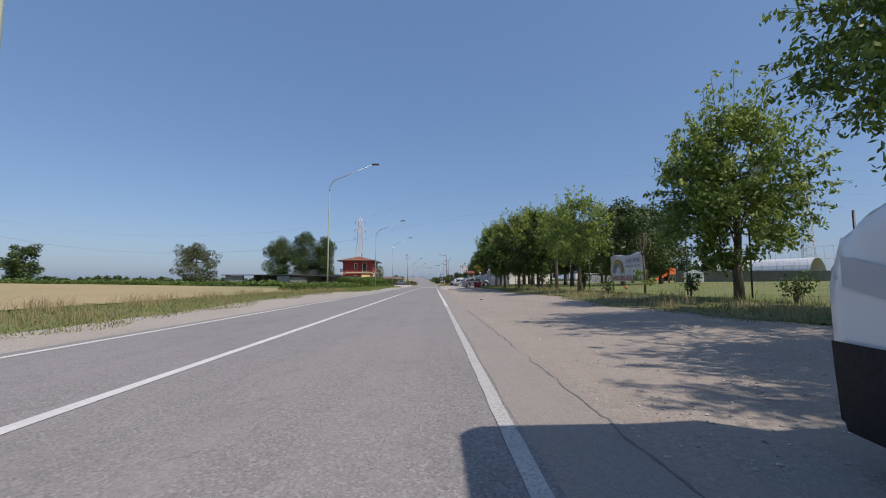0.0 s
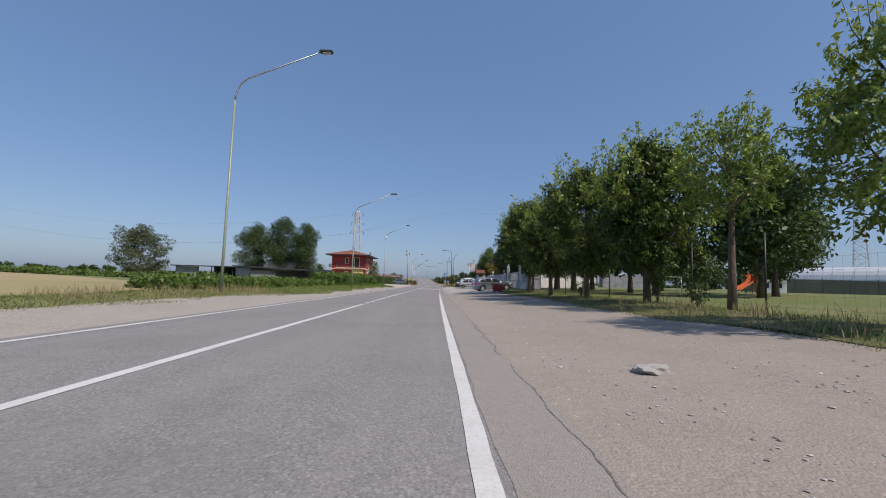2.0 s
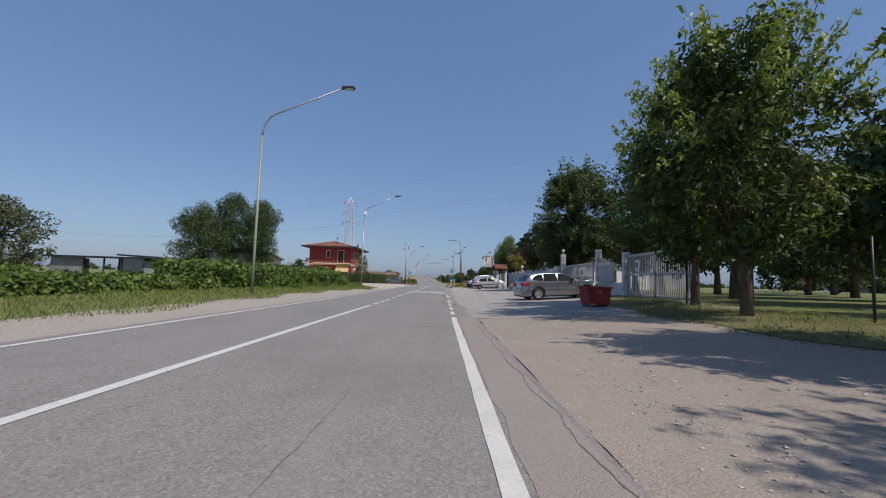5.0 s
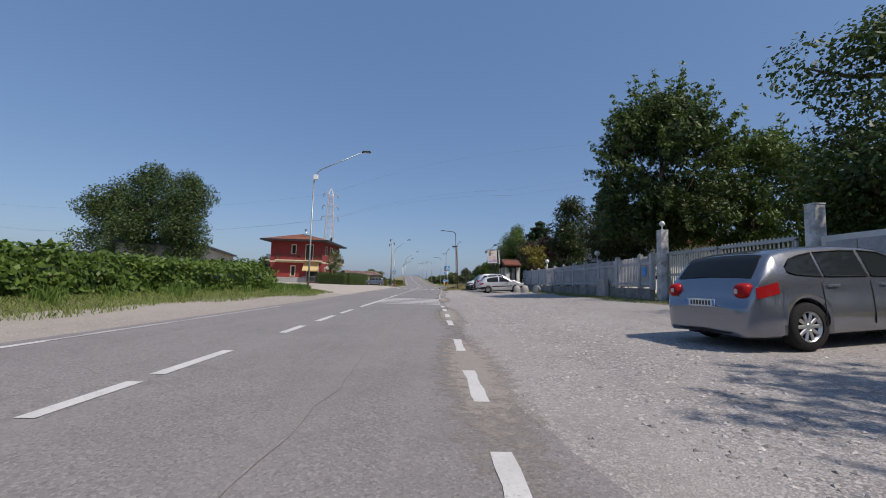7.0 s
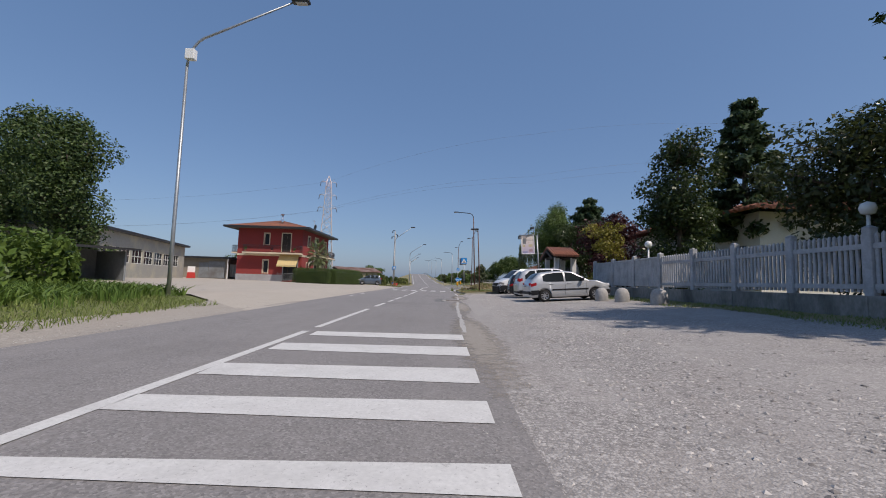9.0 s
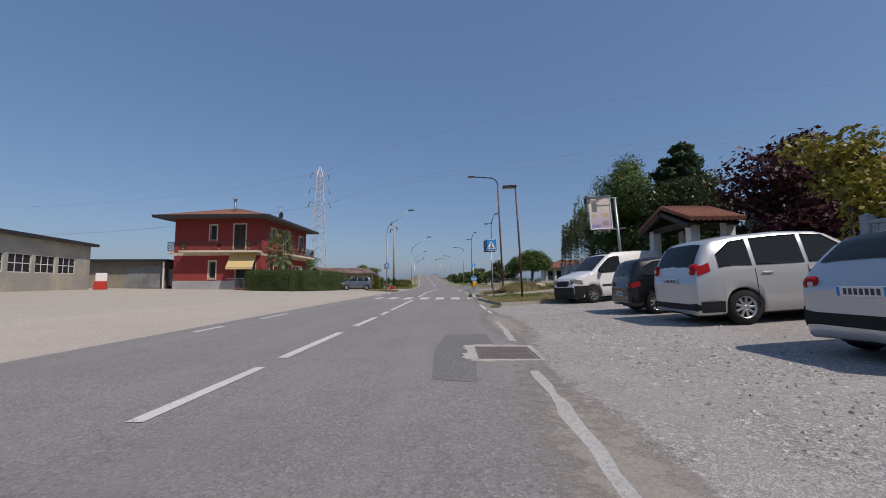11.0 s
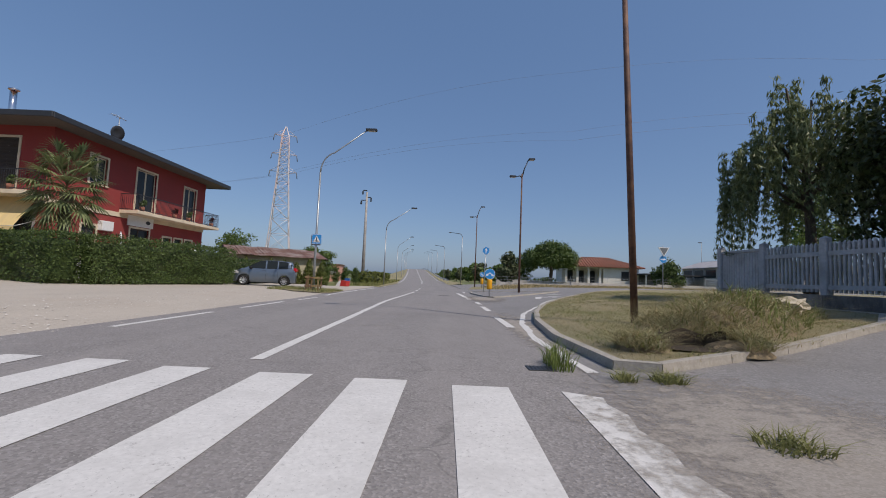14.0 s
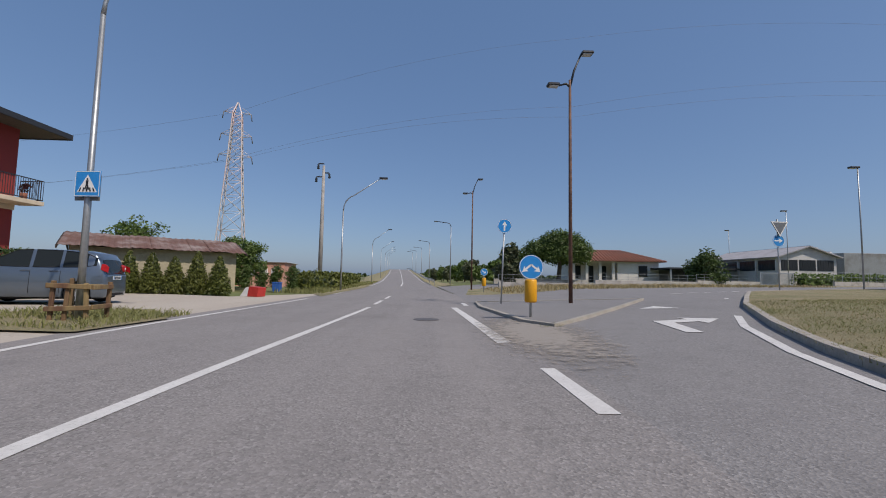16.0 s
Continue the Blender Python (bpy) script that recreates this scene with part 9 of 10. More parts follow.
def pylon(x, y, base, top, turn, label):
    e = thing("lattice_pylon", pose(x, y, land(x, y), 0, 0, turn), label, "pylon", "power line pylons")
    half = lambda z: lerp(((0, 2.7), (7, 2.05), (0.66 * top, 1.15), (top - 2.2, 0.75), (top, 0.05)), z)
    levels = [0]
    while levels[-1] < top - 2.2:
        levels.append(min(top - 2.2, levels[-1] + max(1.2, 1.7 * half(levels[-1]))))
    for sx in (-1, 1):
        for sy in (-1, 1):
            part("leg", tube(bmesh.new(), [(sx * half(z), sy * half(z), z) for z in levels + [top]], 0.13, 4), M["pylon"], e)
    for z0, z1 in zip(levels, levels[1:]):
        a, b = half(z0), half(z1)
        for s in (-1, 1):
            for p, q in (((-a, s * a, z0), (b, s * b, z1)), ((a, s * a, z0), (-b, s * b, z1)), ((s * a, -a, z0), (s * b, b, z1)), ((s * a, a, z0), (s * b, -b, z1))):
                part("brace", tube(bmesh.new(), [p, q], 0.055, 4), M["pylon"], e)
            part("crosspiece", tube(bmesh.new(), [(-b, s * b, z1), (b, s * b, z1)], 0.05, 4), M["pylon"], e)
            part("crosspiece", tube(bmesh.new(), [(s * b, -b, z1), (s * b, b, z1)], 0.05, 4), M["pylon"], e)
    for z in (0.69 * top, 0.81 * top, 0.94 * top):
        for s in (-1, 1):
            h = half(z)
            tip = (s * (h + 1.6), 0, z)
            bm = bmesh.new()
            for q in (-h, h):
                tube(bm, [(s * h, q, z), tip], 0.06, 4)
            tube(bm, [(s * h, 0, z + 1.1), tip], 0.05, 4)
            arm = part("cross_arm", bm, M["pylon"], e)
            part("insulator", tube(bmesh.new(), [tip, (tip[0] + 0.2 * s, 0, z - 1.3)], 0.09, 6), M["wire"], arm)


def wire(points, label, radius=0.026):
    """A sagging cable through supports."""
    bm = bmesh.new()
    pts = []
    for (ax, ay, az, sag), (bx, by, bz, _) in zip(points, points[1:]):
        for k in range(24):
            u = k / 24
            pts.append((ax + (bx - ax) * u, ay + (by - ay) * u, az + (bz - az) * u - sag * 4 * u * (1 - u)))
    pts.append(points[-1][:3])
    tube(bm, pts, radius, 5)
    tagged(finish("power_cable", bm, M["wire"]), label, "cable", "overhead power cables")


pylon(-36.5, 197.5, 0, 32.3, 18, "red and white lattice power pylon far behind the yard")
pylon(150, 160.0, 0, 46, 40, "pale lattice power pylon far beyond the park")
for x0, z0, z1, z2, z3, side in ((-36.5, 31.4, 50.5, 54.5, 24, 9), (-35.2, 22.6, 34.5, 39.5, 14, 8), (-37.6, 22.4, 36.6, 42.5, 14, 12)):
    wire([(-250, 228, z0 + 6, 9), (x0, 197.5, z0 - 0.4, -2.2), (27, 200, z1 - 1.5, -1.5), (92, 200, z2, -1.0), (220, 196, z2 + 2, 2)], "thin overhead power cable crossing the sky", 0.015)

# ---------------------------------------------------------------- utility pole
e = thing("utility_pole", pose(-10.9, 162.5, land(-10.9, 162)), "tall concrete utility pole with three insulator clusters", "utility pole")
part("pole", tube(bmesh.new(), [(0, 0, -0.3), (0, 0, 6), (-0.02, 0, 11.7)], [0.22, 0.18, 0.12], 12), M["concrete"], e)
for ax, z in ((-0.55, 11.9), (0.55, 11.0), (-0.7, 10.6)):
    arm_part = part("cross_arm", boxes((min(ax, 0), max(ax, 0), -0.06, 0.06, z - 0.05, z + 0.05), bevel=0.01), M["dark_steel"], e)
    bm = bmesh.new()
    lathe(bm, [(0.0, 0.0), (0.06, -0.02), (0.13, -0.1), (0.06, -0.16), (0.15, -0.26), (0.07, -0.32), (0.15, -0.42), (0.05, -0.5), (0.0, -0.52)], 10, centre=(ax, 0, z - 0.05))
    part("insulator", bm, M["dark_steel"], arm_part)

# ---------------------------------------------------------------- beyond the yard: bins, pink building, shrubs
e = thing("skip_bin", pose(-8.3, 141.6, land(-8.3, 141.6), 0, 0, -18), "red plastic bin with a white side panel on the verge", "bin")
part("bin_body", prism(bmesh.new(), [(0.0, 0), (0.52, 0), (0.57, 0.4), (0.08, 0.44)], -0.25, 0.25, m=Matrix.Rotation(math.pi / 2, 4, "X")), M["redplastic"], e)
part("side_panel", prism(bmesh.new(), [(-0.4, 0.0), (-0.02, 0.0), (0.06, 0.43), (-0.12, 0.38)], -0.24, 0.24, m=Matrix.Rotation(math.pi / 2, 4, "X")), M["signwhite"], e, "dirty white side panel")
e = thing("waste_bin", pose(-9.1, 146.8, land(-9.1, 146.8)), "blue plastic waste bin beside the cypresses", "bin")
part("bin_body", prism(bmesh.new(), [(-0.2, -0.2), (0.2, -0.2), (0.2, 0.2), (-0.2, 0.2)], 0.0, 0.5), M["bluepl"], e)
part("lid", boxes((-0.23, 0.23, -0.23, 0.23, 0.503, 0.55), bevel=0.02), M["bluepl"], e)
e = thing("pink_house", pose(-17.0, 158, land(-15, 158), 0, 0, 8), "low salmon-pink building with pale windows", "building")
pink = surface("pink_render", (0.62, 0.3, 0.22), (0.55, 0.27, 0.2), 0.9, grain=8, third=(0.6, 0.4, 0.32), stain=0.7)
part("wall", boxes((0, 4.2, 0, 5, -0.3, 2.0)), pink, e)
part("roof", boxes((-0.15, 4.35, -0.15, 5.1, 2.003, 2.07), bevel=0.02), M["plinth"], e)
for x in (1.6, 2.5, 3.4):
    w = part("window", boxes((x - 0.3, x + 0.3, -0.06, -0.003, 0.85, 1.5), bevel=0.01), M["signwhite"], e)
    part("pane", boxes((x - 0.24, x + 0.24, -0.075, -0.063, 0.91, 1.44)), M["lens_clear"], w)
for k in range(4):
    x, y = -11.4 + 0.85 * k, 147.9 + 0.2 * k
    tree("cypress_shrub", x, y, "small dark clipped cypress by the bins", "cypress shrub", "cypresses by the bins", seed=420 + k, height=1.5, spread=0.28, clear=0.12, leaves=2200, size=0.05, leaf="leaf_hedge", trunk_r=0.03, ball=0.26, limb_count=12)
tree("shrub_tree", -12.4, 150.5, "ragged dark shrub behind the barn", "shrub", seed=430, height=3.0, spread=1.1, clear=0.3, leaves=4200, size=0.08, leaf="leaf_mid", ball=0.45, limb_count=12, trunk_r=0.06)
tree("shrub_tree", -14.5, 153.0, "leafy shrub behind the barn", "shrub", seed=431, height=3.6, spread=1.4, clear=0.3, leaves=4200, size=0.09, leaf="leaf_mid", ball=0.55, limb_count=12, trunk_r=0.06)
tree("shrub_tree", -25.5, 158.0, "round tree beyond the barn roof", "tree", seed=432, height=5.2, spread=1.8, clear=0.8, leaves=4200, size=0.13, leaf="leaf_mid", ball=0.75, limb_count=12, trunk_r=0.1)

# wooden guard round the lamp post with the crossing sign
M["oldwood"] = surface("weathered_wood", (0.17, 0.09, 0.05), (0.11, 0.055, 0.035), 0.9, grain=12, third=(0.3, 0.23, 0.1), stain=2.2, relief=0.4, stretch=(1, 1, 0.2))
e = thing("post_guard", pose(-7.2, 131.3, land(-7.2, 131.3) - 0.02, 0, 0, 8), "weathered brown wooden frame round the lamp post", "post guard")
for k, (px_, py_, hx, lean) in enumerate(((-0.32, -0.27, 0.8, 2), (0.3, -0.28, 0.76, -3), (-0.3, 0.27, 0.84, -2), (0.32, 0.28, 0.78, 3), (-0.08, -0.28, 0.7, 4))):
    bm = bmesh.new()
    box(bm, -0.036, 0.036, -0.03, 0.03, -0.1, hx, 0.01, turn=Matrix.Translation((px_, py_, 0)) @ Matrix.Rotation(radians(lean), 4, "Y"))
    part("stake", bm, M["oldwood"], e)
for y_, z_, tilt in ((-0.33, 0.7, 2), (-0.33, 0.28, -2), (0.33, 0.68, 1)):
    bm = bmesh.new()
    box(bm, -0.38, 0.38, -0.02, 0.025, -0.045, 0.045, 0.008, turn=Matrix.Translation((0, y_, z_)) @ Matrix.Rotation(radians(tilt), 4, "Y"))
    part("rail", bm, M["oldwood"], e)
for x_, z_ in ((-0.38, 0.7), (0.39, 0.68), (0.39, 0.3)):
    part("rail", boxes((x_ - 0.022, x_ + 0.022, -0.3, 0.3, z_ - 0.045, z_ + 0.045), bevel=0.008), M["oldwood"], e)

# ---------------------------------------------------------------- park: wire fence, banner, playground
FENCE = [(2, 10.4), (10, 10.2), (23, 9.95), (33, 9.55), (43, 9.0), (50, 8.75), (57, 8.9)]
fence = thing("wire_fence", pose(0, 0, 0), "thin dark posts carrying a wire mesh along the park", "fence")
ys = [3.2 + 3.25 * k for k in range(17)]
for k, y in enumerate(ys):
    x = lerp(FENCE, y)
    tall = 2.25 if y < 36 else 1.75
    part("post", tube(bmesh.new(), [(x, y, land(x, y) - 0.1), (x + 0.02, y, land(x, y) + tall)], 0.028, 7), M["dark_steel"], fence)
for ya, yb in zip(ys, ys[1:]):
    bm = bmesh.new()
    xa, xb = lerp(FENCE, ya) - 0.035, lerp(FENCE, yb) - 0.035
    for j in range(5):
        z = 0.12 + 0.33 * j
        tube(bm, [(xa, ya, land(xa, ya) + z), ((xa + xb) / 2, (ya + yb) / 2, land((xa + xb) / 2) + z - 0.02), (xb, yb, land(xb, yb) + z)], 0.0022, 3, cap=False)
    n = 13
    for j in range(1, n):
        u = j / n
        x, y = xa + (xb - xa) * u, ya + (yb - ya) * u
        tube(bm, [(x, y, land(x, y) + 0.1), (x, y, land(x, y) + 1.45)], 0.0016, 3, cap=False)
    part("wire_mesh", bm, M["dark_steel"], fence)


def words(text, size, m, material, parent, name="lettering"):
    c = bpy.data.curves.new(name, "FONT")
    c.body = text
    c.size = size
    c.extrude = 0.002
    c.align_x = "CENTER"
    ob = new(name, c)
    dg = bpy.context.evaluated_depsgraph_get()
    me = bpy.data.meshes.new_from_object(ob.evaluated_get(dg))
    bpy.data.objects.remove(ob)
    me.materials.append(material)
    out = new(name, me)
    out.parent = parent
    out.matrix_local = m
    return out


M["bannercloth"] = surface("banner_cloth", (0.66, 0.65, 0.63), (0.6, 0.59, 0.57), 0.7, grain=6, third=(0.5, 0.49, 0.48), stain=1.5, relief=0.15)
BAN = pose(9.88, 21.0, land(9.88), 0, 0, -90)
banner = thing("park_banner", BAN, "white banner with a painted rainbow on the wire fence", "banner")
bm = bmesh.new()
nx, nz = 24, 8
grid = [[bm.verts.new((-1.82 + 3.64 * i / nx, 0.03 * math.sin(i * 0.9) + 0.02 * math.sin(j * 1.3 + i * 0.4), 0.55 + (1.38 + 0.05 * math.sin(i * 0.35)) * j / nz)) for i in range(nx + 1)] for j in range(nz + 1)]
for j in range(nz):
    for i in range(nx):
        f = bm.faces.new((grid[j][i], grid[j][i + 1], grid[j + 1][i + 1], grid[j + 1][i]))
        f.smooth = True
ext = bmesh.ops.extrude_face_region(bm, geom=bm.faces[:])
bmesh.ops.translate(bm, vec=(0, 0.006, 0), verts=[g for g in ext["geom"] if isinstance(g, bmesh.types.BMVert)])
part("cloth", bm, M["bannercloth"], banner)
for k, (col, r) in enumerate((((0.5, 0.16, 0.06), 0.62), ((0.6, 0.42, 0.06), 0.56), ((0.2, 0.36, 0.12), 0.5), ((0.16, 0.3, 0.45), 0.44), ((0.25, 0.2, 0.42), 0.38))):
    bm = bmesh.new()
    pts = [(math.cos(a), math.sin(a)) for a in np.linspace(0.05, math.pi - 0.05, 22)]
    rows = [[bm.verts.new((-0.85 + c * rr, -0.058, 0.98 + s * rr * 1.18)) for c, s in pts] for rr in (r, r - 0.058)]
    for i in range(21):
        bm.faces.new((rows[0][i], rows[1][i], rows[1][i + 1], rows[0][i + 1]))
    part("rainbow_band", bm, surface("banner_colour", col, None, 0.7, grain=10, relief=0), banner)
words("AREA BIMBI", 0.27, Matrix.Translation((0.85, -0.06, 1.5)) @ Matrix.Rotation(math.pi / 2, 4, "X"), surface("banner_ink", (0.2, 0.19, 0.32), None, 0.7, relief=0), banner)
words("HOTEL RISTORANTE", 0.16, Matrix.Translation((0.85, -0.06, 1.26)) @ Matrix.Rotation(math.pi / 2, 4, "X"), surface("banner_ink_grey", (0.24, 0.23, 0.32), None, 0.7, relief=0), banner)
redink = surface("banner_red", (0.42, 0.03, 0.05), None, 0.7, relief=0)
words("PARCOBALENO", 0.33, Matrix.Translation((-0.42, -0.06, 0.62)) @ Matrix.Rotation(math.pi / 2, 4, "X"), redink, banner)
part("figure_shape", boxes((0.85, 0.98, -0.063, -0.057, 0.58, 0.86), (1.05, 1.2, -0.063, -0.057, 0.58, 0.8)), surface("banner_brown", (0.22, 0.12, 0.06), None, 0.7, relief=0), banner)

# bare sapling beside the banner
e = thing("sapling", pose(9.75, 18.9, land(9.75, 18.9)), "thin bare forked sapling with few leaves beside the banner", "sapling")
part("trunk", tube(bmesh.new(), [(0, 0, -0.1), (0.03, 0.02, 0.9), (-0.03, 0, 1.75)], [0.06, 0.05, 0.045], 7), M["bark"], e)
rs = random.Random(77)
tips = []
for k in range(7):
    a, r, h = 0.9 * k, rs.uniform(0.18, 0.42), rs.uniform(2.3, 2.9)
    tip = (math.cos(a) * r, math.sin(a) * r, h)
    part("limb", tube(bmesh.new(), [(-0.03, 0, 1.6 + 0.03 * k), (tip[0] * 0.8, tip[1] * 0.8, 2.0 + 0.04 * k), tip], [0.028, 0.02, 0.007], 5), M["bark"], e)
for k in range(6):
    a, h = 1.1 * k, rs.uniform(0.35, 1.1)
    tips.append((math.cos(a) * 0.3, math.sin(a) * 0.3, h, 0.2))
v, f = leaf_cloud(np.random.default_rng(78), tips, 260, 0.06, 0.3)
from_arrays("leaves", v, f, M["leaf_fresh_lit"], e)

# slide tower
e = thing("playground_slide", pose(38.5, 66.5, land(38.5), 0, 0, 200), "orange plastic slide on a small wooden tower", "slide")
for sx in (-0.6, 0.6):
    for sy in (-0.6, 0.6):
        part("post", boxes((sx - 0.06, sx + 0.06, sy - 0.06, sy + 0.06, -0.1, 2.3), bevel=0.01), M["oldwood"], e)
part("platform", boxes((-0.7, 0.7, -0.7, 0.7, 1.25, 1.35), bevel=0.01), M["oldwood"], e)
for x0, x1, y0, y1 in ((-0.7, 0.7, 0.68, 0.74), (-0.7, 0.7, -0.74, -0.68), (-0.76, -0.7, -0.68, 0.68)):
    part("panel", boxes((x0, x1, y0, y1, 1.36, 2.4), bevel=0.02), M["orange"], e)
bm = bmesh.new()
for y0, y1, dz in ((-0.35, 0.35, 0.0), (-0.42, -0.35, 0.16), (0.35, 0.42, 0.16)):
    vs = [[bm.verts.new((0.7 + u * 2.6, y, 1.32 - 1.1 * u ** 0.9 + d)) for u in np.linspace(0, 1, 8)] for y, d in ((y0, 0), (y1, 0), (y1, 0.06 + dz), (y0, 0.06 + dz))]
    for a in range(4):
        for i in range(7):
            bm.faces.new((vs[a][i], vs[(a + 1) % 4][i], vs[(a + 1) % 4][i + 1], vs[a][i + 1]))
part("chute", bm, M["orange"], e)
# goal
e = thing("small_goal", pose(19.0, 52.0, land(19)), "small white football goal on the lawn", "goal")
for x in (0, 1.9):
    part("post", tube(bmesh.new(), [(x, 0, -0.05), (x, 0, 1.4)], 0.04, 8), M["signwhite"], e)
part("crossbar", tube(bmesh.new(), [(-0.04, 0, 1.4), (1.94, 0, 1.4)], 0.04, 8), M["signwhite"], e)
for x in (0, 1.9):
    part("brace", tube(bmesh.new(), [(x, 0.02, 1.38), (x, 0.9, -0.05)], 0.025, 6), M["signwhite"], e)
# play house
e = thing("play_house", pose(50, 78, land(50), 0, 0, -30), "small white garden hut at the end of the lawn", "hut")
part("wall", boxes((-1.6, 1.6, -1.2, 1.2, -0.1, 1.7), bevel=0.02), M["signwhite"], e)
part("roof", prism(bmesh.new(), [(-1.8, 1.7), (1.8, 1.7), (0, 2.4)], -1.4, 1.4, m=Matrix.Rotation(math.pi / 2, 4, "X")), M["signwhite"], e)
for x in (-0.8, 0.7):
    part("window", boxes((x - 0.35, x + 0.35, -1.23, -1.203, 0.7, 1.4)), M["window"], e)
# ball
bm = bmesh.new()
bmesh.ops.create_uvsphere(bm, u_segments=16, v_segments=10, radius=0.11)
for f in bm.faces:
    f.smooth = True
ball_ob = finish("ball", bm, M["orange"])
ball_ob.location = (12.6, 26.8, land(12.6) + 0.09)
tagged(ball_ob, "orange rubber ball lying on the lawn", "ball")
# seesaw
e = thing("seesaw", pose(24.0, 38.0, land(24.0), 0, 0, 25), "low dark seesaw with a tilted beam", "seesaw")
part("beam", boxes((-1.5, 1.5, -0.08, 0.08, -0.04, 0.04), bevel=0.015), M["oldwood"], e).matrix_local = Matrix.Translation((0, 0, 0.42)) @ Matrix.Rotation(radians(14), 4, "Y")
part("stand", prism(bmesh.new(), [(-0.3, -0.05), (0.3, -0.05), (0.05, 0.42), (-0.05, 0.42)], -0.1, 0.1, m=Matrix.Rotation(math.pi / 2, 4, "X")), M["dark_steel"], e)
# dark net and greenhouse at the end of the park
M["net"] = surface("green_net", (0.025, 0.04, 0.032), (0.018, 0.03, 0.025), 0.9, grain=3, third=(0.04, 0.055, 0.045), stain=0.3, relief=0.2)
e = thing("windbreak_net", pose(50, 84, land(50), 0, 0, -8), "long dark green windbreak net behind the lawn", "net")
for k in range(10):
    part("net_panel", boxes((4.0 * k + 0.06, 4.0 * k + 3.94, -0.02, 0.02, 0.05, 2.3)), M["net"], e)
    part("post", boxes((4.0 * k - 0.04, 4.0 * k + 0.04, -0.04, 0.04, -0.1, 2.5)), M["dark_steel"], e)
e = thing("greenhouse_tunnel", pose(92, 96, land(92), 0, 0, 25), "pale plastic greenhouse tunnel with a round roof", "greenhouse")
M["film"] = surface("plastic_film", (0.62, 0.64, 0.65), (0.54, 0.56, 0.58), 0.4, grain=2, relief=0.1)
for k in range(8):
    bm = bmesh.new()
    rows = [[bm.verts.new((4.2 * math.cos(a), 3.5 * k + dy, 5.6 * math.sin(a) ** 0.8 - 0.1)) for a in np.linspace(0, math.pi, 15)] for dy in (0, 3.45)]
    for i in range(14):
        bm.faces.new((rows[0][i], rows[1][i], rows[1][i + 1], rows[0][i + 1]))
    ext = bmesh.ops.extrude_face_region(bm, geom=bm.faces[:])
    bmesh.ops.translate(bm, vec=(0, 0, 0.03), verts=[g for g in ext["geom"] if isinstance(g, bmesh.types.BMVert)])
    part("film_bay", bm, M["film"], e)
for k, (x, y, h, s) in enumerate([(62, 110, 7, 2.2), (70, 112, 6, 3.2), (78, 114, 6.5, 2.0), (84, 116, 8, 1.6), (55, 106, 5.5, 3.0), (92, 118, 7, 2.6)]):
    tree("park_tree_far", x, y, "dark trees beyond the lawn", "tree", "shade trees on the lawn", seed=450 + k, height=h, spread=s, clear=0.6, leaves=3600, size=0.28, leaf="leaf_dark", ball=1.1, limb_count=12, trunk_r=0.16)
# red container beside the gate
e = thing("red_container", pose(5.75, 55.8, land(5.75), 0, 0, 4), "red metal skip standing by the gate", "skip")
part("skip_body", prism(bmesh.new(), [(-0.38, 0.08), (0.38, 0.08), (0.45, 0.72), (-0.45, 0.72)], -0.4, 0.4, m=Matrix.Rotation(math.pi / 2, 4, "X")), M["red_wall"], e)
for y in (-0.425, 0.425):
    part("rim", boxes((-0.48, 0.48, y - 0.025, y + 0.025, 0.68, 0.75)), M["red_wall"], e)
for x in (-0.28, 0.28):
    part("skid", boxes((x - 0.05, x + 0.05, -0.38, 0.38, -0.02, 0.08)), M["dark_steel"], e)
# blue cloth on the fence
e = thing("blue_sign_plate", pose(9.33, 74.0, 0.98, 0, 0, 90), "small faded blue plate on the white fence", "sign plate")
part("plate", boxes((-0.16, 0.16, 0.0, 0.012, 0.55, 0.95), bevel=0.004), M["signblue"], e)

# ---------------------------------------------------------------- road wear: broken edge, cracks, patches
M["crack"] = surface("dark_crack", (0.15, 0.135, 0.115), (0.22, 0.195, 0.165), 0.95, grain=30, third=(0.16, 0.14, 0.12), stain=4, relief=0.6)
M["patch"] = asphalt_material("asphalt_patch", (0.15, 0.145, 0.142), (0.19, 0.185, 0.18), (0.17, 0.165, 0.16))


def crack(pts, width, label="dark crack in the asphalt", z=0.004, seed=1, step=0.12, wander=0.03):
    """A thin ragged dark line through points."""
    rs = random.Random(seed)
    bm = bmesh.new()
    prev = None
    for (xa, ya), (xb, yb) in zip(pts, pts[1:]):
        L = math.hypot(xb - xa, yb - ya)
        n = max(2, int(L / step))
        nx_, ny_ = -(yb - ya) / L, (xb - xa) / L
        for k in range(n):
            u = k / n
            o = wander * (noise.noise(Vector((xa + u * L * 1.7, seed, 0))) * 2.2 + rs.uniform(-0.15, 0.15))
            w = width * rs.uniform(0.25, 1.0) * (0.6 + 0.8 * abs(noise.noise(Vector((u * L * 0.8, seed + 5, ya)))))
            x, y = xa + (xb - xa) * u + nx_ * o, ya + (yb - ya) * u + ny_ * o
            h = z + (land(x, y) if x > 1.2 or x < -6.2 else 0)
            row = (bm.verts.new((x + nx_ * w, y + ny_ * w, h)), bm.verts.new((x - nx_ * w, y - ny_ * w, h)))
            if prev:
                bm.faces.new((prev[1], prev[0], row[0], row[1]))
            prev = row
    bm.normal_update()
    for f in bm.faces:
        if f.normal.z < 0:
            f.normal_flip()
    tagged(finish("road_crack", bm, M["crack"]), label, "road crack", kind="structure")


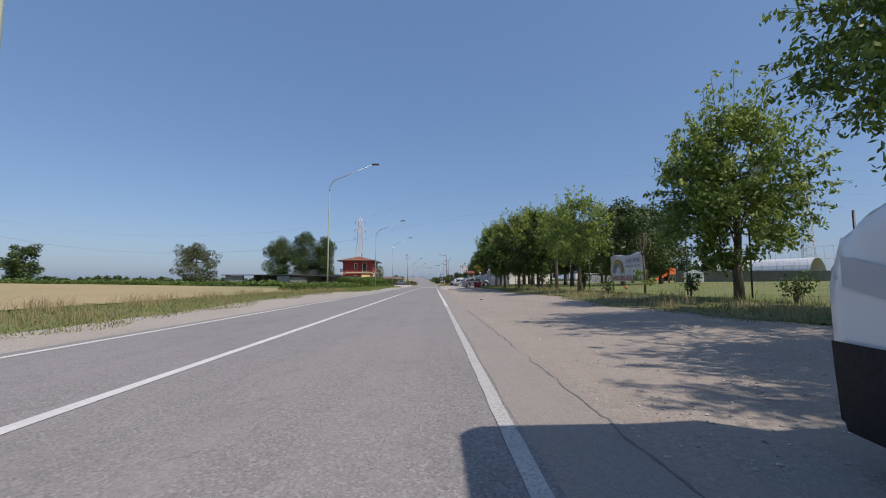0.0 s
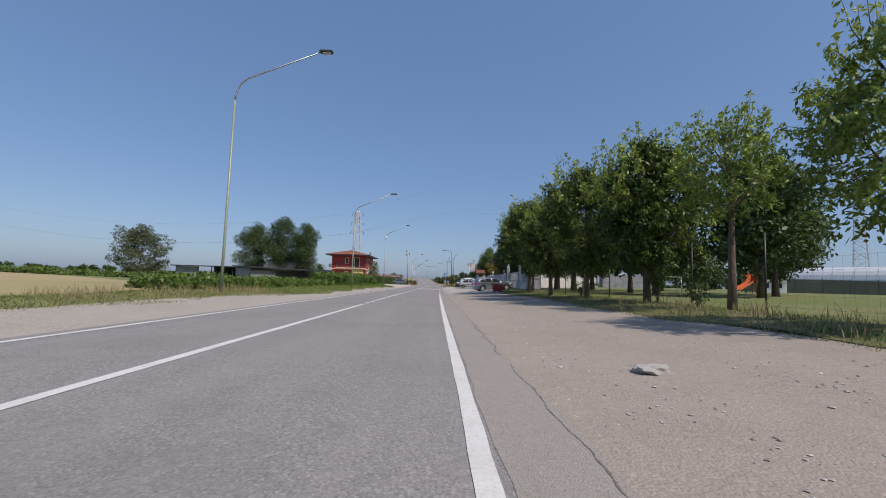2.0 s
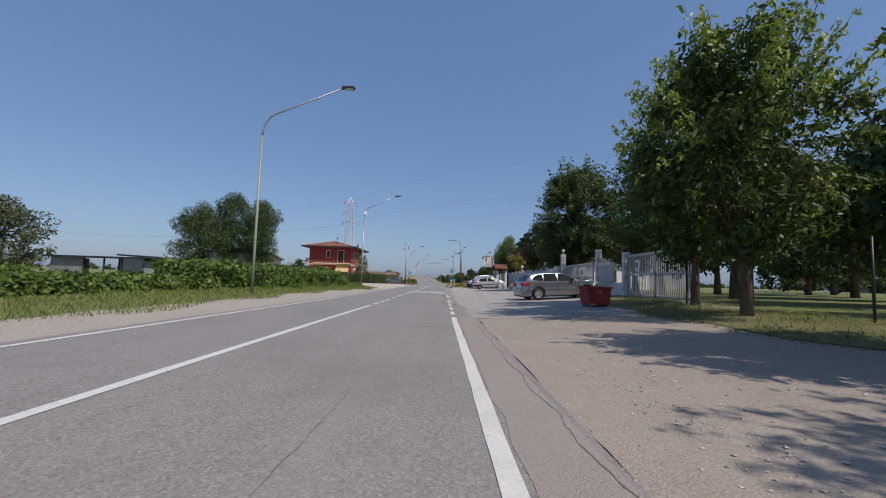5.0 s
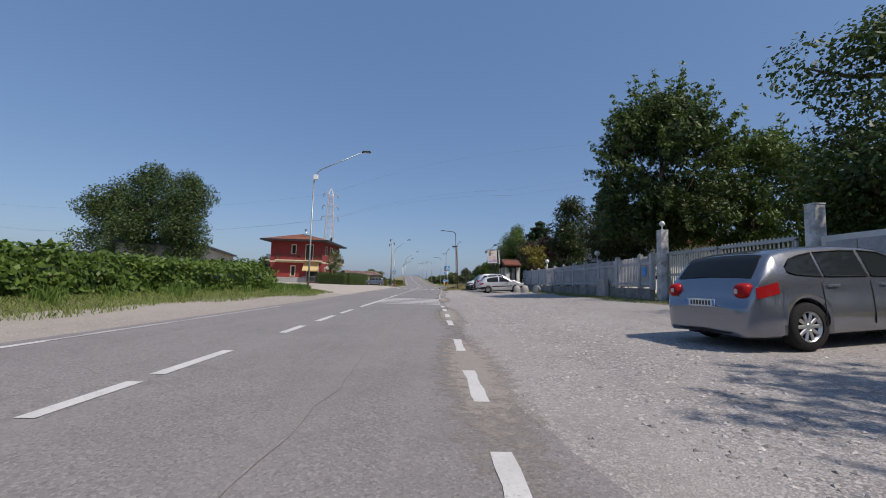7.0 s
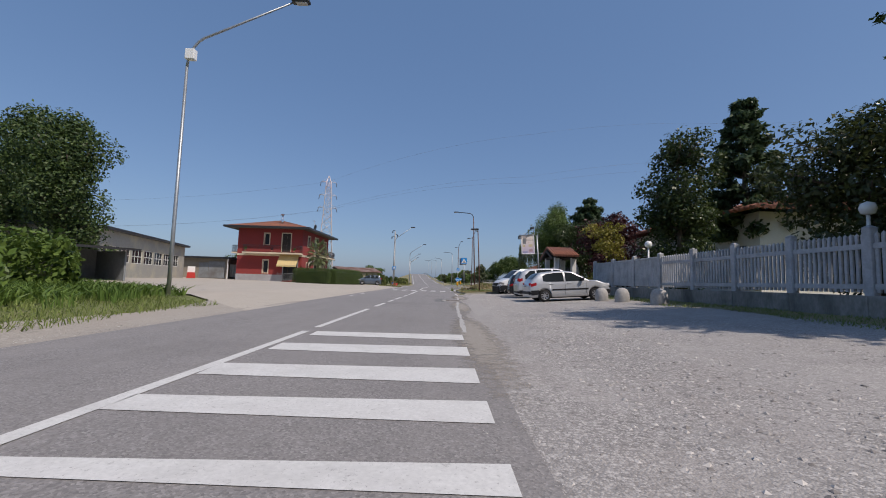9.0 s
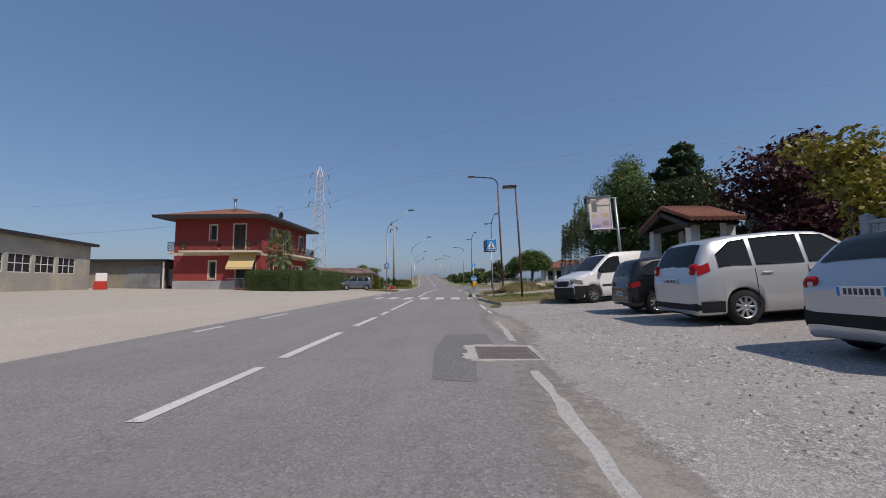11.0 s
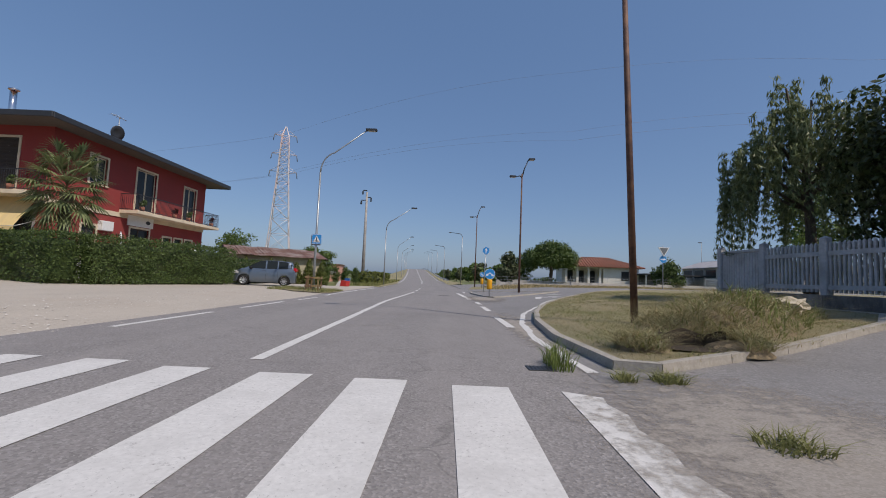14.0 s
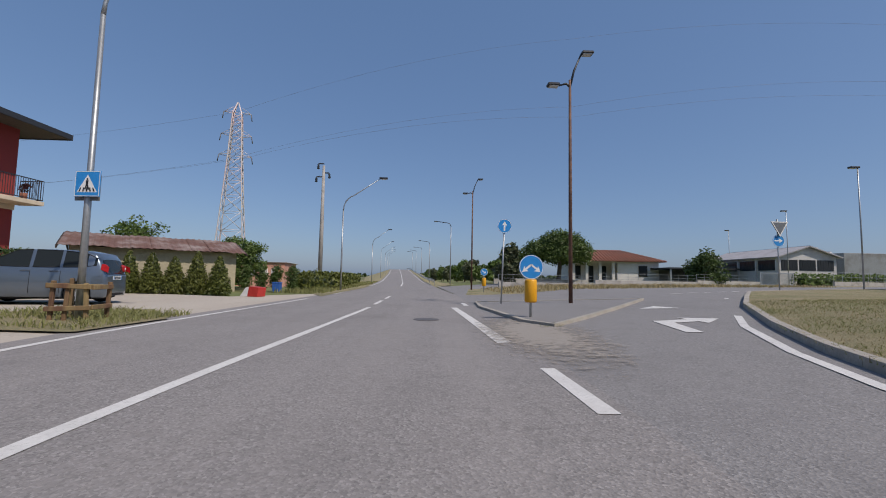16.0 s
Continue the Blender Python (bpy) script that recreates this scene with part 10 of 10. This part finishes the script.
EDGE = [(-12, 1.2), (8, 1.18), (15, 1.1), (24, 1.06), (30, 1.02), (36, 1.0), (40, 0.93), (45, 0.84), (52, 0.8)]
for k, (y0, y1, w) in enumerate(((-12, 5.6, 0.035), (6.2, 14.5, 0.04), (15.5, 22.6, 0.022), (23.2, 27.8, 0.042), (28.6, 34.0, 0.025), (35.0, 36.5, 0.05), (37.2, 41.5, 0.045), (42.0, 50.0, 0.022))):
    n = max(2, int((y1 - y0) / 1.2))
    crack([(lerp(EDGE, y0 + (y1 - y0) * j / n), y0 + (y1 - y0) * j / n) for j in range(n + 1)], w * 0.5, "dark broken edge between asphalt and dirt", 0.006, 30 + k, 0.06, 0.045)
for k, pts in enumerate(([(-2.3, 12.0), (-1.7, 12.6), (-1.2, 14.2)], [(-0.9, 9.0), (-0.75, 12), (-0.9, 16)], [(-1.0, 25), (-0.85, 29), (-1.0, 33), (-0.95, 38)], [(-0.9, 37.4), (-0.95, 41), (-0.8, 46)],
                         [(-4.2, 20), (-4.1, 28), (-4.3, 36)], [(-1.1, 56), (-0.9, 60), (-1.05, 64)], [(-0.8, 63), (-0.95, 69)], [(-4.6, 62), (-4.5, 72)], [(-1.3, 80), (-1.1, 88)], [(-0.7, 104), (-0.8, 110)], [(-3.9, 100), (-3.8, 109)])):
    crack(pts, 0.006, seed=60 + k)
crack([(-2.6, 117.6), (-2.5, 117.9), (-1.2, 118.2)], 0.02, seed=90)


def blot(x, y, rx, ry, label, material, z, seed, name="road_patch"):
    rs = random.Random(seed)
    bm = bmesh.new()
    rims = []
    for k in range(28):
        a = 2 * math.pi * k / 28
        rims.append((a, 1 + 0.28 * noise.noise(Vector((math.cos(a) * 1.5, math.sin(a) * 1.5, seed))) + rs.uniform(-0.05, 0.05)))
    rows = []
    for u in (0.02, 0.25, 0.5, 0.75, 1.0):
        row = []
        for a, r in rims:
            px_, py_ = x + rx * r * u * math.cos(a), y + ry * r * u * math.sin(a)
            row.append(bm.verts.new((px_, py_, z + (land(px_, py_) if px_ > 1.2 or px_ < -6.2 else 0))))
        rows.append(row)
    bm.faces.new(rows[0])
    for p, q in zip(rows, rows[1:]):
        for k in range(28):
            bm.faces.new((p[k - 1], q[k - 1], q[k], p[k]))
    tagged(finish(name, bm, material), label, "ground stain", kind="structure")


M["shoulder_dust"] = gravel_material("dusty_shoulder", (0.25, 0.225, 0.2), (0.365, 0.33, 0.295), 80.0, 0.35)
rs = random.Random(71)
bm = bmesh.new()
prev = None
for k in range(131):
    y = -13 + 0.5 * k
    xa = lerp(RIGHT, y) + 0.1 + rs.uniform(-0.03, 0.03)
    xb = lerp(EDGE, y) + 0.06
    row = [bm.verts.new((xa + (xb - xa) * u, y, 0.003)) for u in (0, 0.5, 1)]
    if prev:
        for j in range(2):
            bm.faces.new((prev[j], prev[j + 1], row[j + 1], row[j]))
    prev = row
tagged(finish("dust_strip", bm, M["shoulder_dust"]), "dust-covered asphalt edge beyond the white line", "dust strip", kind="structure")


def dust_material(name, dark, light):
    """Thin dust and grit over asphalt, thinning out raggedly towards its edge."""
    m, nt, b = shader(name)
    vec = coords(nt)
    v = nt.nodes.new("ShaderNodeTexVoronoi")
    v.inputs["Scale"].default_value = 70.0
    nt.links.new(vec, v.inputs["Vector"])
    sep = nt.nodes.new("ShaderNodeSeparateColor")
    nt.links.new(v.outputs["Color"], sep.inputs[0])
    col = mixed(nt, sep.outputs[0], dark, light)
    col = mixed(nt, mul(nt, noise_fac(nt, vec, 3.0, 6.0, 0.7), 0.5), col, tuple(c * 0.8 for c in light))
    nt.links.new(col, b.inputs["Base Color"])
    b.inputs["Roughness"].default_value = 0.95
    c = nt.nodes.new("ShaderNodeTexCoord")
    off = nt.nodes.new("ShaderNodeVectorMath")
    off.operation = "SUBTRACT"
    off.inputs[1].default_value = (0.5, 0.5, 0.0)
    nt.links.new(c.outputs["Generated"], off.inputs[0])
    flat = nt.nodes.new("ShaderNodeVectorMath")
    flat.operation = "MULTIPLY"
    flat.inputs[1].default_value = (1.0, 1.0, 0.0)
    nt.links.new(off.outputs[0], flat.inputs[0])
    far = nt.nodes.new("ShaderNodeVectorMath")
    far.operation = "LENGTH"
    nt.links.new(flat.outputs[0], far.inputs[0])
    total = nt.nodes.new("ShaderNodeMath")
    total.operation = "MULTIPLY_ADD"
    total.inputs[1].default_value = 0.45
    nt.links.new(noise_fac(nt, vec, 6.0, 9.0, 0.75, 0.25, 0.75), total.inputs[0])
    nt.links.new(far.outputs["Value"], total.inputs[2])
    fade = nt.nodes.new("ShaderNodeMapRange")
    fade.inputs["From Min"].default_value = 0.64
    fade.inputs["From Max"].default_value = 0.4
    fade.inputs["To Max"].default_value = 0.92
    nt.links.new(total.outputs[0], fade.inputs["Value"])
    nt.links.new(fade.outputs[0], b.inputs["Alpha"])
    return m


M["dusty"] = dust_material("dusty_asphalt", (0.25, 0.225, 0.195), (0.37, 0.335, 0.295))
M["damp"] = surface("damp_dirt", (0.3, 0.26, 0.21), (0.24, 0.21, 0.17), 0.8, grain=14, third=(0.33, 0.29, 0.24), stain=2, relief=0.4)
e = thing("concrete_stub", pose(2.6, 22.0, land(2.6)), "low broken concrete stub in the dirt", "concrete stub")
bm = bmesh.new()
bmesh.ops.create_icosphere(bm, subdivisions=3, radius=0.16)
for v in bm.verts:
    v.co = Vector((v.co.x * 1.3, v.co.y, max(-0.03, v.co.z * 0.5))) * (1 + 0.5 * noise.noise(v.co * 9))
part("stub", bm, M["concrete"], e)

# manhole cover on the lane
M["iron_cover"] = surface("worn_iron", (0.16, 0.15, 0.145), (0.1, 0.095, 0.095), 0.6, 0.3, grain=40, third=(0.13, 0.11, 0.1), relief=0.4)
e = thing("manhole_cover", pose(-0.39, 132.86, 0.004), "round dark iron manhole cover in the asphalt", "manhole cover")
part("cover", disc(bmesh.new(), 0.31, -0.02, 0.004, 28), M["iron_cover"], e)


# ---------------------------------------------------------------- loose stones
def stones(name, pts, low, high, material, label, seed):
    """Small angular stones as one mass."""
    rng = np.random.default_rng(seed)
    p = np.array(pts, float)
    n = len(p)
    s = (low + (high - low) * rng.random(n) ** 3)[:, None, None]
    base = np.array([(1, 0, 0), (-1, 0, 0), (0, 1, 0), (0, -1, 0), (0, 0, 1.0), (0, 0, -1)], float)
    v = base[None] * s * (0.65 + 0.7 * rng.random((n, 6, 1))) * np.array([1, 1, 0.5])
    a = rng.random(n) * 6.283
    c, d = np.cos(a)[:, None], np.sin(a)[:, None]
    v = np.stack([v[..., 0] * c - v[..., 1] * d, v[..., 0] * d + v[..., 1] * c, v[..., 2]], -1)
    v[..., 0] += v[..., 2] * rng.normal(size=(n, 1)) * 0.5
    v += p[:, None, :] + np.array([0, 0, 1]) * (0.02 + s * 0.2)
    tri_ = np.array([(0, 2, 4), (2, 1, 4), (1, 3, 4), (3, 0, 4)])
    f = (np.arange(n)[:, None, None] * 6 + tri_[None]).reshape(-1, 3)
    ob = from_arrays(name, v.reshape(-1, 3), f, material)
    return tagged(ob, label, "stones", kind="stuff")


def stone_material(name, dark, light):
    m, nt, b = shader(name)
    g = nt.nodes.new("ShaderNodeNewGeometry")
    nt.links.new(mixed(nt, g.outputs["Random Per Island"], dark, light), b.inputs["Base Color"])
    b.inputs["Roughness"].default_value = 0.9
    return m


M["stone"] = stone_material("loose_stone", (0.3, 0.275, 0.245), (0.58, 0.55, 0.51))
M["grit"] = stone_material("loose_grit", (0.17, 0.155, 0.145), (0.56, 0.525, 0.49))
stones("gravel_stones", scatter(501, 15000, lambda y: (0.75 if y < 80 else lerp(RIGHT, y) + 0.4) + 0.15 * math.sin(y * 2.1), 6.4, 57, 104.3, clump=-0.4), 0.009, 0.03, M["grit"], "loose grey gravel stones on the parking area", 501)
stones("dirt_stones", scatter(502, 26000, lambda y: 1.3 + 0.2 * math.sin(y * 1.7), 5.6, 2, 57, clump=-0.08), 0.004, 0.02, M["grit"], "small stones scattered over the dirt shoulder", 502)
stones("dirt_rubble", scatter(503, 900, 1.4, 5.2, 2, 57, clump=0.05), 0.01, 0.034, M["stone"], "larger stones lying on the dirt shoulder", 503)
stones("edge_grit", scatter(504, 5000, lambda y: lerp(EDGE, y) - 0.25, lambda y: lerp(EDGE, y) + 0.3, 2, 56, clump=-0.1), 0.005, 0.014, M["stone"], "fine grit along the broken asphalt edge", 504)
stones("verge_stones", scatter(505, 9000, lambda y: L_EDGE(y) + 0.3, lambda y: lerp(LEFT, y) - 0.45, 8, 88, clump=-0.3), 0.005, 0.018, M["grit"], "small stones on the gravel verge", 505)
stones("yard_stones", scatter(506, 5000, -9.5, -5.8, 92, 128, clump=-0.3), 0.008, 0.03, M["stone"], "small stones on the gravel yard", 506)

stones("gravel_spill", scatter(510, 9000, lambda y: lerp(RIGHT, y) - 0.1, lambda y: (0.95 if y < 80 else lerp(RIGHT, y) + 0.6), 56, 104, clump=-0.1), 0.006, 0.022, M["grit"], "gravel spilled over the edge of the asphalt", 510)
stones("near_gravel", scatter(509, 20000, lambda y: (0.8 if y < 80 else lerp(RIGHT, y) + 0.4) + 0.15 * math.sin(y * 2.1), 3.6, 57, 104.4, clump=-0.35), 0.009, 0.03, M["grit"], "loose grey gravel stones beside the lane", 509)

sign = bpy.data.objects["hanging_sign"]
ink = surface("poster_ink", (0.1, 0.08, 0.09), None, 0.6, relief=0)
words("Hotel", 0.19, Matrix.Translation((-1.2, -0.03, 4.84)) @ Matrix.Rotation(math.pi / 2, 4, "X"), ink, sign)
words("Ristorante", 0.17, Matrix.Translation((-0.75, -0.03, 4.6)) @ Matrix.Rotation(math.pi / 2, 4, "X"), ink, sign)
camper = bpy.data.objects["camper_van"]
part("sleeping_alcove", boxes((-0.6, 1.9, -0.95, 0.95, 1.95, 3.0), bevel=0.16), M["white_paint"], camper, "white alcove over the cab")
e = thing("marker_block", pose(-32.4, 124.6, land(-32.4, 124.6), 0, 0, 30), "red and white plastic barrier leaning by the workshop", "barrier")
part("red_base", prism(bmesh.new(), [(-0.5, 0), (0.5, 0), (0.42, 0.75), (-0.42, 0.75)], -0.2, 0.2, m=Matrix.Rotation(math.pi / 2, 4, "X")), M["redplastic"], e)
part("white_panel", boxes((-0.45, 0.4, 0.25, 0.33, 0, 1.5), bevel=0.02), M["signwhite"], e)
stones("kerb_grit", scatter(507, 5200, 0.95, 1.75, 106.5, 117.5) + scatter(511, 2600, lambda y: lerp(RIGHT, y) + 0.15, 1.75, 102.4, 107.5) + scatter(508, 2600, 1.2, 6.0, 111.3, 114.6, clump=0.0), 0.004, 0.018, M["grit"], "grit and small stones along the kerb", 507)
blot(1.9, 112.5, 1.5, 2.6, "dusty pale strip beside the crossing", M["dusty"], 0.009, 12, "dust_patch")
blot(1.2, 107.8, 0.4, 4.0, "dusty strip along the kerb", M["dusty"], 0.007, 13, "dust_patch")
blot(1.35, 118.6, 0.5, 4.6, "gritty gutter between the white line and the kerb", M["dusty"], 0.0035, 14, "dust_patch")
blot(1.6, 130.6, 1.2, 3.2, "grit swept to the point of the traffic island", M["dusty"], 0.014, 15, "dust_patch")
for k, (y, l) in enumerate(((61, 4.5), (69, 4.8), (80, 5.0), (89, 4.5), (98, 4.5))):
    blot(lerp(RIGHT, y) + 0.1, y, 0.55, l, "fine grit spread over the edge of the asphalt", M["dusty"], 0.0045, 20 + k, "dust_patch")
e = thing("drain_grate", pose(0.74, 114.75, 0.003), "small dark iron drain grate at the kerb", "drain grate")
part("pit", boxes((-0.16, 0.16, -0.12, 0.12, -0.02, 0.002)), M["black"], e)
for k in range(7):
    part("bar", boxes((-0.15 + 0.045 * k, -0.128 + 0.045 * k, -0.12, 0.12, 0.003, 0.006)), M["dark_steel"], e)

# ---------------------------------------------------------------- by the house: closed parasols and a sign board
for x, y, top in ((-15.3, 134.2, 2.25), (-15.5, 128.8, 2.35)):
    e = thing("parasol", pose(x, y, land(x, y)), "closed white parasol standing behind the hedge", "parasol", "parasols by the house")
    part("pole", tube(bmesh.new(), [(0, 0, -0.05), (0, 0, top)], 0.022, 8), M["galv"], e)
    part("canopy", lathe(bmesh.new(), [(0.05, top - 1.3), (0.13, top - 1.2), (0.1, top - 0.6), (0.04, top - 0.1), (0.0, top + 0.02)], 10), M["signwhite"], e)
    part("base", lathe(bmesh.new(), [(0.25, 0.0), (0.25, 0.06), (0.06, 0.12), (0.0, 0.12)], 14), M["concrete"], e)
board = part("sign_board", boxes((HX1 + 0.004, HX1 + 0.06, HY0 + 5.1, HY0 + 7.3, 2.95, 3.6), bevel=0.01), M["signwhite"], bpy.data.objects["red_house"], "white sign board over the side door")
bm = bmesh.new()
prism(bm, [(0.2 * math.cos(a), 0.12 * math.sin(a)) for a in np.linspace(0, 6.0, 20)], 0, 0.006, m=Matrix.Translation((HX1 + 0.062, HY0 + 6.8, 3.28)) @ Matrix(((0, 0, 1, 0), (1, 0, 0, 0), (0, 1, 0, 0), (0, 0, 0, 1))))
part("emblem_shape", bm, M["dark_steel"], board)
mark([(-0.45, 92.2), (0.02, 92.1), (0.05, 93.1), (0.42, 94.55), (0.4, 95.9), (-0.36, 95.75), (-0.5, 94.2)], "square patch of coarser dark asphalt by the drain", "road_patch", 0.003, M["patch"])
